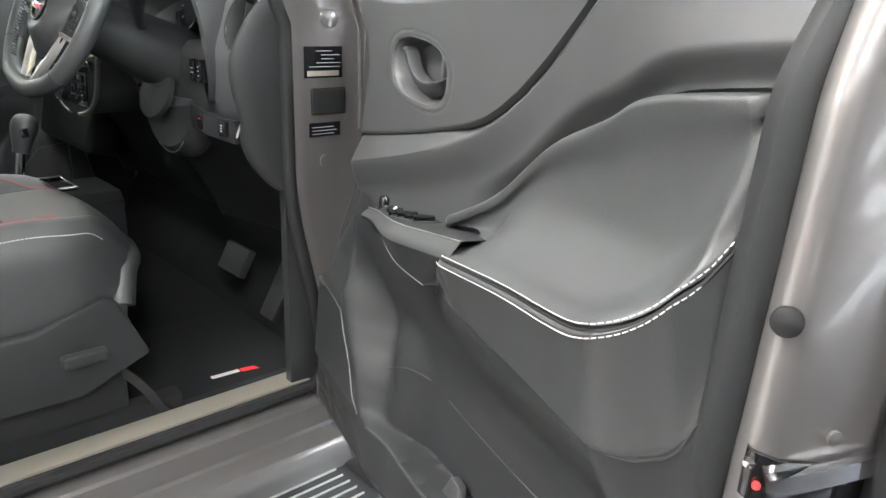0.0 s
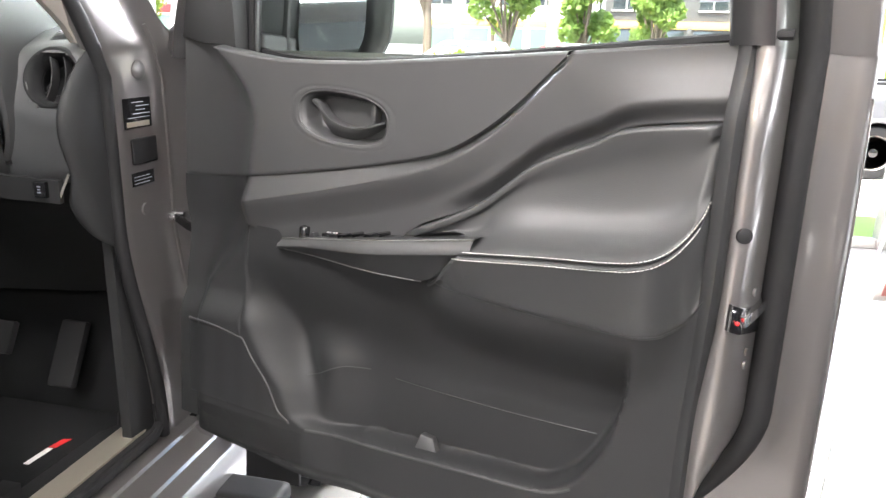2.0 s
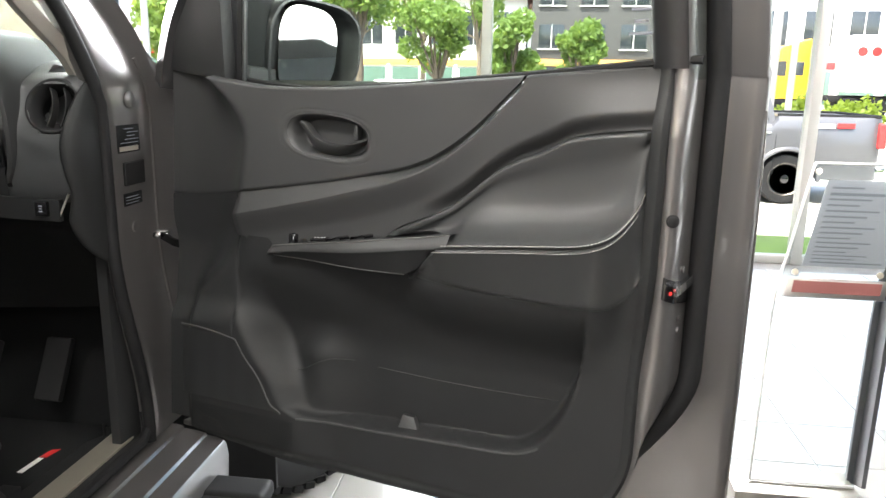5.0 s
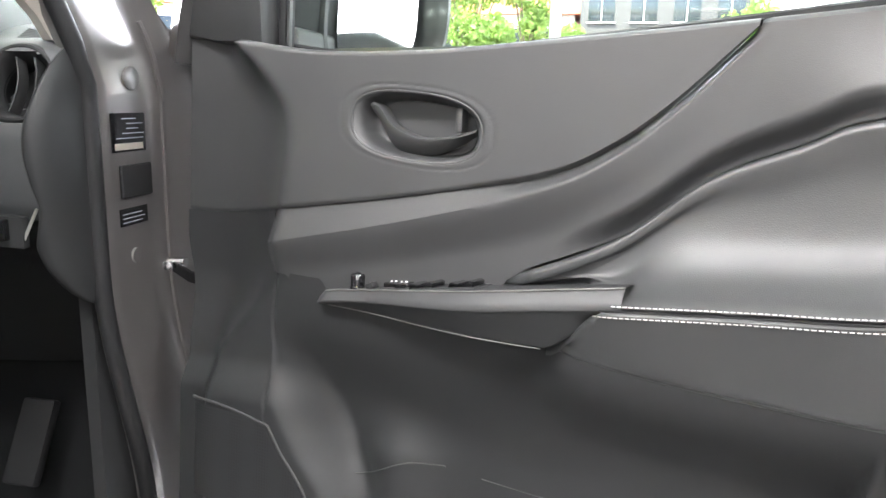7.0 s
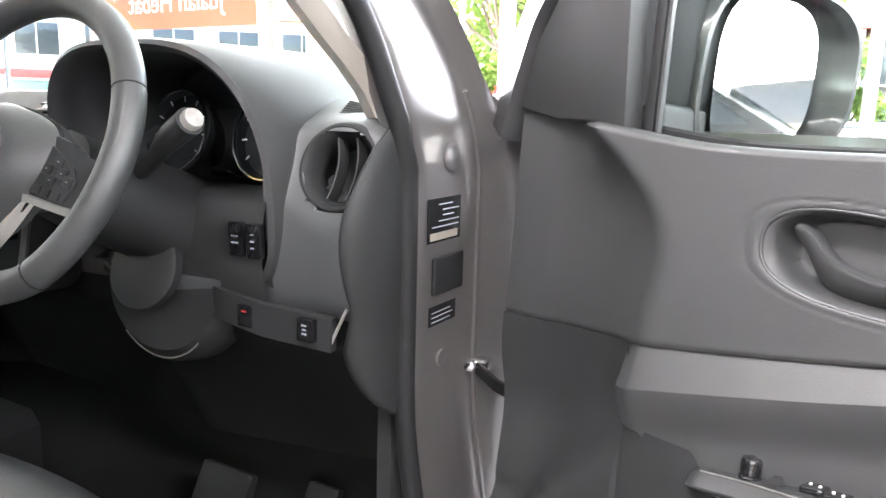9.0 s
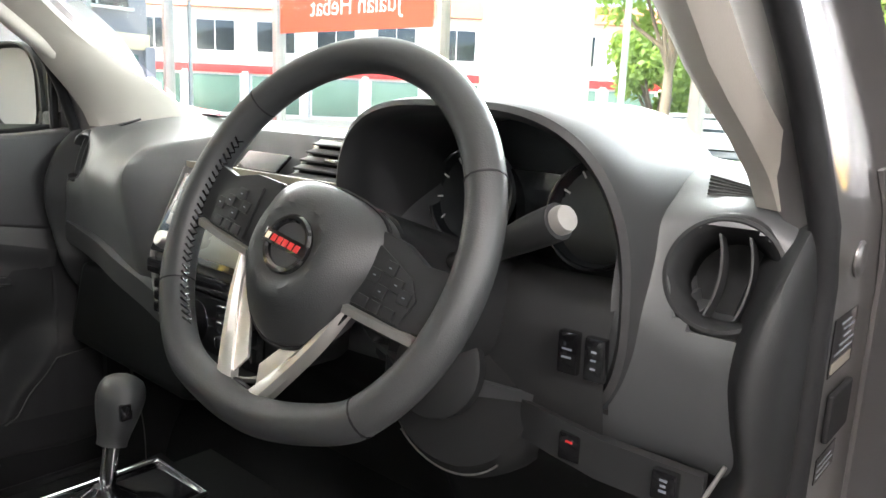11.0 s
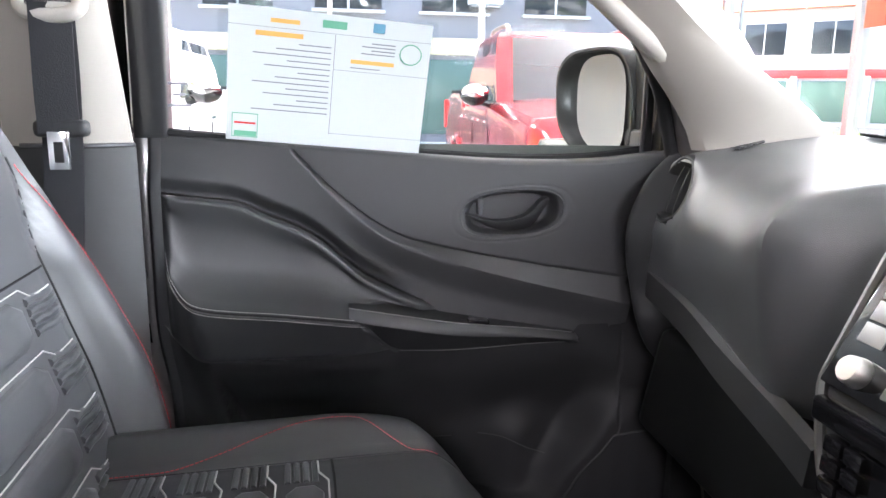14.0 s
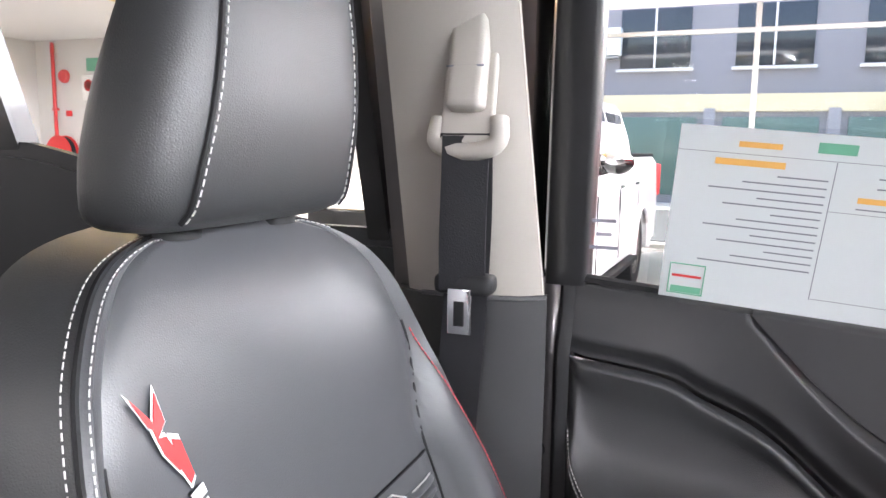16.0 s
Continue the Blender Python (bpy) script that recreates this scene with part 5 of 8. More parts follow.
dpart("stalk_tip", revolve(Vector(stk_[-1]) - Vector((0.004, -0.001, 0.002)), (0.047, -0.010, 0.023), [(0.0110, 0), (0.0116, 0.009), (0.0100, 0.014), (0.0, 0.016)], 20), STALK_TIP, sr, "pale round stalk end")
dpart("wiper_stalk", tube(smooth_path([(0.30, -0.235, 1.135), (0.25, -0.255, 1.155), (0.195, -0.27, 1.172)], 10), 0.0105, 12), PLASTIC_LOW, None, "black wiper stalk")
dpart("starter_ring", revolve((0.365, -0.195, 1.005), (0.12, -1, 0.35), [(0.053, 0), (0.053, 0.012), (0.049, 0.015), (0.0, 0.016)], 36), PLASTIC_LOW, None, "round cover on the column")
dpart("column_lower", revolve((0.365, -0.13, 0.985), (0.1, -1, 0.15), [(0.115, 0), (0.112, 0.03), (0.095, 0.05), (0.0, 0.055)], 36), PLASTIC_LOW, None)
dpart("column_trim", tube([(0.365 + 0.100 * math.cos(t), -0.185, 0.985 + 0.100 * math.sin(t)) for t in span(-2.3, -0.75, 20)], 0.0012, 5), SILVER, None)

# switches on the driver side
for x, lab in ((0.512, "trip reset button"), (0.540, "dimmer button")):
    b = dpart("dash_button", box((x, -0.185, 1.060), (0.021, 0.010, 0.042), 0.003, Euler((0.04, 0, 0.05)).to_matrix()), GLOSS, None, lab)
    for k in range(2 if x < 0.53 else 3):
        dpart("button_mark", box((x, -0.1905, 1.056 + 0.008 * (k - (0.5 if x < 0.53 else 1)) + 0.004), (0.010 if x < 0.53 else 0.005, 0.0012, 0.0016), 0, Euler((0.04, 0, 0.05)).to_matrix()), INK, b)
low_row = dpart("switch_strip", sweep([(0.455, -0.168, 0.972), (0.55, -0.180, 0.966), (0.645, -0.172, 0.962)], [(-0.020, -0.006), (0.020, -0.006), (0.020, 0.006), (-0.020, 0.006)]), PLASTIC_LOW, None, "lower switch strip")
for x, dy in ((0.519, -0.180), (0.616, -0.184)):
    b = dpart("strip_switch", box((x, dy, 0.966), (0.024, 0.010, 0.028), 0.003), GLOSS, low_row)
    for q in range(3 if x > 0.6 else 1):
        dpart("switch_symbol", box((x, dy - 0.0052, 0.972 - 0.005 * q), (0.007 - 0.002 * (q % 2), 0.001, 0.0022)), INK if x > 0.6 else RED, b)
dpart("strip_edge", tube([(0.658, -0.165, 0.992), (0.640, -0.176, 0.945)], 0.0022, 6), SILVER, None)

# centre stack
def stack_y(z):
    return -0.262 - 0.05 * (1.05 - z) if z < 1.05 else -0.262 + (z - 1.05) * 0.55


rows = []
STACK_HW = fn([(0.922, 0.020), (0.926, 0.050), (0.934, 0.085), (0.948, 0.115), (0.970, 0.140), (1.0, 0.154), (1.05, 0.164), (1.10, 0.170), (1.165, 0.176)])
for z in span(0.923, 0.97, 16) + span(0.98, 1.165, 20):
    hw = STACK_HW(z)
    y = stack_y(z)
    rows.append([(0.005 - hw - 0.012, y + 0.16, z), (0.005 - hw - 0.010, y + 0.03, z), (0.005 - hw - 0.002, y + 0.006, z), (0.005 - hw + 0.010, y, z), (0.005 + hw - 0.010, y, z), (0.005 + hw + 0.002, y + 0.006, z), (0.005 + hw + 0.010, y + 0.03, z), (0.005 + hw + 0.012, y + 0.16, z)])
stack = dpart("console_face", grid(rows), PLASTIC_LOW, None, "black centre console face")
stack.location = (0.035, 0, 0.008)
for s in (-1, 1):
    dpart("stack_trim", tube([(0.005 + s * (STACK_HW(z) + 0.004), stack_y(z) + 0.004, z) for z in span(1.165, 0.96, 24) + span(0.955, 0.923, 12)], 0.0055, 8), STACK_EDGE, stack, "satin grey edging")
dpart("stack_ledge", sweep([(-0.175, -0.190, 1.170), (-0.08, -0.198, 1.172), (0.0, -0.2, 1.172), (0.185, -0.196, 1.172)], [(-0.0035, -0.007), (0.0035, -0.007), (0.0045, 0.007), (-0.0045, 0.007)]), LEDGE, stack, "dull gold ledge trim")


def on_stack(x, z, d=0.0):
    n = Vector((0, -1, 0.48)).normalized() if z > 1.05 else Vector((0, -1, -0.05)).normalized()
    return Vector((x, stack_y(z), z)) + n * d


def slab(x0, x1, z0, z1, d, mat, name, parent, label="", bev=0.002):
    p = [on_stack(x0, z0, 0.0005), on_stack(x1, z0, 0.0005), on_stack(x1, z1, 0.0005), on_stack(x0, z1, 0.0005)]
    n = (on_stack(x0, (z0 + z1) / 2, 1) - on_stack(x0, (z0 + z1) / 2, 0)) * d
    return dpart(name, prism(p, n, bev), mat, parent, label)


radio = slab(-0.158, 0.165, 1.052, 1.157, 0.006, GLOSS, "radio", stack, "gloss black touch screen radio")
slab(-0.098, 0.118, 1.060, 1.150, 0.008, SCREEN, "screen", radio, "greyish switched-off display")
for k in range(4):
    for x in (-0.146, 0.136):
        slab(x, x + 0.026, 1.088 + 0.0165 * k, 1.1025 + 0.0165 * k, 0.0075, KEY, "radio_button", radio, "pale push button", 0.0007)
for x in (-0.126, 0.146):
    kn = dpart("radio_knob", revolve(on_stack(x, 1.068, 0.004), on_stack(x, 1.06, 1) - on_stack(x, 1.06, 0), [(0.0125, 0), (0.0125, 0.005), (0.0110, 0.014), (0.0095, 0.016), (0.0, 0.016)], 24), SILVER, radio, "round silver knob")
slab(-0.152, 0.162, 1.026, 1.046, 0.012, GLOSS, "trim_shelf", stack, "gloss black trim", 0.004)
slab(-0.105, 0.115, 0.945, 1.020, 0.004, GLOSS, "climate_panel", stack, "black climate control panel")
clim = dpart("climate_knob", revolve(on_stack(-0.055, 0.975, 0.004), (0, -1, -0.05), [(0.028, 0), (0.028, 0.010), (0.025, 0.014), (0.022, 0.012), (0.0, 0.012)], 36), GLOSS, stack, "large round climate dial")
dpart("knob_ring", tube([(-0.055 + 0.0285 * math.cos(t), -0.280, 0.975 + 0.0285 * math.sin(t)) for t in [2 * math.pi * k / 36 for k in range(36)]], 0.0025, 6, True), CHROME, clim, "chrome ring")
for k in range(6):
    slab(-0.136 + 0.022 * (k % 2), -0.117 + 0.022 * (k % 2), 0.972 + 0.017 * (k // 2), 0.985 + 0.017 * (k // 2), 0.009, GLOSS, "climate_button", stack)
    slab(0.020 + 0.045 * (k % 2), 0.054 + 0.045 * (k % 2), 0.958 + 0.020 * (k // 2), 0.973 + 0.020 * (k // 2), 0.009, GLOSS, "climate_button", stack)


# vents and clock over the radio
def vent_block(x0, x1, x2, x3, parent):
    o = [(x0, -0.163, 1.174), (x1, -0.163, 1.174), (x2, -0.100, 1.224), (x3, -0.100, 1.224)]
    w = dpart("centre_vent", prism(o, (0, -0.006, 0.002), 0.002), GLOSS, parent, "black slatted centre vent")
    for k in range(5):
        t = (k + 0.5) / 5
        y, z = -0.168 + 0.062 * t, 1.176 + 0.050 * t
        xa, xb = x0 + (x3 - x0) * t + 0.004, x1 + (x2 - x1) * t - 0.004
        dpart("vane", box(((xa + xb) / 2, y - 0.004, z), (xb - xa, 0.016, 0.0028), 0.001, Euler((0.25, 0, 0)).to_matrix()), PLASTIC, w)
    dpart("vane_tab", box(((xa + xb) / 2, -0.146, 1.203), (0.022, 0.012, 0.004), 0.0015), CHROME, w)
    return w


hood2 = dpart("vent_surround", prism([(-0.160, -0.170, 1.168), (0.240, -0.170, 1.168), (0.262, -0.092, 1.230), (-0.212, -0.092, 1.230)], (0, 0.05, -0.02), 0.006), PLASTIC, None, "raised vent surround")
vent_block(-0.146, -0.078, -0.108, -0.194, hood2)
vent_block(0.062, 0.205, 0.200, 0.052, hood2)
dpart("clock_panel", prism([(-0.052, -0.168, 1.178), (0.040, -0.168, 1.178), (0.036, -0.140, 1.200), (-0.060, -0.140, 1.200)], (0, -0.005, 0.003), 0.002), GLOSS, hood2, "small dark display")

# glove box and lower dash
# Lid coloured near black for the shade below the dash.
dpart("glove_box", box((-0.40, -0.135, 0.86), (0.44, 0.08, 0.16), 0.02, Euler((-0.2, 0, 0)).to_matrix(), 3), SHADED_BLACK, None, "black glove box lid")
dpart("dash_band", sweep(smooth_path([(-0.655, -0.160, 1.00), (-0.52, -0.168, 0.985), (-0.38, -0.194, 0.975), (-0.24, -0.214, 0.965), (-0.17, -0.222, 0.955)], 20), [(-0.024, -0.006), (0.024, -0.006), (0.020, 0.008), (-0.020, 0.008)]), PLASTIC, None, "grey accent band")

# centre console and shifter
console = thing("centre_console", (0, -0.6, 0.42), "black console between seats with bright shifter surround", "console")
# Console sides blackened in place of the shade between the seats.
part("console_body", sweep([(0, -0.20, 0.60), (0, -0.45, 0.60), (0, -0.80, 0.60), (0, -1.15, 0.60)], [(-0.18, -0.105), (0.13, -0.105), (0.150, -0.085), (0.150, 0.085), (0.13, 0.105), (-0.18, 0.105)]), SHADED_BLACK, console, "black console body")
plate = part("shifter_plate", box((-0.03, -0.40, 0.752), (0.13, 0.24, 0.008), 0.003), GLOSS, console, "gloss shifter surround")
part("plate_edge", tube([(-0.095, -0.52, 0.757), (0.035, -0.52, 0.757), (0.035, -0.28, 0.757), (-0.095, -0.28, 0.757)], 0.004, 8, True), CHROME, plate, "chrome edging")
part("console_bin", box((0, -0.95, 0.78), (0.19, 0.36, 0.14), 0.03, None, 3), LEATHER, console, "padded console box")
shifter = thing("gear_shifter", (-0.035, -0.36, 0.755), "black leather gear knob on chrome stalk", "gear lever")
part("knob", sweep(smooth_path([(-0.033, -0.372, 0.835), (-0.035, -0.365, 0.86), (-0.037, -0.357, 0.890), (-0.039, -0.350, 0.910), (-0.040, -0.346, 0.922)], 26), ring(0.031, 20, 0.027), scale=lambda t: (0.66 + 0.42 * sstep(0, 0.55, t)) * math.sqrt(max(0.02, 1 - max(0.0, (t - 0.5) / 0.5) ** 2.2))), LEATHER, shifter, "black leather knob")
part("knob_button", box((-0.008, -0.364, 0.885), (0.008, 0.016, 0.022), 0.003), GLOSS, shifter)
part("stalk", tube([(-0.030, -0.385, 0.752), (-0.032, -0.378, 0.80), (-0.033, -0.372, 0.838)], 0.010, 12), CHROME, shifter, "chrome stalk")
part("boot", revolve((-0.030, -0.385, 0.755), (0, 0, 1), [(0.045, 0), (0.035, 0.008), (0.018, 0.022), (0.012, 0.030)], 20), GLOSS, shifter)

# ---- steering wheel ----
WC = Vector((0.352, -0.360, 1.166))
WN = Vector((0.073, -math.cos(0.4368), math.sin(0.4368))).normalized()
WR = -WN.cross(Vector((0, 0, 1))).normalized()
WV = WN.cross(WR)
steering = thing("steering_wheel", tuple(WC), "black leather steering wheel with silver lower spoke", "steering wheel")


def wp(a, b, c=0.0):
    return tuple(WC + WR * a + WV * b + WN * c)


TURN = radians(-11)


def tp(a, b, c=0.0):
    """A point of the spokes and hub, which stand a little turned."""
    return wp(a * math.cos(TURN) - b * math.sin(TURN), a * math.sin(TURN) + b * math.cos(TURN), c)


def wpart(name, vf, mat, parent=None, label="", smooth=38):
    return part(name, vf, mat, parent or steering, label, smooth)


def rim_pt(t, r=0.171, c=0.0):
    flat = 0.012 * sstep(-0.75, -1.0, math.sin(t))
    return wp(r * math.cos(t), r * math.sin(t) + flat, c)


rim_ = wpart("rim", tube([rim_pt(2 * math.pi * k / 96) for k in range(96)], 0.0165, 14, True), LEATHER, None, "black leather rim")
for deg in (23, 136, -49, 205):
    t = math.radians(deg)
    p, q = Vector(rim_pt(t - 0.004)), Vector(rim_pt(t + 0.004))
    wpart("rim_seam", tube([p, p.lerp(q, 0.5), q], 0.0172, 14), RUBBER, rim_)
inner = [Vector(rim_pt(t, 0.1555, 0.004)) for t in span(math.radians(150), math.radians(226), 60)]
lace = []
for k in range(0, 58, 2):
    a, b = inner[k], inner[k + 2]
    n = WN * 0.005
    lace += [tube([a - n, (a + b) / 2, a + n], 0.0012, 5), tube([a + n, (a + b) / 2 , b - n], 0.0010, 5)]
wpart("lacing", join(*lace), GLOSS, rim_, "black cross lacing")

# hub: a shield-shaped cover with a round dome
COVER = [(0.0, 0.045), (0.030, 0.043), (0.056, 0.036), (0.072, 0.020), (0.074, -0.006), (0.067, -0.032), (0.056, -0.060), (0.036, -0.086), (0.0, -0.098)]
_c = COVER + [(-x, y) for x, y in COVER[-2:0:-1]]
_c = smooth_path(_c + _c[:1], 73)[:-1]


def dome(x, y):
    r = math.hypot(x, y + 0.016)
    return 0.024 * sstep(0.080, 0.036, r) - 0.003 * sstep(0.036, 0.032, r)


HUB_X = 0.010


def hp_(a, b, c):
    """A point of the hub, drawn in about its middle."""
    return tp(a + HUB_X, b, c)


rows = []
for k, c in ((1.0, -0.020), (1.0, -0.004), (0.985, 0.001), (0.95, 0.004), (0.88, 0.006), (0.80, 0.007), (0.72, 0.007), (0.64, 0.007), (0.56, 0.007), (0.48, 0.007), (0.42, 0.007), (0.36, 0.007), (0.2, 0.007), (0.0, 0.007)):
    rows.append([hp_(x * k, -0.016 + (y + 0.016) * k, c + (dome(x * k, -0.016 + (y + 0.016) * k) if c > 0 else 0)) for x, y in _c])
hub = wpart("airbag_cover", grid(rows, close_u=True), LEATHER, None, "domed black airbag cover")
badge = wpart("badge_ring", tube([hp_(0.0240 * math.cos(t), -0.016 + 0.0225 * math.sin(t), 0.029) for t in [2 * math.pi * k / 40 for k in range(40)]], 0.0036, 8, True), GLOSS, hub, "gloss black round badge")
wpart("badge_bar", prism([hp_(-0.028, -0.0220, 0.029), hp_(0.028, -0.0220, 0.029), hp_(0.028, -0.0100, 0.029), hp_(-0.028, -0.0100, 0.029)], WN * 0.004, 0.001), GLOSS, badge)
for k in range(6):
    x = -0.0245 + 0.0076 * k
    wpart("badge_mark", prism([hp_(x, -0.0190, 0.0332), hp_(x + 0.0054, -0.0190, 0.0332), hp_(x + 0.0062, -0.0130, 0.0332), hp_(x + 0.0008, -0.0130, 0.0332)], WN * 0.0006, 0), RED if k else CHROME, badge, "red badge stroke" if k else "bright badge stroke", 0)
for k in range(2):
    wpart("cover_mark", prism([hp_(-0.012 + 0.003 * k, -0.060 - 0.008 * k, 0.0225), hp_(0.010 - 0.002 * k, -0.060 - 0.008 * k, 0.0225), hp_(0.010 - 0.002 * k, -0.056 - 0.008 * k, 0.018), hp_(-0.012 + 0.003 * k, -0.056 - 0.008 * k, 0.024)], WN * 0.001, 0), PLASTIC_LOW, hub, "", 0)
wpart("cover_gap", tube([hp_(x * 1.014, -0.016 + (y + 0.016) * 1.014, -0.003) for x, y in _c], 0.0018, 6, True), RUBBER, hub)

# spokes with button pads
for s in (-1, 1):
    o = [(0.060, 0.030), (0.100, 0.028), (0.128, 0.018), (0.160, 0.022), (0.168, -0.006), (0.160, -0.030), (0.122, -0.038), (0.050, -0.040), (0.056, -0.010)]
    q = [tp(s * a, b, -0.012) for a, b in o]
    sp_ = wpart("spoke", prism(q if s > 0 else q[::-1], WN * 0.014, 0.004), PLASTIC_LOW, None, "black side spoke")
    o = [(0.080, 0.018), (0.124, 0.004), (0.136, -0.010), (0.130, -0.033), (0.076, -0.034)]
    q = [tp(s * a, b, 0.0015) for a, b in o]
    pad = wpart("button_pad", prism(q if s > 0 else q[::-1], WN * 0.003, 0.0015), PLASTIC_LOW, sp_, "satin black button pad")
    for a, b in ((0.102, 0.004), (0.102, -0.016), (0.090, -0.006), (0.114, -0.006), (0.126, -0.012)):
        bt = wpart("pad_button", prism([tp(s * a - 0.0062, b - 0.0055, 0.0042), tp(s * a + 0.0062, b - 0.0055, 0.0042), tp(s * a + 0.0062, b + 0.0055, 0.0042), tp(s * a - 0.0062, b + 0.0055, 0.0042)], WN * 0.0025, 0.001), PLASTIC_LOW, sp_)
        wpart("button_sign", prism([tp(s * a - 0.0014, b - 0.0005, 0.0068), tp(s * a + 0.0014, b - 0.0005, 0.0068), tp(s * a + 0.0014, b + 0.0005, 0.0068), tp(s * a - 0.0014, b + 0.0005, 0.0068)], WN * 0.0003, 0), INK, sp_, "", 0)
    for k in range(3):
        a, b = s * (0.088 + 0.0150 * k), -0.0285
        wpart("pad_button", prism([tp(a - 0.0058, b - 0.0045, 0.0044), tp(a + 0.0058, b - 0.0045, 0.0044), tp(a + 0.0058, b + 0.0045, 0.0044), tp(a - 0.0058, b + 0.0045, 0.0044)], WN * 0.0022, 0.0008), PLASTIC_LOW, sp_)
    wpart("spoke_trim", sweep([tp(s * 0.062, -0.041, 0.002), tp(s * 0.10, -0.040, 0.002), tp(s * 0.148, -0.038, 0.0)], [(-0.0035, -0.003), (0.0035, -0.003), (0.0035, 0.003), (-0.0035, 0.003)]), SILVER, sp_, "satin silver strip")
# lower spoke: a silver fork round an open wedge
lower = wpart("lower_spoke", prism([tp(-0.020, -0.142, -0.012), tp(0.020, -0.142, -0.012), tp(0.026, -0.166, -0.012), tp(-0.026, -0.166, -0.012)], WN * 0.008, 0.002), PLASTIC_LOW, None, "dark lower spoke")
for s in (-1, 1):
    rows = []
    for a in smooth_path([(0.071, -0.040, 0.0035), (0.058, -0.078, 0.0050), (0.038, -0.118, 0.0070), (0.017, -0.154, 0.0095)], 16):
        x, y, hw_ = a
        rows.append([tp(s * (x - hw_), y + 0.003, -0.010), tp(s * (x - hw_), y + 0.003, -0.001), tp(s * (x - hw_ * 0.3), y + 0.001, 0.003), tp(s * (x + hw_ * 0.5), y - 0.001, 0.003), tp(s * (x + hw_), y - 0.003, -0.002), tp(s * (x + hw_), y - 0.003, -0.010)])
    v, f = grid(rows, close_u=True)
    wpart("spoke_leg", (v, f if s < 0 else [q[::-1] for q in f]), SILVER, lower, "satin silver spoke leg")
for s in (-1, 1):
    q = [tp(s * a, b, -0.007) for a, b in ((0.062, -0.058), (0.038, -0.074), (0.008, -0.120), (0.020, -0.146))]
    wpart("leg_face", prism(q if s < 0 else q[::-1], WN * 0.003, 0.001), SILVER, lower, "satin silver inner facet")
wpart("spoke_foot", sweep([tp(-0.024, -0.154, -0.001), tp(0.0, -0.158, 0.001), tp(0.024, -0.154, -0.001)], [(-0.009, -0.004), (0.009, -0.004), (0.009, 0.004), (-0.009, 0.004)]), SILVER, lower)

# ---- front seats ----
BACK_HW = fn([(0.66, 0.225), (0.75, 0.240), (0.90, 0.245), (1.02, 0.235), (1.106, 0.228), (1.18, 0.227), (1.22, 0.218), (1.25, 0.204), (1.278, 0.178), (1.297, 0.143), (1.309, 0.095), (1.316, 0.03)])
BACK_Y = fn([(0.66, -0.905), (0.75, -0.925), (0.90, -0.965), (1.0, -0.993), (1.10, -1.015), (1.20, -1.032), (1.27, -1.055), (1.316, -1.092)])
BOLSTER = fn([(0.66, 0.045), (0.80, 0.060), (0.92, 0.058), (1.05, 0.040), (1.15, 0.022), (1.25, 0.008), (1.308, 0.0)])


def PANEL(z):
    """Edge of the middle panel, as a share of the half width."""
    return 0.70 + 0.14 * sstep(1.06, 1.20, z)


def back_pt(s, z, lift=0.0):
    """A point on the front of the back rest; s runs from -1 to 1 across it."""
    hw, a = BACK_HW(z) * (1 + (0.27 * sstep(1.24, 1.0, z) - 0.10 * sstep(0.93, 0.74, z)) * (s < 0)), abs(s)
    b0 = PANEL(z) - 0.04
    y = BACK_Y(z) + BOLSTER(z) * sstep(b0, b0 + 0.16, a) - 0.055 * max(0.0, (a - 0.88) / 0.12) ** 2.0
    y -= 0.005 * math.exp(-((a - PANEL(z)) / 0.03) ** 2)
    return (s * hw, y + lift, z)


def cush_pt(s, v, lift=0.0):
    """A point on top of the cushion; v runs from the rear (0) to the front edge (1)."""
    a = abs(s)
    y = -0.96 + 0.52 * v * (1 - 0.125 * v * a ** 2.5)
    hw = 0.250 - 0.030 * sstep(0.75, 1.0, v)
    z = 0.795 + 0.022 * v - 0.075 * max(0.0, (v - 0.84) / 0.16) ** 2 + 0.030 * sstep(0.50, 0.78, a) * (1 - 0.7 * sstep(0.6, 1.0, v)) - 0.060 * max(0.0, (a - 0.82) / 0.18) ** 2.2
    z -= 0.004 * math.exp(-((a - 0.55) / 0.03) ** 2)
    return (s * hw, y, z + lift)


HEAD = ((1.318, 0.088, -1.055, -1.095), (1.322, 0.110, -1.038, -1.105), (1.336, 0.121, -1.022, -1.112), (1.39, 0.119, -1.012, -1.110), (1.45, 0.108, -1.012, -1.100), (1.51, 0.093, -1.020, -1.086), (1.535, 0.078, -1.034, -1.076), (1.545, 0.042, -1.048, -1.066))
HEAD_HW, HEAD_F, HEAD_B = fn([(q[0], q[1]) for q in HEAD]), fn([(q[0], q[2]) for q in HEAD]), fn([(q[0], q[3]) for q in HEAD])


def head_pt(x, z, lift):
    """A point on the front of the head rest."""
    c = min(0.999, abs(x) / HEAD_HW(z)) ** (1 / 0.55)
    y = (HEAD_F(z) + HEAD_B(z)) / 2 + (HEAD_F(z) - HEAD_B(z)) / 2 * (1 - c * c) ** 0.3
    return (x, y + lift, z)


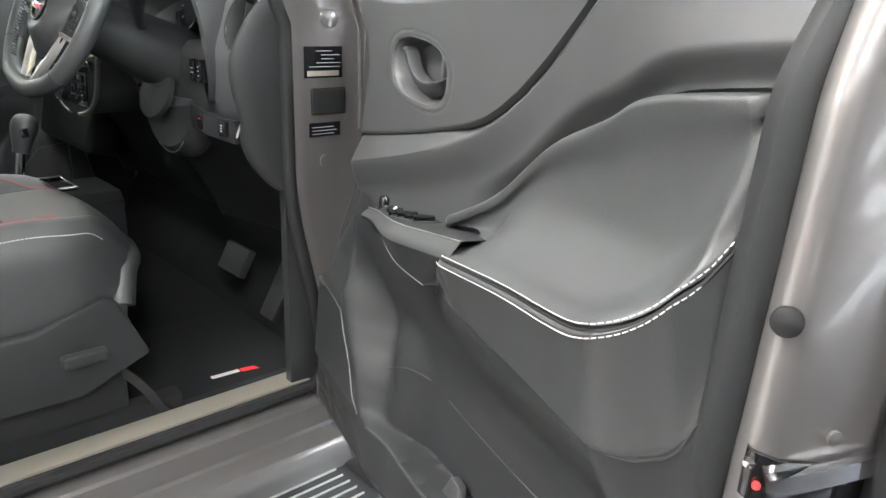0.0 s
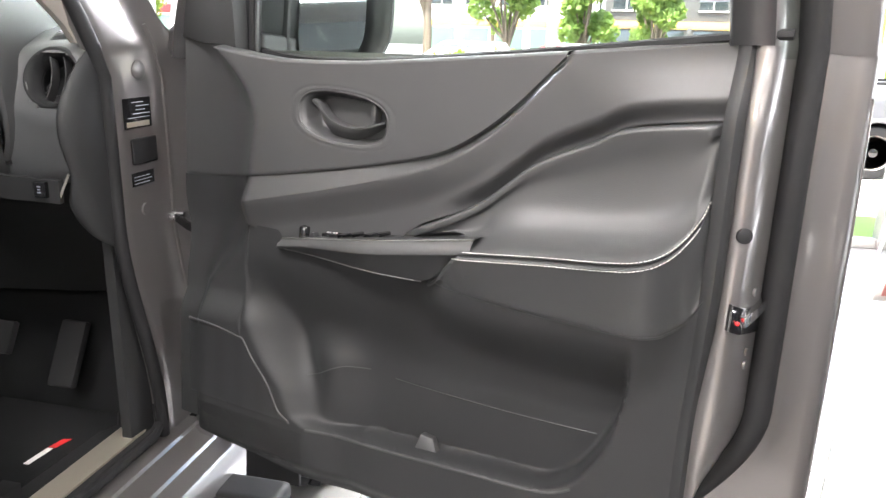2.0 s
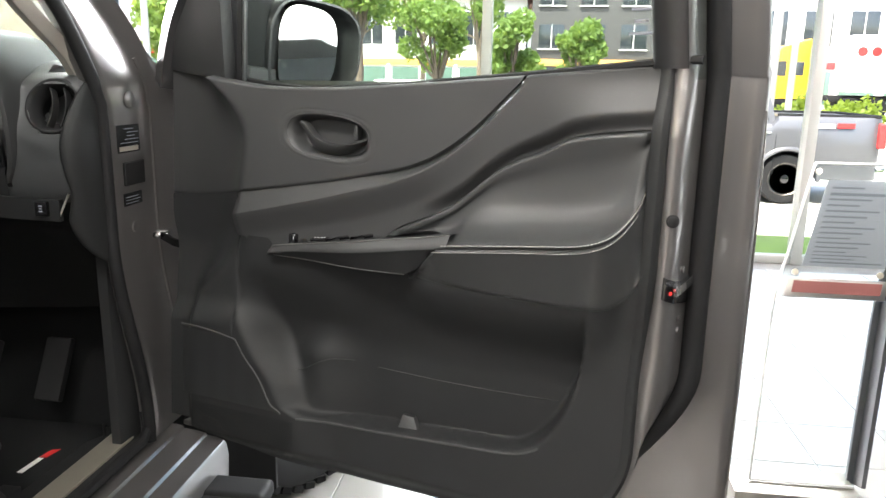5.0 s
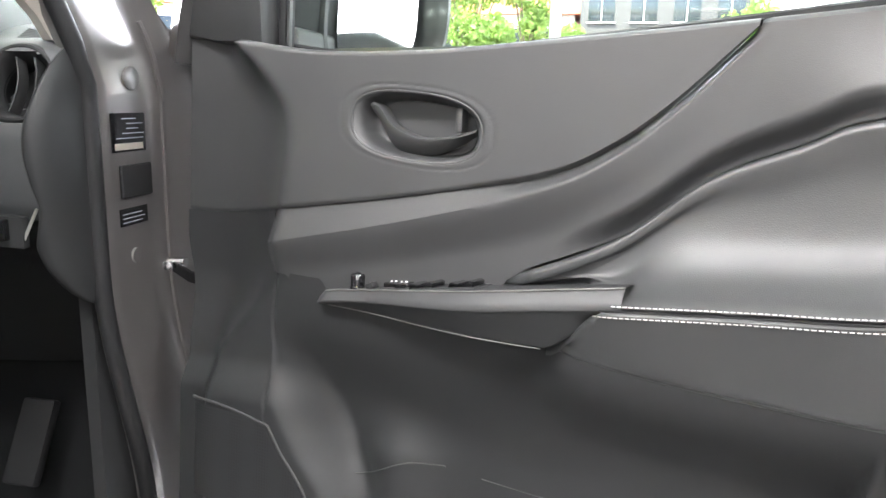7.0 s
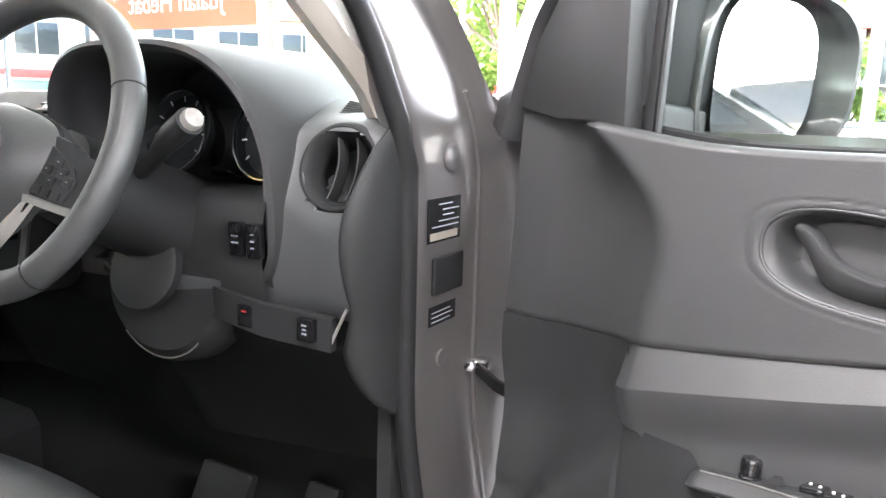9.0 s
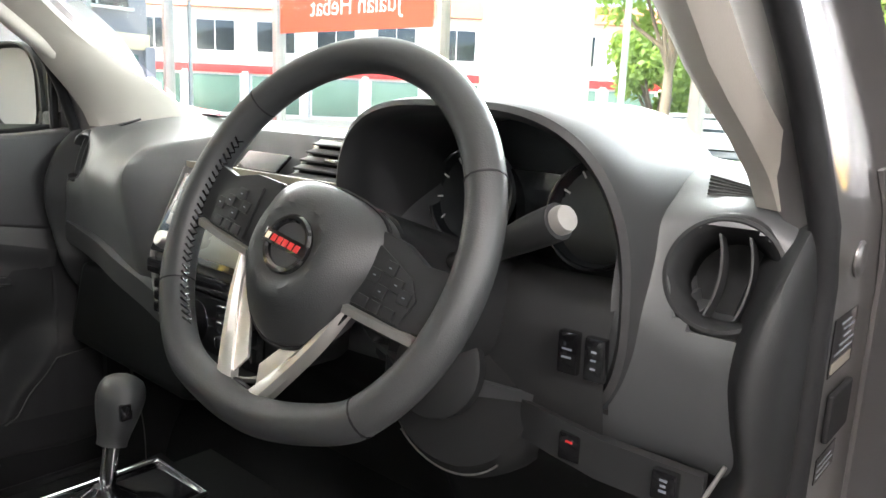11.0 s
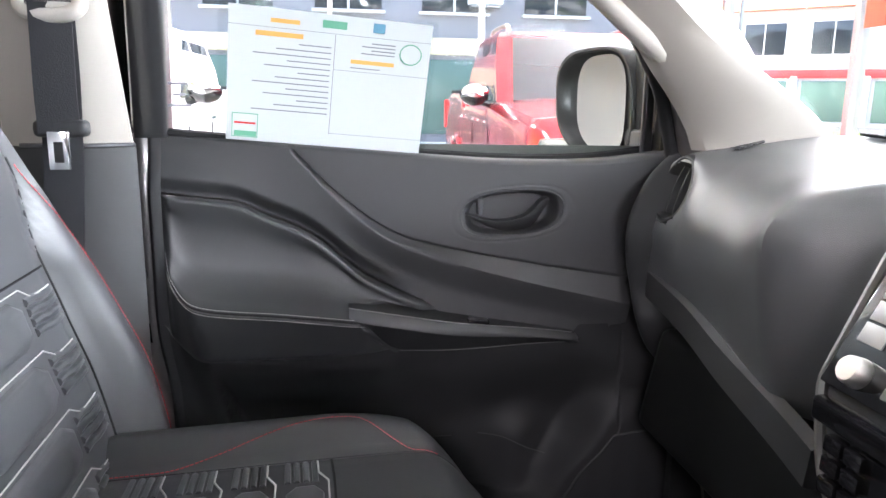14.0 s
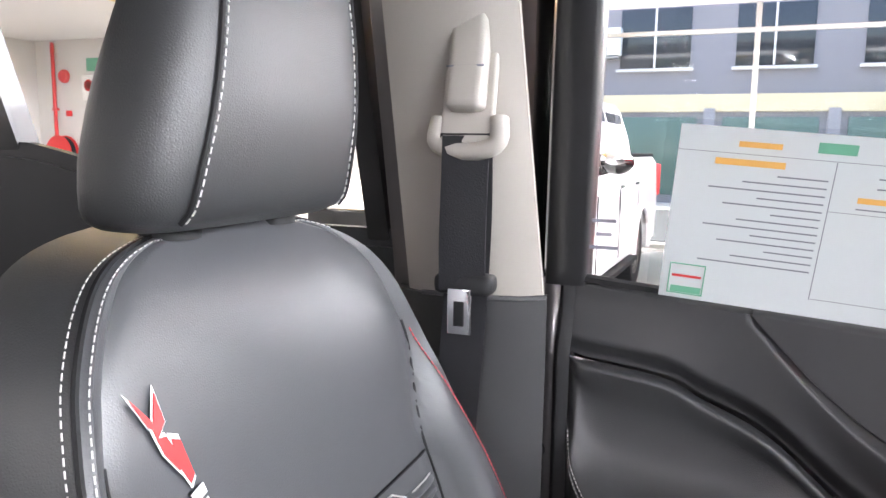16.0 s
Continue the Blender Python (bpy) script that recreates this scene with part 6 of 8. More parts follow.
def build_seat(kind_, x0, dy, label):
    seat = thing(kind_, (x0, -0.70 + dy, 0.42), label, "car seat", "front seats")

    def sp(name, vf, mat, parent=None, lab="", smooth=45):
        return part(name, ([(p[0] + x0, p[1] + dy, p[2]) for p in vf[0]], vf[1]), mat, parent or seat, lab, smooth)
    # back rest
    rows = []
    for z in span(0.66, 1.25, 44) + span(1.258, 1.316, 18):
        hw, yb = BACK_HW(z), BACK_Y(z) - 0.13 + 0.05 * sstep(1.15, 1.316, z)
        row = [back_pt(s, z) for s in span(-1, 1, 60)]
        yl = row[-1][1]
        ho = -row[0][0]
        row += [(hw * 1.01, yl - 0.02, z), (hw * 1.0, (yl + yb) / 2, z), (hw * 0.93, yb + 0.01, z), (hw * 0.5, yb, z), (-hw * 0.5, yb, z), (-ho * 0.93, yb + 0.01, z), (-ho * 1.0, (yl + yb) / 2, z), (-ho * 1.01, yl - 0.02, z)]
        rows.append(row)
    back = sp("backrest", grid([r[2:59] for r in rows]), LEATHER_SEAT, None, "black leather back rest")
    # Sides and rear take the darker leather in place of real shade.
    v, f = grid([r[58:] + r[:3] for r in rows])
    sp("back_cover", (v, f), LEATHER, None, "seat back cover, shade put into darker leather")
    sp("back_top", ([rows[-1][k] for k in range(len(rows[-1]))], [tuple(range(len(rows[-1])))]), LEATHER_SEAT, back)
    for s in (-1, 1):
        sp("piping", tube([back_pt(s * PANEL(z), z, 0.0005) for z in span(0.70, 1.20, 40)], 0.0016, 6), RUBBER, back)
        pth = [back_pt(s * (0.855 + 0.035 * sstep(1.195, 1.05, z) - 0.05 * sstep(0.86, 0.72, z)), z, 0.0012) for z in span(0.72, 1.195, 60)]
        if s * x0 > 0:
            sp("red_stitching", stitches(pth, 0.0062, 0.0045, 0.0008), THREAD_RED, back, "row of red stitching")
        if s * x0 < 0:
            def edge_line(e, dz, lift):
                return [back_pt(s * e, z - dz, lift) for z in span(0.70, 1.25, 70) + span(1.254, 1.312, 40)] + [back_pt(-s * e, z - dz, lift) for z in span(1.311, 1.300, 10)]
            for e, dz in ((0.912, 0.003), (0.948, 0.0)):
                sp("side_stitching", stitches(edge_line(e, dz, 0.0016), 0.0064, 0.0042, 0.00055), THREAD, back, "row of white stitching")
            sp("side_groove", tube(edge_line(0.930, 0.0015, 0.0), 0.0024, 6), RUBBER, back)
    sp("cross_seam", tube([back_pt(s, 1.064, 0.0008) for s in span(-0.69, 0.69, 30)], 0.0016, 6), RUBBER, back)
    # quilted middle: six-sided pads, ribs beside them, white outlines
    for k in range(5):
        zc = 1.020 - 0.076 * k
        hexo = [(-0.27, 0.028), (0.27, 0.028), (0.35, 0.015), (0.35, -0.015), (0.27, -0.028), (-0.27, -0.028), (-0.35, -0.015), (-0.35, 0.015)]
        rows_ = []
        for kk, lift in ((1.0, -0.001), (0.97, 0.004), (0.90, 0.007), (0.6, 0.008), (0.01, 0.008)):
            rows_.append([back_pt(a * kk, zc + b * kk, lift) for a, b in hexo])
        pad = sp("quilt_pad", grid(rows_, close_u=True), LEATHER_SEAT, back, "six-sided quilted pad", 60)
        pth = [(-0.67, 0.020), (-0.47, 0.020), (-0.38, 0.035), (0.38, 0.035), (0.47, 0.020), (0.67, 0.020)]
        line = []
        for (a, b), (c, d) in zip(pth, pth[1:]):
            line += [back_pt(a + (c - a) * t, zc + b + (d - b) * t, 0.002) for t in (0, 0.25, 0.5, 0.75)]
        sp("quilt_thread", tube(line, 0.0010, 6), THREAD, back, "white quilting thread")
        for s in (-1, 1):
            for q in range(4):
                zz = zc + 0.014 - 0.0125 * q
                sp("quilt_rib", tube([back_pt(s * (0.40 + 0.27 * t), zz + 0.003 * sstep(0.5, 0.3, t), -0.0005) for t in span(0, 1, 8)], 0.0055, 8), LEATHER_SEAT, back)
    # embroidered mark on the inboard shoulder
    sgn = 1 if x0 < 0 else -1

    def on_back(dx, z, lift):
        return back_pt(sgn * (dx - 0.002) / (BACK_HW(z)), z, lift)

    def ribbon(quads, lift, grow):
        out = []
        for q in quads:
            cx_, cz_ = sum(p[0] for p in q) / len(q), sum(p[1] for p in q) / len(q)
            out.append(prism([on_back(cx_ + (a - cx_) * grow, cz_ + (b - cz_) * grow, lift) for a, b in q], (0, 0.0008, 0)))
        return join(*out)
    reds = [[(0.170, 1.233), (0.160, 1.212), (0.153, 1.207), (0.157, 1.216)], [(0.1500, 1.232), (0.1470, 1.212), (0.156, 1.203), (0.158, 1.210)], [(0.157, 1.206), (0.149, 1.205), (0.139, 1.186), (0.143, 1.180), (0.153, 1.194)], [(0.146, 1.203), (0.139, 1.200), (0.132, 1.174), (0.136, 1.169), (0.144, 1.184)]]
    whites = [[(0.139, 1.164), (0.126, 1.168), (0.123, 1.160), (0.136, 1.156)], [(0.136, 1.154), (0.123, 1.158), (0.120, 1.149), (0.133, 1.145)], [(0.133, 1.143), (0.120, 1.147), (0.117, 1.138), (0.130, 1.134)], [(0.130, 1.132), (0.117, 1.136), (0.114, 1.126), (0.127, 1.122)]]
    sp("mark_border", ribbon(reds, 0.0030, 1.12), WHITE, back, "white embroidered border", 0)
    sp("red_mark", ribbon(reds, 0.0040, 0.90), RED, back, "red embroidered shapes", 0)
    sp("white_mark", ribbon(whites, 0.0034, 0.86), WHITE, back, "white embroidered bars", 0)
    # head rest on two posts
    HX = 0.027 if x0 < 0 else -0.010
    hr, head = [], HEAD
    for k, (z, hw, yf, yb) in enumerate(head):
        hr.append([(hw * math.copysign(abs(math.cos(t)) ** 0.55, math.cos(t)), (yf + yb) / 2 + (yf - yb) / 2 * math.copysign(abs(math.sin(t)) ** 0.6, math.sin(t)), z) for t in [2 * math.pi * j / 48 for j in range(48)]])
    hr = [[tuple(q) for q in r] for r in zip(*[smooth_path(c, 26) for c in zip(*hr)])]
    out = 1 if x0 < 0 else -1
    hr = [[(q[0] + HX - out * 0.10 * max(0.0, q[2] - 1.36), q[1], q[2]) for q in r] for r in hr]
    # Same leather as the back rest; shade under the roof is in the colour.
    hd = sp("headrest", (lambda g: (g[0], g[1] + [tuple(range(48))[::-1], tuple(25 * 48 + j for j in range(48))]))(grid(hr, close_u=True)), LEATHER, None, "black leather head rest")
    for s in (-1, 1):
        pth = [head_pt(s * (0.090 - 0.10 * (z - 1.33)), z, 0.0008) for z in span(1.326, 1.525, 30)]
        pth = [(q[0] + HX - out * 0.10 * max(0.0, q[2] - 1.36), q[1], q[2]) for q in pth]
        sp("headrest_stitching", stitches(pth, 0.0066, 0.0043, 0.0006), THREAD, hd, "row of white stitching")
        sp("headrest_seam", tube([(p[0] + s * 0.004, p[1] - 0.0008, p[2]) for p in pth], 0.0018, 6), RUBBER, hd)
        sp("headrest_post", tube([(s * 0.06, -1.098, 1.28), (s * 0.06, -1.098, 1.33)], 0.007, 10), CHROME, hd)
        sp("post_collar", revolve((s * 0.06, -1.098, 1.308), (0, 0, 1), [(0.022, 0), (0.022, 0.010), (0.012, 0.016), (0.0, 0.016)], 16), PLASTIC_LOW, hd)
    # cushion
    rows = []
    for v_ in span(0, 0.8, 24) + span(0.815, 1.0, 14):
        row = [cush_pt(s, v_) for s in span(-1, 1, 50)]
        hw = row[-1][0]
        e = row[-1][2]
        row += [(hw * 1.01, row[-1][1], e - 0.03), (hw * 0.98, row[-1][1], 0.62), (-hw * 0.98, row[0][1], 0.62), (-hw * 1.01, row[0][1], e - 0.03)]
        rows.append(row)
    v, f = grid(rows, close_u=True)
    n, m = len(rows), len(rows[0])
    f = f + [tuple(range(m))[::-1], tuple((n - 1) * m + j for j in range(m))]
    # Cushion in the darker leather, so its shade comes from colour.
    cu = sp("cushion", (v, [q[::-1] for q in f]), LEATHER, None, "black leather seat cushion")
    sp("front_roll", tube([(s * 0.215, cush_pt(s, 1.0)[1] - 0.008, cush_pt(s, 1.0)[2] - 0.022) for s in span(-1, 1, 20)], 0.024, 12), LEATHER, cu)
    for s in (-1, 1):
        pth = [cush_pt(s * (0.56 + 0.22 * sstep(0.15, 0.7, t) - 0.22 * sstep(0.75, 0.93, t)), 0.03 + 0.86 * t, 0.0012) for t in span(0, 1, 60)]
        sp("red_stitching", stitches(pth, 0.0062, 0.0045, 0.0008), THREAD_RED, cu, "row of red stitching")
        sp("edge_stitching", stitches([cush_pt(s * 0.93, t, 0.0015) for t in span(0.05, 0.92, 50)], 0.0062, 0.0045, 0.0008), THREAD, cu)
        sp("piping", tube([cush_pt(s * 0.545, t, 0.0005) for t in span(0.02, 0.95, 30)], 0.0016, 6), RUBBER, cu)
    sp("cross_seam", tube([cush_pt(s, 0.60, 0.0005) for s in span(-0.54, 0.54, 20)], 0.0018, 6), RUBBER, cu)
    for k in range(4):
        vv = 0.53 - 0.125 * k
        hexo = [(-0.20, 0.045), (0.20, 0.045), (0.27, 0.022), (0.27, -0.022), (0.20, -0.045), (-0.20, -0.045), (-0.27, -0.022), (-0.27, 0.022)]
        sp("quilt_pad", (lambda g: (g[0], [q[::-1] for q in g[1]]))(grid([[cush_pt(a * kk, vv + b * kk, lift) for a, b in hexo] for kk, lift in ((1.0, -0.001), (0.96, 0.004), (0.88, 0.006), (0.01, 0.006))], close_u=True)), LEATHER_SEAT, cu, "six-sided quilted pad", 60)
        pth = [(-0.52, 0.034), (-0.40, 0.034), (-0.31, 0.056), (0.31, 0.056), (0.40, 0.034), (0.52, 0.034)]
        line = []
        for (a, b), (c, d) in zip(pth, pth[1:]):
            line += [cush_pt(a + (c - a) * t, vv + b + (d - b) * t, 0.002) for t in (0, 0.25, 0.5, 0.75)]
        sp("quilt_thread", tube(line, 0.0013, 6), THREAD, cu)
        for s in (-1, 1):
            for q in range(4):
                sp("quilt_rib", tube([cush_pt(s * (0.32 + 0.20 * t), vv + 0.025 - 0.022 * q, -0.001) for t in span(0, 1, 5)], 0.0045, 8), LEATHER_SEAT, cu)
    # base and rails
    for s in (-1, 1):
        o = [(s * 0.272, -0.97, 0.56), (s * 0.272, -0.97, 0.66), (s * 0.264, -0.66, 0.672), (s * 0.254, -0.55, 0.702), (s * 0.248, -0.528, 0.690), (s * 0.244, -0.478, 0.578), (s * 0.256, -0.60, 0.535), (s * 0.27, -0.80, 0.545)]
        sp("side_cover", prism(o if s > 0 else o[::-1], (-s * 0.03, 0, 0), 0.008), PLASTIC_LOW, None, "black plastic seat side cover")
        sp("rail", sweep([(s * 0.20, -1.0, 0.445), (s * 0.20, -0.42, 0.445)], [(-0.02, -0.018), (0.02, -0.018), (0.02, 0.018), (-0.02, 0.018)]), PLASTIC_LOW, None, "dark metal seat rail")
        sp("rail_leg", sweep(smooth_path([(s * 0.20, -0.53, 0.55), (s * 0.215, -0.49, 0.50), (s * 0.225, -0.455, 0.435)], 8), [(-0.008, -0.004), (0.008, -0.004), (0.008, 0.004), (-0.008, 0.004)]), PLASTIC_LOW, None)
    sp("seat_frame", box((0, -0.74, 0.54), (0.42, 0.46, 0.17), 0.02), PLASTIC_LOW, None)
    sp("lever", box((0.285 if x0 > 0 else -0.285, -0.60, 0.62), (0.02, 0.07, 0.022), 0.006, None, 3), PLASTIC_LOW, None, "seat height lever")
    return seat


passenger_seat = build_seat("passenger_seat", -0.392, 0.0, "black leather passenger seat with white and red stitching")
driver_seat = build_seat("driver_seat", 0.375, 0.13, "black leather driver seat with white stitching by wheel")

# ---- passenger seat belt ----
belt = thing("seat_belt", (-0.70, -1.0, 1.20), "black seat belt hanging on beige pillar trim", "seat belt")


def strap(path, wx, half):
    rows = []
    for p in path:
        p = Vector(p)
        rows.append([tuple(p - Vector(wx) * half), tuple(p - Vector(wx) * half * 0.3 + Vector((0.001, 0, 0))), tuple(p + Vector(wx) * half * 0.3 + Vector((0.001, 0, 0))), tuple(p + Vector(wx) * half)])
    return shell(rows, (-0.002, 0, 0))


wx = Vector((0.25, -0.97, 0)).normalized()
up_ = smooth_path([(-0.632, -0.985, 1.386), (-0.630, -0.985, 1.34), (-0.626, -0.985, 1.28), (-0.628, -0.985, 1.226)], 14)
dn_ = smooth_path([(-0.650, -0.987, 1.386), (-0.660, -0.990, 1.28), (-0.672, -1.000, 1.15), (-0.690, -1.02, 0.95), (-0.70, -1.03, 0.75)], 24)
part("webbing", strap(up_, wx, 0.024), BELT, belt, "black woven webbing")
part("webbing", strap(dn_, wx, 0.024), BELT, belt, "black woven webbing")
slider = part("height_slider", box((-0.641, -0.985, 1.462), (0.026, 0.040, 0.105), 0.009, Euler((0, -0.20, 0)).to_matrix(), 3), BEIGE, belt, "beige height adjuster")
part("slider_track", box((-0.650, -0.985, 1.455), (0.010, 0.056, 0.16), 0.004, Euler((0, -0.20, 0)).to_matrix(), 3), BEIGE, belt)
part("slider_gap", box((-0.6275, -0.985, 1.455), (0.002, 0.040, 0.002), 0, None), INK, slider)
part("guide_ring", tube(smooth_path([(-0.640, -0.952, 1.404), (-0.632, -0.952, 1.378), (-0.634, -0.985, 1.370), (-0.638, -1.018, 1.378), (-0.645, -1.018, 1.404)], 20), 0.010, 10), BEIGE, belt, "beige belt guide")
part("guide_bar", box((-0.636, -0.985, 1.386), (0.010, 0.056, 0.006), 0.002), RUBBER, belt)
part("belt_stop", box((-0.640, -0.985, 1.232), (0.030, 0.064, 0.022), 0.009, None, 3), PLASTIC_LOW, belt, "black belt stopper")
tg = part("tongue", box((-0.622, -0.985, 1.205), (0.0035, 0.026, 0.048), 0.001), CHROME, belt, "bright metal belt tongue")
part("tongue_slot", box((-0.6195, -0.985, 1.203), (0.002, 0.011, 0.026), 0.0004), RUBBER, tg)

# ---- showroom ----
TILE = material("pale_floor_tile", (0.31, 0.298, 0.288), 0.20, vary=0.05, scale=2, wear=0.05, coat=0.2)
GROUT = material("grey_grout", (0.17, 0.16, 0.155), 0.85, vary=0.1)
WALL = material("white_wall_paint", (0.60, 0.59, 0.58), 0.7, vary=0.03)
CEIL = material("white_ceiling", (0.82, 0.81, 0.79), 0.8, vary=0.02)
YELLOW = material("yellow_ceiling_band", (0.80, 0.52, 0.10), 0.6, vary=0.04)
ALU = material("grey_window_mullion", (0.42, 0.41, 0.39), 0.4, metal=0.5, vary=0.05)
COLUMN = material("beige_column", (0.68, 0.60, 0.50), 0.6, vary=0.04)

XL, XR, YF, YB, H = -10.6, 8.0, 3.90, -13.5, 3.3
floor_ob = solo("floor", box(((XL + XR) / 2, (YF + YB) / 2, -0.304), (XR - XL, YF - YB, 0.60)), GROUT, (0, 0, 0), "pale square-tiled showroom floor", "floor", kind="structure", smooth=0)
solo("ceiling", box(((XL + XR) / 2, (YF + YB) / 2, H + 0.05), (XR - XL, YF - YB, 0.10)), CEIL, (0, 0, H), "white showroom ceiling", "ceiling", kind="structure", smooth=0)
solo("ceiling_band", box((-5.0, -4.75, H - 0.45), (9.0, 0.7, 0.90), 0.06), YELLOW, (-5.0, -4.75, H - 0.45), "yellow dropped ceiling band", "ceiling band", kind="structure")
solo("wall_rear", box(((XL + XR) / 2, YB - 0.1, H / 2), (XR - XL, 0.2, H)), WALL, (0, YB, 0), "white rear showroom wall", "wall", kind="structure", smooth=0)
solo("wall_right", box((XR + 0.1, (YB - 4.0) / 2, H / 2), (0.2, -4.0 - YB, H)), WALL, (XR, 0, 0), "white side showroom wall", "wall", kind="structure", smooth=0)
solo("wall_left_rear", box((XL - 0.1, -9.25, H / 2), (0.2, 8.5, H)), WALL, (XL, -9.25, 0), "white wall with fire hose", "wall", kind="structure", smooth=0)


def glazing(name, a, b, n, transoms, z1):
    """A glass wall of n bays from a to b with mullions and transoms."""
    w = thing(name, ((a[0] + b[0]) / 2, (a[1] + b[1]) / 2, 0), "full-height glass shopfront with grey mullions", "window wall", kind="structure")
    va, vb = Vector((*a, 0)), Vector((*b, 0))
    d = (vb - va).normalized()
    nrm = Vector((-d.y, d.x, 0))
    rot = Matrix(((d.x, nrm.x, 0), (d.y, nrm.y, 0), (0, 0, 1)))
    for k in range(n + 1):
        p = va.lerp(vb, k / n)
        part("mullion", box((p.x, p.y, z1 / 2), (0.07, 0.12, z1), 0.008, rot), ALU, w)
    for z in transoms:
        c = va.lerp(vb, 0.5)
        part("transom", box((c.x, c.y, z), ((vb - va).length, 0.07, 0.06), 0.006, rot), ALU, w)
    for k in range(n):
        p, q = va.lerp(vb, k / n), va.lerp(vb, (k + 1) / n)
        c = p.lerp(q, 0.5)
        part("glass_pane", box((c.x, c.y, z1 / 2), ((q - p).length - 0.07, 0.008, z1 - 0.06), 0, rot), GLASS_WALL, w, "", 0)
    return w


# Unseen wall put where the driver's mirror looks, to whiten its reflection.
solo("unseen_wall_front_right", box(((5.56 + XR) / 2, YF, H / 2), (XR - 5.56, 0.14, H)), WALL, (5.56, YF, 0), "unseen white front wall, placed for the mirror", "wall", kind="structure", smooth=0)
glazing("window_front", (-9.91, YF), (-9.91 + 2.205 * 7, YF), 7, (0.03, 3.0), H)
glazing("window_right", (XR, -4.0), (XR, 3.85), 6, (0.03, 0.9, 1.8, 2.7), H)
glazing("window_left", (XL, -4.95), (XL, 3.85), 4, (0.03, 2.95), H)
solo("column", box((-2.70, 4.40, H / 2 - 0.3), (0.70, 0.6, H + 0.6), 0.02), COLUMN, (-2.70, 4.40, 0), "beige square column outside the glass", "column", kind="structure")

for x in (-7.2, -4.8, -2.4, 0.0, 2.4, 4.8):
    for y in (-10.0, -7.0, -3.5, -1.2, 1.1, 3.2):
        lamp = thing("downlight", (x, y, H - 0.02), "round recessed ceiling downlight", "ceiling light", "downlights")
        part("trim_ring", revolve((x, y, H - 0.012), (0, 0, -1), [(0.075, -0.01), (0.10, -0.01), (0.10, 0.006), (0.08, 0.010), (0.075, 0.002)], 24), WHITE, lamp)
        part("diffuser", revolve((x, y, H - 0.008), (0, 0, -1), [(0.076, 0), (0.076, 0.002), (0, 0.0022)], 24), LAMP, lamp, "glowing diffuser", 0)

# tiles: bevelled slabs, the nearest as pieces of the floor, the rest joined
def tile_mesh(w):
    h = w / 2 - 0.0018
    return [(-h, -h, -0.004), (h, -h, -0.004), (h, h, -0.004), (-h, h, -0.004), (-h, -h, -0.0008), (h, -h, -0.0008), (h, h, -0.0008), (-h, h, -0.0008), (-h + 0.002, -h + 0.002, 0), (h - 0.002, -h + 0.002, 0), (h - 0.002, h - 0.002, 0), (-h + 0.002, h - 0.002, 0)], [(8, 9, 10, 11), (4, 5, 9, 8), (5, 6, 10, 9), (6, 7, 11, 10), (7, 4, 8, 11), (0, 1, 5, 4), (1, 2, 6, 5), (2, 3, 7, 6), (3, 0, 4, 7)]


TP, TX, TY = 0.302, 2.46, 1.54
_tm = bpy.data.meshes.new("tile")
_tm.from_pydata(tile_mesh(TP)[0], [], tile_mesh(TP)[1])
_tm.materials.append(TILE)
rest_v, rest_f = [], []
for i in range(-43, 18):
    for j in range(-49, 8):
        x, y = TX + (i + 0.5) * TP, TY + (j + 0.5) * TP
        if not (XL + 0.15 < x < XR - 0.15 and YB + 0.15 < y < YF - 0.1):
            continue
        if 0.9 < x < 5.6 and -0.9 < y < YF:
            if (x < 5.2 and y > -0.3):
                t_ = new("tile", _tm)
                t_.parent = floor_ob
                t_.location = (x, y, 0)
                continue
        v, f = tile_mesh(TP)
        k = len(rest_v)
        rest_v += [(p[0] + x, p[1] + y, p[2]) for p in v]
        rest_f += [tuple(q + k for q in g) for g in f]
tagged(part("tiles", (rest_v, rest_f), TILE, floor_ob, "", 0), kind="stuff")

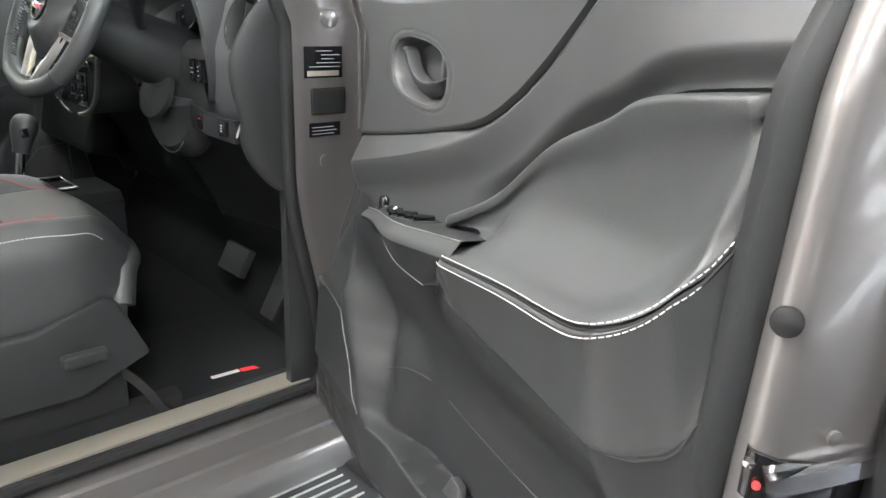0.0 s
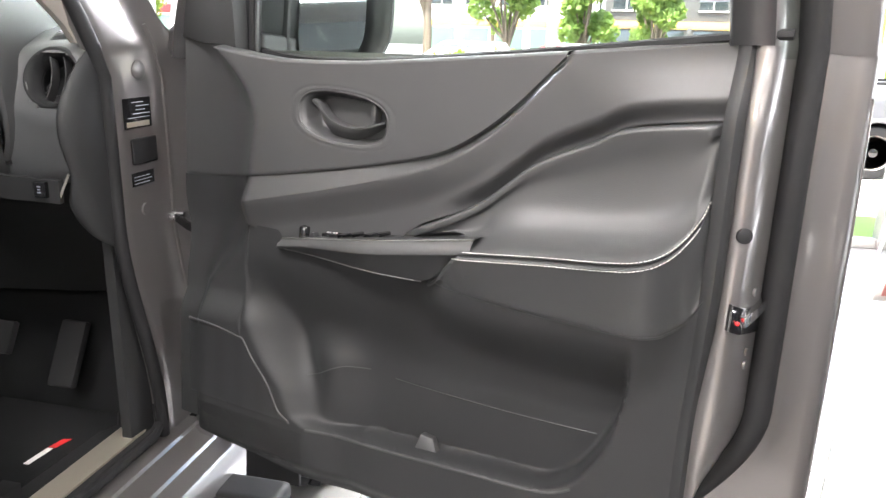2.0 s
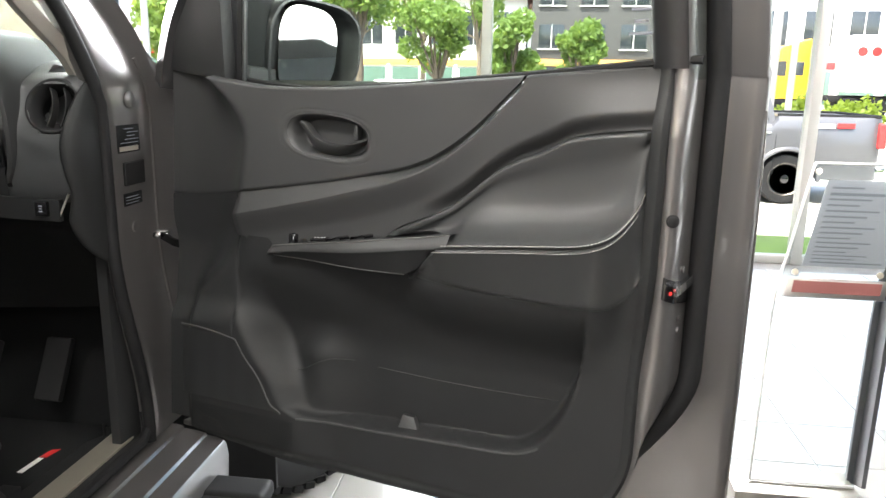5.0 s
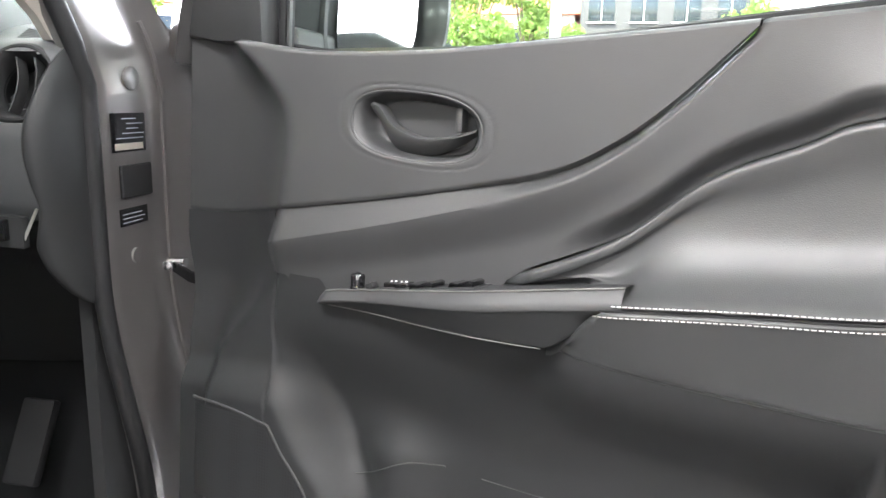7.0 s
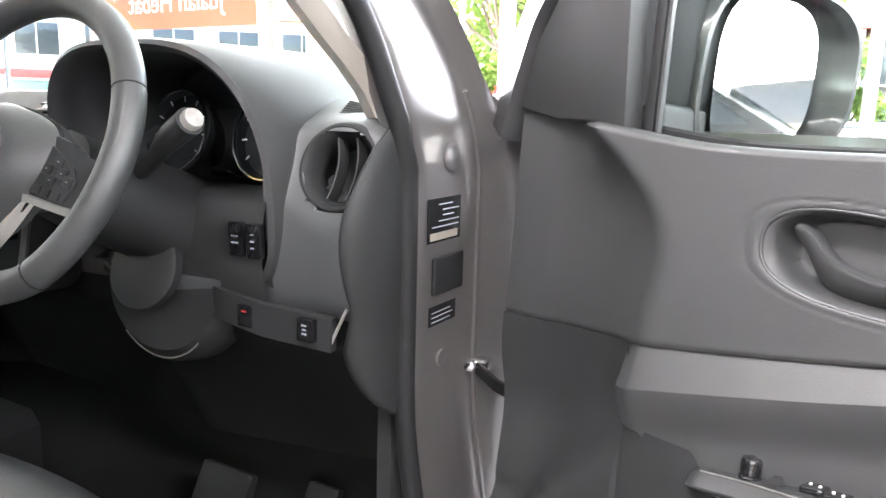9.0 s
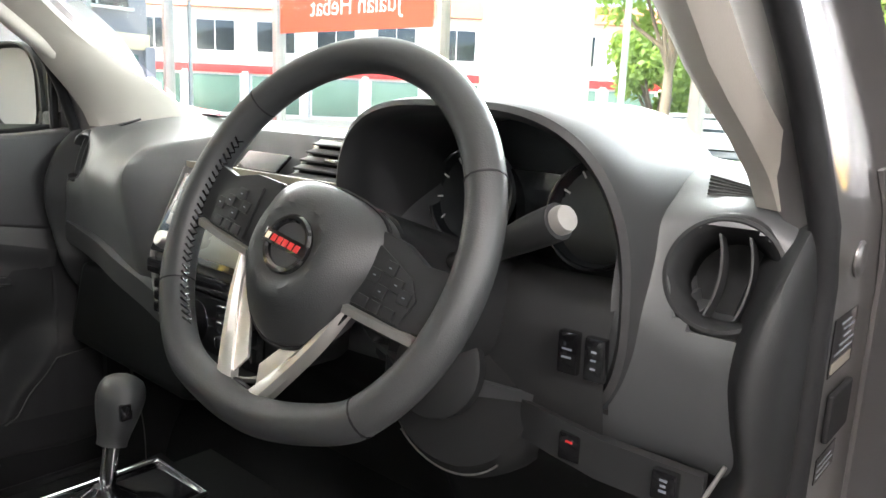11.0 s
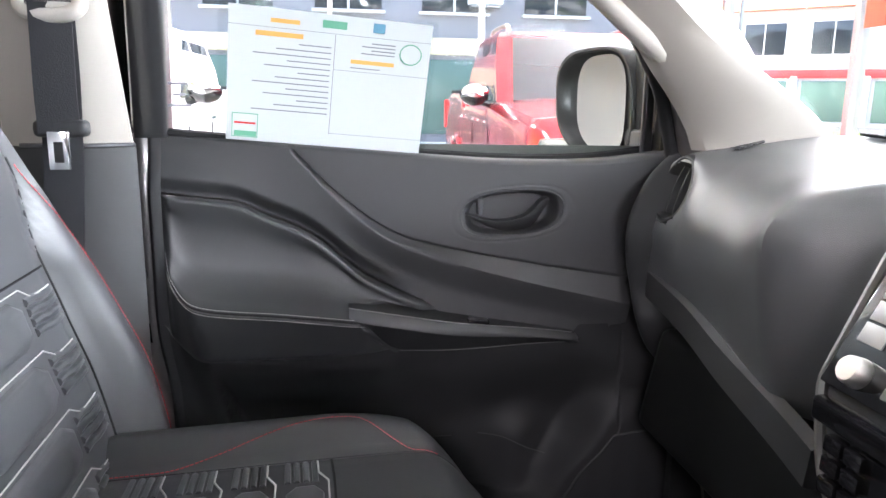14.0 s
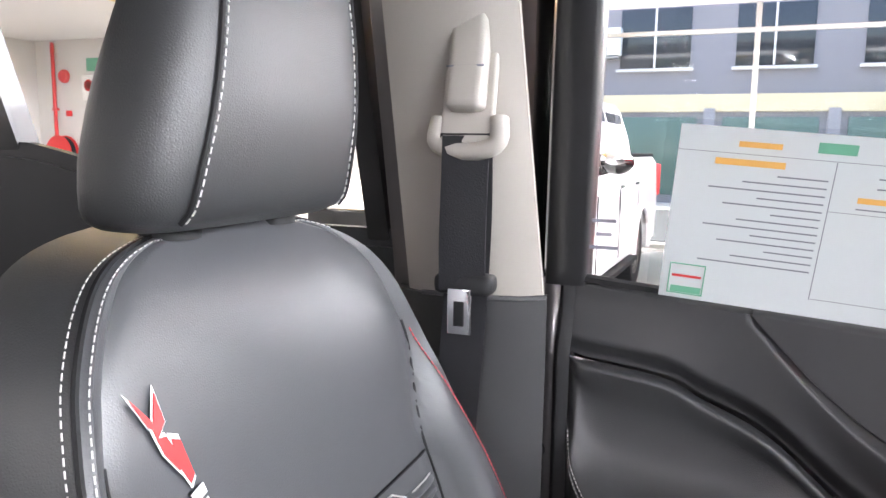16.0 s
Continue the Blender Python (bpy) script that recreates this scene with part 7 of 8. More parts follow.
# ---- vehicles ----
def build_vehicle(name, at, turn, colour, label, category, bed=True, L=5.2, W=1.86, H_=1.80, group="", ground=0.0, wheels_mat=None, rails=False, lamp_tail=RED):
    """A pickup or estate; it faces its own +y. Body, cabin, panes, wheels, lamps, mirrors."""
    m = Matrix.Translation((at[0], at[1], ground)) @ Matrix.Rotation(radians(turn), 4, "Z")
    car_ = thing(name, (0, 0, 0), label, category, group, matrix=m)
    hw = W / 2
    BELT_Z, BED_Z = (1.19, 1.30) if bed else (1.06 * H_ / 1.8, 0.0)

    def add(nm, vf, mat, parent=None, lab="", smooth=38):
        return part(nm, vf, mat, parent or car_, lab, smooth)
    yf, yr = L * 0.5, -L * 0.5
    ax_f, ax_r = yf - 0.92, yr + (1.30 if bed else 1.05)
    # lower body, section by section
    rows = []
    for y in span(yr, yf, 60):
        e = sstep(yf, yf - 0.35, y) if y > 0 else sstep(yr, yr + 0.12, y)
        top = BELT_Z
        if y > 0.60:
            top = BELT_Z + 0.04 * H_ / 1.8 - (0.10 * sstep(0.6, yf, y) + 0.20 * sstep(yf - 0.25, yf, y)) * H_ / 1.8
        elif bed and y < -1.05:
            top = BED_Z
        arch = 0.0
        for a in (ax_f, ax_r):
            d2 = 0.43 ** 2 - (y - a) ** 2
            if d2 > 0:
                arch = max(arch, 0.38 + math.sqrt(d2))
        lo = max(0.38, arch)
        w_ = hw * (0.86 + 0.14 * e)
        rows.append([(-w_ + 0.06, y, lo), (-w_, y, lo + 0.02), (-w_ - 0.005, y, (lo + top) / 2), (-w_ + 0.02, y, top - 0.06), (-w_ + 0.07, y, top), (-w_ * 0.5, y, top + (0.04 if y > 0.6 else 0)), (w_ * 0.5, y, top + (0.04 if y > 0.6 else 0)), (w_ - 0.07, y, top), (w_ - 0.02, y, top - 0.06), (w_ + 0.005, y, (lo + top) / 2), (w_, y, lo + 0.02), (w_ - 0.06, y, lo)])
    v, f = grid(rows)
    n, k = len(rows), 12
    f = f + [tuple(range(12))[::-1], tuple((n - 1) * 12 + j for j in range(12))]
    body = add("body", (v, [q[::-1] for q in f]), colour, None, "painted body")
    add("underside", box((0, 0, 0.50), (W * 0.80, L * 0.92, 0.22), 0.05), RUBBER, None)
    # cabin
    zb, zt = BELT_Z - 0.01, H_
    y_ws0, y_ws1 = 0.95, 0.15
    y_b0, y_b1 = (-1.10, -0.95) if bed else (yr + 0.15, yr + 0.45)
    cab = []
    for z, in_, yf_, yb_ in ((zb, 0.06, y_ws0, y_b0), (zb + 0.02, 0.065, y_ws0 - 0.02, y_b0), ((zb + zt) / 2, 0.11, (y_ws0 + y_ws1) / 2, (y_b0 + y_b1) / 2), (zt - 0.08, 0.18, y_ws1 + 0.06, y_b1), (zt - 0.02, 0.22, y_ws1 - 0.03, y_b1 + 0.05), (zt, 0.34, y_ws1 - 0.18, y_b1 + 0.2)):
        a = hw - in_
        cab.append([(-a, yb_, z), (-a, yf_ - 0.08, z), (-a + 0.10, yf_, z), (a - 0.10, yf_, z), (a, yf_ - 0.08, z), (a, yb_, z)])
    v, f = grid(cab, close_u=True)
    f.append(tuple(len(cab) * 6 - 6 + j for j in range(6)))
    add("cabin", (v, [q for q in f]), colour, None, "painted cabin")

    def q4(p0, p1, p2, p3, off):
        return prism([p0, p1, p2, p3], off, 0.004)
    z0, z1 = zb + 0.05, zt - 0.11

    def side_x(z):
        return hw - (0.062 + (z - zb) / (zt - 0.08 - zb) * 0.118)
    ym = (y_ws0 + y_b0) / 2 - 0.05
    add("windscreen_pane", q4((-hw + 0.19, y_ws0 - 0.055, z0), (hw - 0.19, y_ws0 - 0.055, z0), (hw - 0.30, y_ws1 + 0.075, z1 + 0.02), (-hw + 0.30, y_ws1 + 0.075, z1 + 0.02), (0, 0.018, 0.014)), TINT_SOLID, None, "windscreen")
    for s in (-1, 1):
        p = [(s * side_x(z0), y_ws0 - 0.22, z0), (s * side_x(z0), ym + 0.04, z0), (s * side_x(z1), ym + 0.04, z1), (s * side_x(z1), y_ws1 - 0.02, z1)]
        add("side_pane", prism(p if s < 0 else p[::-1], (s * 0.010, 0, 0), 0.002), TINT_SOLID, None, "side window")
        p = [(s * side_x(z0), ym - 0.04, z0), (s * side_x(z0), y_b0 + 0.10, z0), (s * side_x(z1), y_b1 + 0.10, z1), (s * side_x(z1), ym - 0.04, z1)]
        add("side_pane", prism(p if s < 0 else p[::-1], (s * 0.010, 0, 0), 0.002), TINT_SOLID, None, "side window")
        mr = add("door_mirror", revolve((s * (hw + 0.10), y_ws0 - 0.30, zb + 0.10), (0, 1, 0), [(0.0, -0.06), (0.09, -0.055), (0.11, -0.02), (0.10, 0.04), (0.06, 0.08), (0.0, 0.09)], 20, 1.15, 0.85), GLOSS, None, "dark door mirror")
        add("mirror_arm", tube([(s * (hw - 0.04), y_ws0 - 0.30, zb + 0.02), (s * (hw + 0.08), y_ws0 - 0.30, zb + 0.06)], 0.03, 8), GLOSS, mr)
        add("mirror_cap", revolve((s * (hw + 0.10), y_ws0 - 0.28, zb + 0.125), (0, 1, 0), [(0.0, -0.05), (0.100, -0.03), (0.105, 0.02), (0.06, 0.075), (0.0, 0.085)], 20, 1.12, 0.72), CHROME, mr, "chrome mirror cap")
        for yy in (ym - 0.12, y_b0 + 0.05 if bed else y_b0 + 0.6):
            add("door_handle", box((s * (hw + 0.006), yy + 0.12, BELT_Z - 0.13), (0.03, 0.20, 0.03), 0.01), CHROME if colour is not PAINT else PAINT, None)
        for yy in (y_ws0 - 0.15, ym, y_b0):
            add("panel_gap", box((s * (hw + 0.0025), yy, 0.74), (0.008, 0.008, 0.58)), RUBBER, None)
        add("side_step", box((s * (hw - 0.02), 0.05, 0.36), (0.16, 1.9, 0.05), 0.02), RUBBER, None)
        add("head_lamp", box((s * (hw - 0.22), yf - 0.06, BELT_Z - 0.24), (0.36, 0.16, 0.14), 0.04, None, 3), SCREEN, None, "clear head lamp")
        add("tail_lamp", box((s * (hw - 0.045), yr + 0.03, (BED_Z - 0.26) if bed else 0.90 * H_ / 1.8), (0.12, 0.12, 0.36), 0.03, None, 3), lamp_tail, None, "red tail lamp")
        if rails:
            rp = [(s * (hw - 0.30), y_ws1 - 0.12, zt - 0.02), (s * (hw - 0.30), y_ws1 - 0.22, zt + 0.05), (s * (hw - 0.30), y_b1 + 0.2, zt + 0.05), (s * (hw - 0.30), y_b1 + 0.1, zt - 0.01)]
            add("roof_rail", tube(smooth_path(rp, 20), 0.022, 8), SILVER, None, "silver roof rail")
        for a in (ax_f, ax_r):
            rim_a = [(s * (hw + 0.012), a + 0.45 * math.cos(t), 0.38 + 0.45 * math.sin(t)) for t in span(-0.05, math.pi + 0.05, 24)]
            add("arch_flare", tube(rim_a, 0.035, 8), colour, None)
            c = (s * (hw - 0.14), a, 0.375)
            prof = [(0.22, -0.10), (0.30, -0.125), (0.355, -0.118), (0.375, -0.08), (0.375, 0.08), (0.355, 0.118), (0.30, 0.125), (0.22, 0.10)]
            wl = add("wheel", revolve(c, (s, 0, 0), prof, 36), RUBBER, None, "black tyre")
            rm = add("rim", revolve(c, (s, 0, 0), [(0.235, -0.09), (0.215, 0.0), (0.22, 0.09), (0.240, 0.108), (0.245, 0.10)], 36), wheels_mat or STEEL, wl, "alloy rim")
            add("rim_back", revolve(c, (s, 0, 0), [(0.22, 0.0), (0.22, 0.01), (0, 0.011)], 24), RUBBER, wl)
            sps = []
            for q in range(6):
                mm = Matrix.Translation(c) @ Matrix.Rotation(2 * math.pi * q / 6, 4, "X")
                sps.append(at_pose(join(box((s * 0.085, 0.018, 0.13), (0.022, 0.030, 0.20), 0.006, Euler((-0.14, 0, 0)).to_matrix()), box((s * 0.085, -0.018, 0.13), (0.022, 0.030, 0.20), 0.006, Euler((0.14, 0, 0)).to_matrix())), mm))
            for spv in sps:
                add("spoke", spv, wheels_mat or STEEL, wl)
            add("hub", revolve(c, (s, 0, 0), [(0.06, 0.06), (0.06, 0.10), (0, 0.105)], 16), GLOSS, wl)
    add("front_grille", box((0, yf - 0.015, BELT_Z - 0.30), (W * 0.42, 0.07, 0.26), 0.02), GLOSS, None, "dark grille")
    add("front_bumper", box((0, yf - 0.02, 0.50), (W * 0.90, 0.16, 0.24), 0.05, None, 3), colour, None)
    add("rear_bumper", box((0, yr - 0.03, 0.52), (W * 0.92, 0.16, 0.16), 0.04, None, 3), CHROME if bed else colour, None)
    if bed:
        add("bed_rim", tube([(-hw + 0.09, -1.12, (BED_Z + 0.012)), (-hw + 0.09, yr + 0.06, (BED_Z + 0.012)), (hw - 0.09, yr + 0.06, (BED_Z + 0.012)), (hw - 0.09, -1.12, (BED_Z + 0.012))], 0.025, 8), RUBBER, None)
    return car_


CAR_RED = material("red_car_paint", (0.42, 0.018, 0.03), 0.25, metal=0.3, coat=0.9, vary=0.05)
CAR_WHITE = material("white_car_paint", (0.74, 0.74, 0.73), 0.3, coat=0.6, vary=0.03)
CAR_BLACK = material("black_car_paint", (0.015, 0.015, 0.017), 0.2, coat=0.8, vary=0.05)
CAR_GREY = material("grey_car_paint", (0.115, 0.115, 0.125), 0.3, metal=0.4, coat=0.5, vary=0.05)
CAR_YELLOW = material("yellow_lorry_paint", (0.85, 0.50, 0.01), 0.35, coat=0.4, vary=0.05)
TINT_SOLID = material("dark_glass", (0.03, 0.035, 0.04), 0.08, coat=0.5, vary=0.05)

build_vehicle("red_pickup", (-6.6, 1.7), -93, CAR_RED, "red pickup with chrome mirrors parked in showroom", "pickup truck", rails=True, H_=1.88)
build_vehicle("white_pickup", (-6.2, -2.55), -92, CAR_WHITE, "white pickup with decals parked in showroom", "pickup truck")
build_vehicle("black_car", (3.34, -0.37), -15, CAR_BLACK, "black car with alloy wheels beside display stand", "car", bed=False, L=4.5, W=1.84, H_=1.62)

# ---- display stand with price sheet ----
stand = thing("display_stand", (2.30, 0.70, 0.0), "clear acrylic price stand on steel foot", "display stand")
SL = smooth_path([(2.166, 0.651, 0.085), (2.173, 0.665, 0.34), (2.187, 0.690, 0.63), (2.225, 0.732, 0.77), (2.288, 0.80, 0.999)], 20)
SWD = 0.287
STAND_FOOT = material("dull_steel_foot", (0.30, 0.27, 0.24), 0.4, metal=0.7, vary=0.08)
NAME_RED = material("faded_red_strip", (0.36, 0.13, 0.12), 0.6, vary=0.08)


def stand_pt(k, a, d=0.0):
    """A point on the face: k up the panel (0 to 1), a across it (0 to 1)."""
    q = k * 19
    i = min(int(q), 18)
    p = Vector(SL[i]).lerp(Vector(SL[i + 1]), q - i)
    return (p.x + a * SWD, p.y - d * 0.95, p.z + d * 0.3)


part("foot", box((2.285, 0.665, 0.040), (0.35, 0.16, 0.078), 0.004), STAND_FOOT, stand, "brushed steel foot")
part("back_plate", shell([[stand_pt(k, a, -0.05) for a in (1.0, 1.06)] for k in span(0, 1, 16)], (0, 0.012, 0)), CAR_GREY, stand, "grey metal side rail")
part("side_rail", shell([[stand_pt(k, 1.06, d) for d in (-0.06, 0.01)] for k in span(0, 1, 16)], (0.012, 0, 0)), CAR_GREY, stand, "grey metal side rail")
part("front_panel", shell([[stand_pt(k, a) for a in (0, 0.5, 1.0)] for k in span(0, 1, 16)], (0, 0.005, 0)), ACRYLIC, stand, "clear acrylic panel")
part("panel_edge", tube([stand_pt(k, 0.0) for k in span(0, 1, 16)], 0.004, 6), WHITE, stand)
part("panel_edge", tube([stand_pt(1, a) for a in (0, 0.5, 1)], 0.004, 6), WHITE, stand)
part("panel_edge", tube([stand_pt(0.0, a) for a in (0, 0.5, 1)], 0.005, 6), WHITE, stand)
nb = part("name_bar", prism([stand_pt(0.505, 0.04, 0.012), stand_pt(0.505, 0.96, 0.012), stand_pt(0.585, 0.96, 0.012), stand_pt(0.585, 0.04, 0.012)], (0, -0.02, 0.006), 0.003), SILVER, stand, "silver name bar")
part("bar_strip", prism([stand_pt(0.520, 0.10, 0.036), stand_pt(0.520, 0.90, 0.036), stand_pt(0.570, 0.90, 0.036), stand_pt(0.570, 0.10, 0.036)], (0, -0.001, 0)), NAME_RED, nb, "dull red strip", 0)
sheet_ = part("price_sheet", shell([[stand_pt(k, a, -0.012) for a in (0.18, 0.95)] for k in span(0.66, 0.955, 8)], (0, 0.002, 0)), PAPER, stand, "printed price sheet")
for k in range(16):
    kk = 0.935 - 0.0165 * k
    wide = 0.66 if k in (1, 15) else 0.30 + 0.20 * ((k * 5) % 3) / 2
    part("print_line", shell([[stand_pt(q, a, -0.0105) for a in (0.24, 0.24 + wide)] for q in (kk, kk - (0.008 if k in (1, 15) else 0.005))], (0, 0.0006, 0)), INK, sheet_, "", 0)
for k, a in ((0.62, 0.12), (0.62, 0.90), (0.975, 0.05), (0.975, 0.95)):
    part("stud", revolve(stand_pt(k, a, 0.002), (0, -1, 0.3), [(0.009, 0), (0.009, 0.006), (0, 0.007)], 12), STEEL, stand)

# ---- sheet stuck inside the passenger window ----
info = thing("window_sheet", (-0.765, -0.65, 1.21), "white printed information sheet taped inside the side window", "paper sheet")


def info_pt(a, b, d=0.0):
    """a along the sheet from rear to front, b from the bottom up."""
    p = Vector((-0.772, -0.800, 1.212)).lerp(Vector((-0.776, -0.508, 1.190)), a)
    q = Vector((-0.726, -0.782, 1.402)).lerp(Vector((-0.738, -0.492, 1.380)), a)
    r = p.lerp(q, b)
    return (r.x + d, r.y, r.z)


part("sheet", shell([[info_pt(a, b) for a in (0, 0.5, 1)] for b in (0, 0.5, 1)], (-0.001, 0, 0)), SHEET, info, "translucent white sheet", 0)
part("sleeve", shell([[info_pt(a, b, -0.003) for a in (-0.05, 0.5, 1.03)] for b in (-0.03, 0.5, 1.03)], (-0.0006, 0, 0)), ACRYLIC, info, "clear plastic sleeve", 0)


def info_bar(a0, b0, a1, b1, mat, nm="print_line"):
    part(nm, shell([[info_pt(a, b, 0.0008) for a in (a0, a1)] for b in (b0, b1)], (-0.0004, 0, 0)), mat, info, "", 0)


info_bar(0.13, 0.80, 0.36, 0.835, ORANGE, "heading_bar")
info_bar(0.60, 0.66, 0.82, 0.69, ORANGE, "heading_bar")
info_bar(0.20, 0.90, 0.34, 0.93, ORANGE, "logo_mark")
info_bar(0.45, 0.90, 0.57, 0.955, GREEN, "logo_mark")
info_bar(0.70, 0.90, 0.76, 0.97, material("blue_print", (0.10, 0.28, 0.42), 0.7), "logo_mark")
info_bar(0.0, 0.862, 1.0, 0.865, INK)
info_bar(0.515, 0.10, 0.518, 0.86, INK)
info_bar(0.52, 0.60, 1.0, 0.603, INK)
info_bar(0.52, 0.105, 1.0, 0.108, INK)
for k in range(13):
    ln = 0.16 + 0.22 * ((k * 7) % 5) / 4
    info_bar(0.50 - ln, 0.755 - 0.042 * k, 0.50, 0.763 - 0.042 * k, INK)
for k in range(4):
    info_bar(0.80 - 0.10 - 0.05 * (k % 2), 0.815 - 0.026 * k, 0.82, 0.823 - 0.026 * k, INK)
info_bar(0.60, 0.625, 0.75, 0.632, INK)
part("stamp_ring", tube([info_pt(0.90 + 0.055 * math.cos(t), 0.765 + 0.075 * math.sin(t), 0.001) for t in [2 * math.pi * k / 24 for k in range(24)]], 0.0009, 5, True), GREEN, info)
part("stamp_box", tube([info_pt(0.03, 0.03, 0.001), info_pt(0.155, 0.03, 0.001), info_pt(0.155, 0.21, 0.001), info_pt(0.03, 0.21, 0.001)], 0.0010, 5, True), GREEN, info)
info_bar(0.04, 0.13, 0.145, 0.145, RED, "stamp_mark")
info_bar(0.04, 0.035, 0.15, 0.075, GREEN, "stamp_mark")

# ---- fire equipment on the far wall ----
def wall_at(y, z, d=0.0):
    return (XL + d, y, z)


pipe = thing("fire_pipe", (XL + 0.06, -13.0, 0), "red vertical fire pipe on wall", "pipe")
part("pipe", tube([(XL + 0.06, -13.0, 0.0), (XL + 0.06, -13.0, 3.25)], 0.035, 10), RED, pipe)
part("pipe_clip", box((XL + 0.05, -13.0, 2.0), (0.08, 0.12, 0.05), 0.01), RED, pipe)
reel = thing("fire_hose_reel", (XL + 0.2, -12.75, 0.9), "red fire hose reel on white wall", "hose reel")
part("drum", revolve((XL + 0.10, -12.72, 1.18), (1, 0, 0), [(0.32, 0), (0.32, 0.02), (0.24, 0.03), (0.24, 0.16), (0.32, 0.17), (0.32, 0.19), (0.10, 0.20), (0, 0.20)], 32), RED, reel, "red drum")
part("hose", revolve((XL + 0.13, -12.72, 1.18), (1, 0, 0), [(0.25, 0), (0.30, 0.02), (0.30, 0.10), (0.25, 0.12)], 32), RUBBER, reel, "black hose")
part("hub", revolve((XL + 0.30, -12.72, 1.18), (1, 0, 0), [(0.07, 0), (0.07, 0.02), (0, 0.025)], 16), WHITE, reel)
bell = thing("fire_bell", (XL + 0.02, -12.6, 2.6), "red fire alarm bell", "alarm bell")
part("gong", revolve((XL + 0.02, -12.75, 2.62), (1, 0, 0), [(0.13, 0), (0.13, 0.03), (0.10, 0.07), (0, 0.08)], 24), RED, bell)
ex = thing("exit_sign", (XL + 0.02, -11.9, 2.85), "green exit sign on wall", "exit sign")
part("panel", box((XL + 0.03, -11.85, 2.82), (0.05, 0.62, 0.24), 0.01), GREEN, ex)
nt_ = thing("wall_notice", (XL + 0.01, -12.2, 2.3), "white wall notice with red mark", "notice")
part("panel", box((XL + 0.02, -12.15, 2.40), (0.02, 0.34, 0.46), 0.004), WHITE, nt_)
part("mark", revolve((XL + 0.032, -12.15, 2.44), (1, 0, 0), [(0.11, 0), (0.11, 0.004), (0.07, 0.005), (0.07, 0.0)], 20), RED, nt_)
cp = thing("call_point", (XL + 0.02, -12.7, 1.9), "small red call point box", "call point")
part("case", box((XL + 0.03, -12.68, 1.92), (0.06, 0.11, 0.11), 0.01), RED, cp)

# ---- banner inside the front glass, lettered for the street ----
ban = thing("banner", (-4.3, YF - 0.08, 2.1), "red banner with white words stuck on front glass", "banner")
part("cloth", box((-4.36, YF - 0.07, 2.35), (2.05, 0.006, 0.95)), BANNER, ban, "orange red cloth", 0)
_tx = bpy.data.curves.new("banner_words", "FONT")
_tx.body, _tx.size, _tx.align_x, _tx.extrude = "Jualan Hebat", 0.24, "CENTER", 0.001
_to = new("banner_words", _tx)
_tx.materials.append(WHITE)
_to.parent = ban
_to.location = Vector((-4.3, YF - 0.078, 2.02)) - ORIGIN[ban.name]
_to.rotation_euler = (radians(90), 0, 0)
_to.scale = (-1, 1, 1)

# ---- outside ----
G = -0.20
CONCRETE = material("pale_concrete", (0.50, 0.48, 0.45), 0.85, vary=0.12, scale=0.6, bump=0.3, bump_scale=60)
ASPHALT = material("asphalt", (0.07, 0.07, 0.072), 0.9, vary=0.2, scale=1.5, bump=0.5, bump_scale=120)
GRASS = material("verge_grass", (0.17, 0.25, 0.05), 0.9, vary=0.35, scale=3, bump=0.8, bump_scale=80)
def leaf_material(name, colour):
    """Leaves that let part of the sun through."""
    m = material(name, colour, 0.6, vary=0.5, scale=1.2)
    nt = m.node_tree
    tr, mix = nt.nodes.new("ShaderNodeBsdfTranslucent"), nt.nodes.new("ShaderNodeMixShader")
    tr.inputs["Color"].default_value = (colour[0] * 1.5, colour[1] * 1.4, colour[2], 1)
    mix.inputs["Fac"].default_value = 0.5
    nt.links.new(nt.nodes["Principled BSDF"].outputs["BSDF"], mix.inputs[1])
    nt.links.new(tr.outputs["BSDF"], mix.inputs[2])
    nt.links.new(mix.outputs["Shader"], nt.nodes["Material Output"].inputs["Surface"])
    return m


LEAF = leaf_material("tree_leaf", (0.19, 0.28, 0.075))
LEAF_LIGHT = leaf_material("hedge_leaf", (0.19, 0.26, 0.035))
BARK = material("tree_bark", (0.16, 0.12, 0.09), 0.9, vary=0.3, bump=0.8, bump_scale=30)
RENDER_GREY = material("grey_facade", (0.27, 0.26, 0.275), 0.85, vary=0.08, scale=1)
RENDER_WHITE = material("white_facade", (0.70, 0.68, 0.66), 0.85, vary=0.06, scale=1)
RENDER_CREAM = material("cream_facade", (0.68, 0.58, 0.38), 0.8, vary=0.06, scale=1)
ROOF_RED = material("red_roof_tiles", (0.42, 0.13, 0.07), 0.8, vary=0.2, scale=4)
SHOP_GREEN = material("shop_glass_green", (0.10, 0.16, 0.13), 0.2, vary=0.2, scale=1)
DARK_FRONT = material("dark_facade", (0.06, 0.055, 0.055), 0.6, vary=0.15)

FORECOURT = -0.50


def ground_z(x, y):
    """The forecourt in front of the glass lies lower than the street."""
    return G + (FORECOURT - G) * sstep(-9.5, -8.0, x) * sstep(3.0, 4.0, y) * sstep(18.6, 17.6, y)


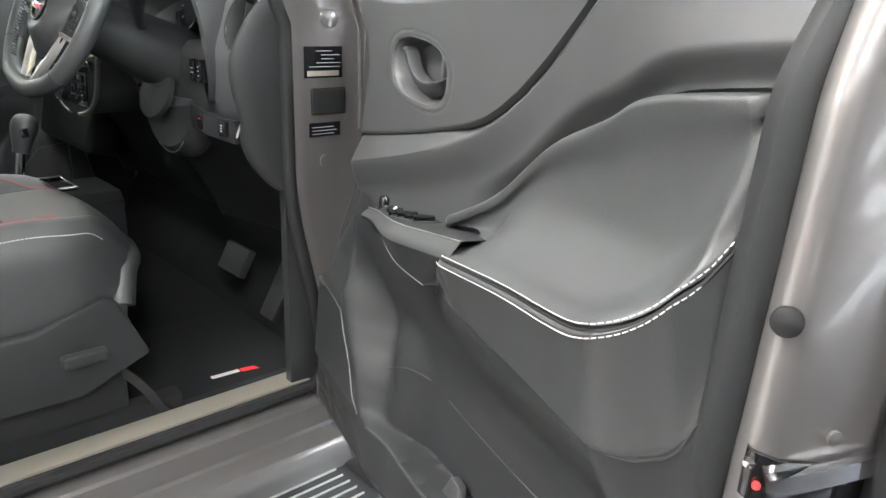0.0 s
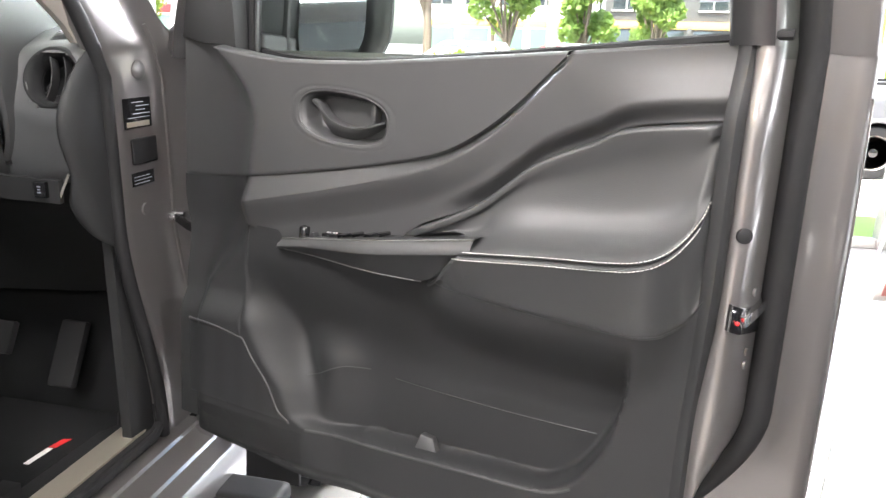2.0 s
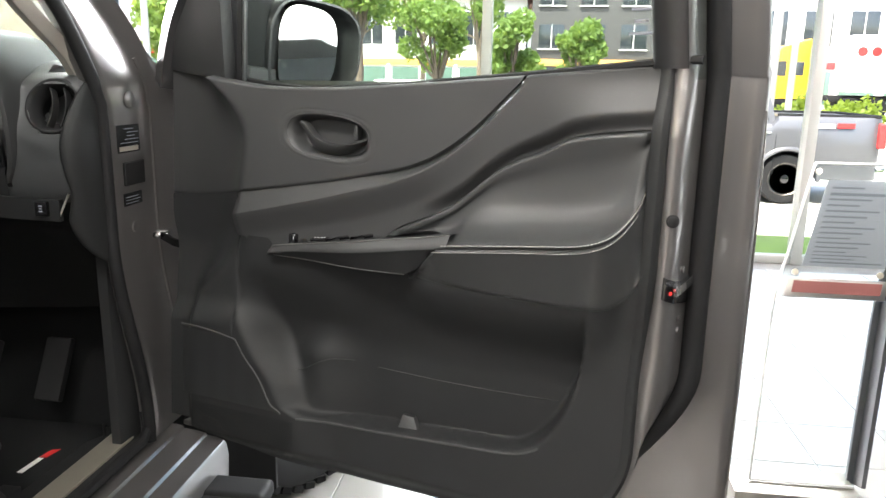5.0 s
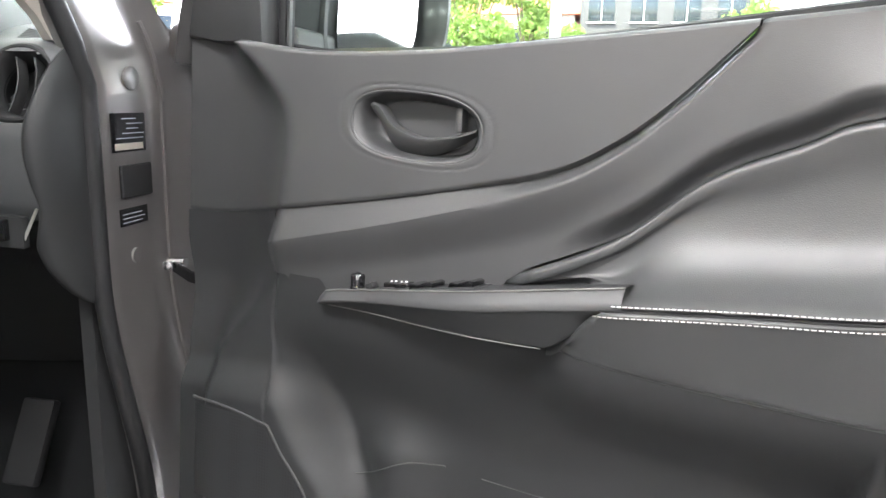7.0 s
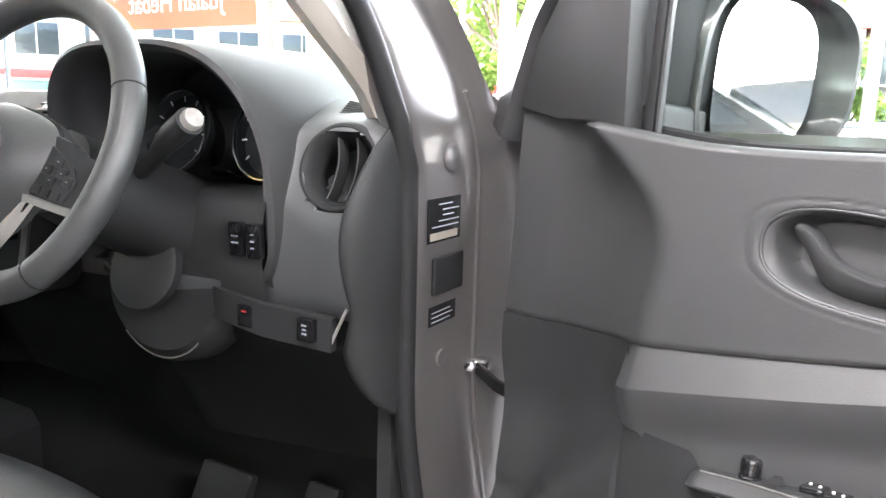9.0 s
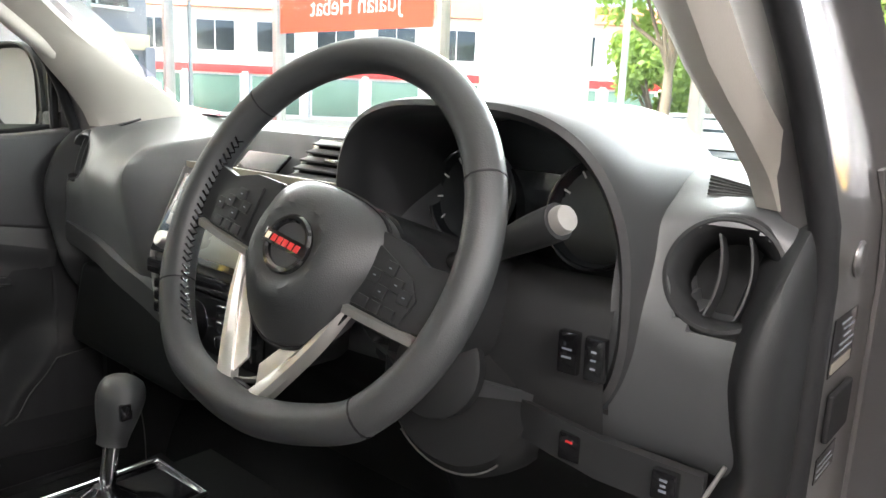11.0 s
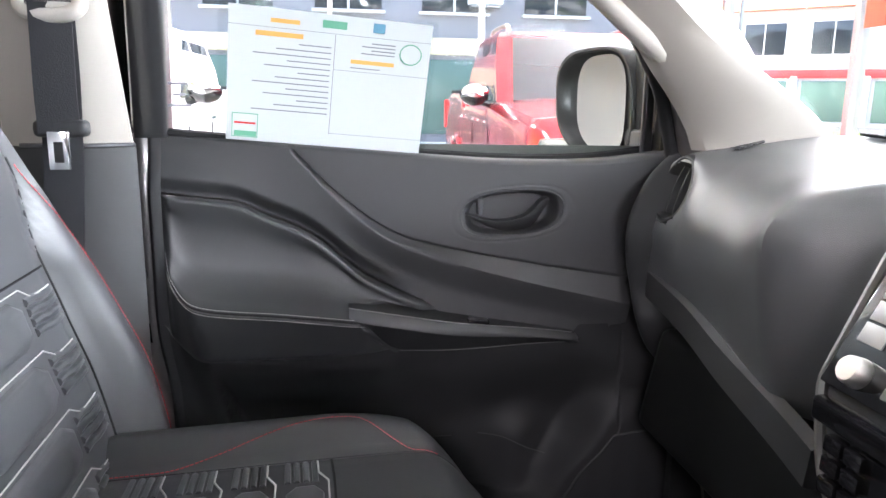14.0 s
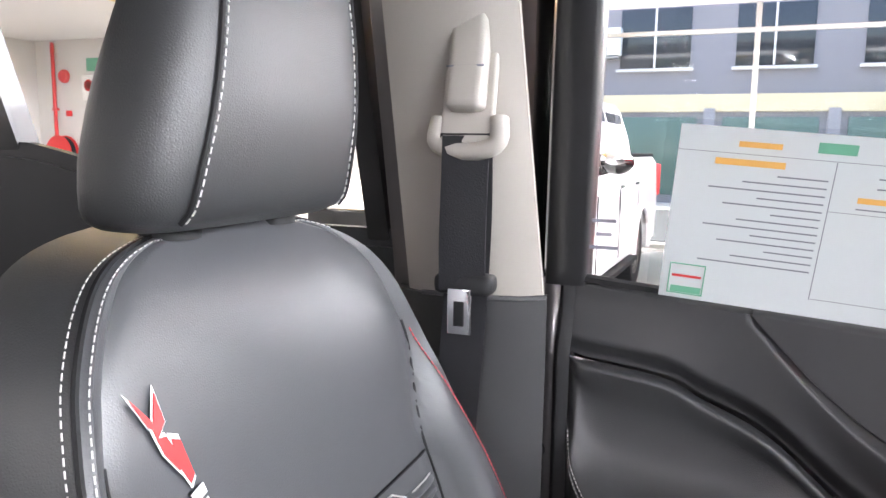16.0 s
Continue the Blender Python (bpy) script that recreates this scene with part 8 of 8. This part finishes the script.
gx = [-300, -60, -20, -10] + span(-9.5, -8, 4) + [0, 10, 20, 60, 300]
gy = [-300, -60, -10, 2] + span(3, 4, 4) + [8, 12, 16, 17.2] + span(17.6, 18.6, 4) + [22, 30, 60, 300]
solo("ground", grid([[(x, y, ground_z(x, y)) for x in gx] for y in gy]), CONCRETE, (0, 0, G), "pale concrete forecourt and street", "ground", kind="structure", smooth=50)
solo("road", box((0, 26.0, G + 0.01), (300, 10, 0.02)), ASPHALT, (0, 26, G), "grey asphalt road", "road", kind="structure", smooth=0)
solo("road_left", box((-16.5, 0, G + 0.012), (7, 26, 0.02)), ASPHALT, (-16.5, 0, G), "grey asphalt lane", "road", kind="structure", smooth=0)
solo("verge_bank", box((-1, 4.9, (FORECOURT - 0.10) / 2), (34, 1.1, -FORECOURT - 0.10), 0.02), GRASS, (0, 4.9, FORECOURT), "narrow grass verge by the glass", "verge", kind="structure")
solo("verge_far", box((0, 19.6, G + 0.09), (120, 2.2, 0.18), 0.02), GRASS, (0, 19.6, G), "grass verge by the road", "verge", kind="structure")
solo("kerb", box((0, 18.40, G - 0.02), (120, 0.18, 0.36), 0.02), CONCRETE, (0, 18.4, G), "pale concrete kerb", "kerb", kind="structure")


def leaves(centres, n, r, size, seed):
    """Many small leaf cards round the given centres, with gaps between."""
    rnd = random.Random(seed)
    v, f = [], []
    for c in centres:
        for _ in range(n):
            d = Vector((rnd.gauss(0, 1), rnd.gauss(0, 1), rnd.gauss(0, 0.8)))
            d = d.normalized() * r * (0.55 + 0.5 * rnd.random())
            p = Vector(c) + d
            a = Vector((rnd.gauss(0, 1), rnd.gauss(0, 1), rnd.gauss(0, 1))).normalized()
            b = a.cross(Vector((rnd.gauss(0, 1), rnd.gauss(0, 1), rnd.gauss(0, 1)))).normalized()
            s = size * (0.6 + 0.8 * rnd.random())
            k = len(v)
            v += [tuple(p + a * s), tuple(p + b * s * 0.6), tuple(p - a * s), tuple(p - b * s * 0.6)]
            f.append((k, k + 1, k + 2, k + 3))
    return v, f


def build_tree(at, h, r, seed, label):
    rnd = random.Random(seed)
    t = thing("tree", (at[0], at[1], G), label, "tree", "street trees")
    base = Vector((at[0], at[1], G))
    th = h * (0.45 if h > 7.2 else 0.28)
    trunk = [tube([base, base + Vector((0.1, 0, th * 0.5)), base + Vector((0.05, 0.1, th))], 0.16, 10, False, lambda k: 1.2 - 0.5 * k)]
    cs = []
    for k in range(11):
        a = 2 * math.pi * k / 11 + rnd.random()
        e = base + Vector((math.cos(a) * r * (0.3 + 0.55 * rnd.random()), math.sin(a) * r * (0.3 + 0.55 * rnd.random()), th + (h - th) * (0.15 + 0.75 * rnd.random())))
        cs.append(e)
        trunk.append(tube([base + Vector((0.05, 0.1, th * (0.6 + 0.4 * rnd.random()))), base.lerp(e, 0.6) + Vector((0, 0, th * 0.3)), e], 0.07, 6, False, lambda q: 1.1 - 0.8 * q))
    part("trunk", join(*trunk), BARK, t, "tapered trunk with limbs")
    cr = part("crown", leaves(cs, 260, r * 0.42, 0.10 + 0.022 * r, seed), LEAF, t, "loose green crown", 0)
    return t


for k, (x, y, h, r) in enumerate(((-10.5, 46, 9, 2.6), (-6.5, 48, 10, 2.8), (-2.6, 46, 9, 2.3), (2.9, 29, 4.3, 1.0), (0.1, 31, 4.8, 1.3), (-3.4, 33, 5.6, 1.5), (-16, 42, 9, 3.0), (-11.5, 25, 4.2, 1.7), (-20, 30, 6.5, 2.2), (10.6, 47, 6.5, 2.2), (19, 34, 7, 2.4), (-8.6, 19.5, 7.6, 2.0), (-5.6, 27, 7.8, 1.9), (9.6, 41, 6.5, 2.0))):
    build_tree((x, y), h, r, 40 + k, "leafy green street tree by the road")


def build_hedge(at, w, h, seed):
    b = thing("hedge_bush", (at[0], at[1], G + 0.17), "clipped bright green roadside bush", "bush", "roadside bushes")
    rnd = random.Random(seed)
    cs = [(at[0] + rnd.uniform(-w / 2, w / 2), at[1] + rnd.uniform(-0.3, 0.3), G + 0.17 + h * (0.35 + 0.35 * rnd.random())) for _ in range(7)]
    part("stems", join(*[tube([(at[0], at[1], G + 0.17), c], 0.02, 5) for c in cs]), BARK, b)
    part("leaves", leaves(cs, 150, h * 0.34, 0.075, seed), LEAF_LIGHT, b, "", 0)


for k, x in enumerate((-2.9, -1.35, 6.9, 8.4, 9.6, 11.2, -11.0, -13.5)):
    build_hedge((x, 19.7), 0.9, 1.12, 90 + k)

build_vehicle("grey_pickup", (3.85, 10.95), 90, CAR_GREY, "grey pickup with red side mark parked outside", "pickup truck", ground=FORECOURT)
mk = bpy.data.objects["grey_pickup"]
part("side_mark", box((-0.942, -1.75, 1.17), (0.006, 0.30, 0.06)), WHITE, mk, "pale side lettering bar", 0)
part("side_mark", box((-0.944, -2.05, 1.18), (0.006, 0.24, 0.07)), RED, mk, "red side mark", 0)
for k, (x, y, t, c, lab) in enumerate(((-3.6, 22.4, 90, CAR_WHITE, "white"), (1.6, 23.0, -90, CAR_WHITE, "white"), (-8.0, 23.0, -90, CAR_WHITE, "white"), (-0.8, 26.4, 90, CAR_RED, "red"), (4.5, 27.4, 90, CAR_WHITE, "white"), (-13.5, 20.5, 90, CAR_WHITE, "white"))):
    build_vehicle("saloon_car", (x, y), t, c, lab + " car on the street outside", "car", bed=False, L=4.3, W=1.75, H_=1.46, group="street cars", ground=G)


def build_lorry(at, turn, cab_mat, box_mat, label, with_box):
    m = Matrix.Translation((at[0], at[1], G)) @ Matrix.Rotation(radians(turn), 4, "Z")
    lo = thing("lorry", (0, 0, 0), label, "lorry", "lorries", matrix=m)
    o = [(-1.2, 1.1, 0.9), (-1.2, 1.15, 1.9), (-1.2, 0.85, 2.9), (-1.2, 0.3, 3.35), (-1.2, -0.9, 3.7), (-1.2, -0.95, 0.9)]
    part("cab", prism(o, (2.4, 0, 0), 0.08, 3), cab_mat, lo, "lorry cab")
    for s in (-1, 1):
        part("side_pane", prism([(s * 1.203, 0.80, 1.95), (s * 1.203, 0.10, 1.95), (s * 1.203, 0.10, 2.65), (s * 1.203, 0.62, 2.65)][::s], (s * 0.01, 0, 0)), TINT_SOLID, lo, "", 0)
        part("side_pane", box((s * 1.205, -0.45, 2.3), (0.012, 0.45, 0.65), 0.003), TINT_SOLID, lo)
        part("mirror", box((s * 1.38, 1.0, 2.2), (0.12, 0.15, 0.5), 0.04), GLOSS, lo)
        for y in (0.25, -2.9, -4.0, -7.4):
            part("wheel", revolve((s * 0.98, y, 0.5), (s, 0, 0), [(0.28, -0.13), (0.5, -0.14), (0.5, 0.14), (0.28, 0.13), (0.2, 0.05), (0, 0.05)], 24), RUBBER, lo, "black tyre")
    part("front_pane", prism([(-1.05, 1.13, 1.95), (1.05, 1.13, 1.95), (1.0, 0.88, 2.85), (-1.0, 0.88, 2.85)], (0, 0.03, 0.01)), TINT_SOLID, lo, "windscreen", 0)
    part("chassis", box((0, -3.9, 0.95), (0.9, 9.4, 0.30), 0.03), RUBBER, lo)
    if with_box:
        part("box_body", box((0, -5.6, 2.55), (2.45, 6.0, 2.6), 0.04), box_mat, lo, "white cargo box")
        part("box_mark", revolve((-1.235, -3.1, 3.1), (-1, 0, 0), [(0.22, 0), (0.22, 0.006), (0.12, 0.007)], 20), RED, lo)
        part("box_mark", revolve((-1.235, -3.7, 3.1), (-1, 0, 0), [(0.22, 0), (0.22, 0.006), (0.12, 0.007)], 20), RED, lo)
    return lo


build_lorry((13.2, 37.5), 84, CAR_YELLOW, CAR_WHITE, "yellow lorry with white cargo box on road", True)

for k, (x, y, h) in enumerate(((5.9, 13.8, 9), (7.4, 17.5, 9), (-7.0, 14.0, 8), (-24.0, 13.6, 9), (-17.0, 25.5, 9))):
    post = thing("street_lamp", (x, y, G), "grey street lamp post by kerb", "street lamp", "street lamps")
    part("pole", tube([(x, y, G), (x, y, G + h)], 0.07, 10, False, lambda t: 1.2 - 0.4 * t), ALU, post)
    part("base", box((x, y, G + 0.1), (0.3, 0.3, 0.2), 0.02), CONCRETE, post)
    part("arm", tube([(x, y, G + h), (x + 0.6, y, G + h + 0.25), (x + 1.4, y, G + h + 0.25)], 0.045, 8), ALU, post)
    part("head", box((x + 1.6, y, G + h + 0.22), (0.6, 0.25, 0.1), 0.03), ALU, post)


def build_block(name, at, turn, w, d, h, wall, label, storeys, bays, front, roof=None, sign=None):
    """A street building that faces its own +y, with storeys, openings and a roof."""
    m = Matrix.Translation((at[0], at[1], G)) @ Matrix.Rotation(radians(turn), 4, "Z")
    b = thing(name, (0, 0, 0), label, "building", "street buildings", matrix=m)
    part("walls", box((0, -d / 2, h / 2), (w, d, h), 0.02), wall, b)
    part("shopfront_band", box((0, 0.06, 2.95), (w, 0.18, 0.5), 0.02), RENDER_CREAM if sign is None else sign, b, "fascia band")
    sh_ = (h - 3.3) / max(1, storeys - 1)
    for k in range(bays):
        x = -w / 2 + (k + 0.5) * w / bays
        part("shop_window", box((x, 0.02, 1.4), (w / bays * 0.78, 0.10, 2.3), 0.02), front, b)
        part("pier", box((x - w / bays / 2, 0.08, 1.4), (w / bays * 0.10, 0.22, 2.8), 0.02), wall, b)
        for q in range(storeys - 1):
            z = 3.3 + sh_ * (q + 0.5)
            wn = part("window", box((x, 0.01, z), (w / bays * 0.62, 0.06, sh_ * 0.55), 0.01), TINT_SOLID, b)
            part("sill", box((x, 0.10, z - sh_ * 0.30), (w / bays * 0.68, 0.22, 0.08), 0.01), RENDER_WHITE, wn)
            part("mullion", box((x, 0.055, z), (0.06, 0.05, sh_ * 0.55)), RENDER_WHITE, wn)
    if roof:
        part("roof", prism([(-w / 2 - 0.4, 0.6, h), (-w / 2 - 0.4, -d / 2, h + 1.8), (-w / 2 - 0.4, -d - 0.6, h)], (w + 0.8, 0, 0), 0.02), roof, b, "pitched red roof")
    else:
        part("parapet", box((0, -0.1, h + 0.2), (w, 0.3, 0.5), 0.02), wall, b)
    return b


left_block = build_block("shop_building", (-23.0, -1.5), -90, 26, 9, 9.5, RENDER_GREY, "grey commercial building with air conditioners across the lane", 3, 8, SHOP_GREEN)
for k, (y, z) in enumerate(((-4.6, 4.75), (4.3, 4.6), (-8.0, 7.6))):
    ac = thing("air_conditioner", (-22.75, y, z + G), "white air conditioner unit on grey facade", "air conditioner", "air conditioners")
    part("case", box((-22.72, y, z + G), (0.40, 1.05, 0.80), 0.03), WHITE, ac, "white metal case")
    part("fan_guard", revolve((-22.52, y - 0.18, z + G), (1, 0, 0), [(0.30, 0), (0.30, 0.02), (0.26, 0.02), (0.26, 0.004), (0, 0.003)], 24), INK, ac, "round fan guard")
    part("bracket", box((-22.8, y, z + G - 0.45), (0.45, 0.9, 0.06), 0.01), ALU, ac)
# Added out of view: fills the mirror image and cuts low sky light.
build_block("mirror_backdrop_building", (17.0, 1.0), 90, 30, 8, 7.5, RENDER_GREY, "added grey building that fills the door mirror", 2, 9, SHOP_GREEN)
build_block("shop_row", (-33.0, 33.0), 222, 34, 10, 6.6, RENDER_WHITE, "white shophouse row with red roofs across street", 2, 9, SHOP_GREEN, ROOF_RED, RED)
build_block("dark_shop_building", (6.5, 56.0), 180, 12, 10, 9.5, DARK_FRONT, "dark shop building with orange signs beyond road", 3, 4, TINT_SOLID, None, ORANGE)
build_block("pale_shop_building", (22.0, 55.0), 178, 18, 10, 12, RENDER_WHITE, "pale shop building with red signs beyond road", 3, 6, SHOP_GREEN, None, RED)
build_block("pale_shop_building", (-7.0, 60.0), 180, 14, 10, 8, RENDER_WHITE, "pale shop building behind the trees", 2, 5, SHOP_GREEN, ROOF_RED, ORANGE)
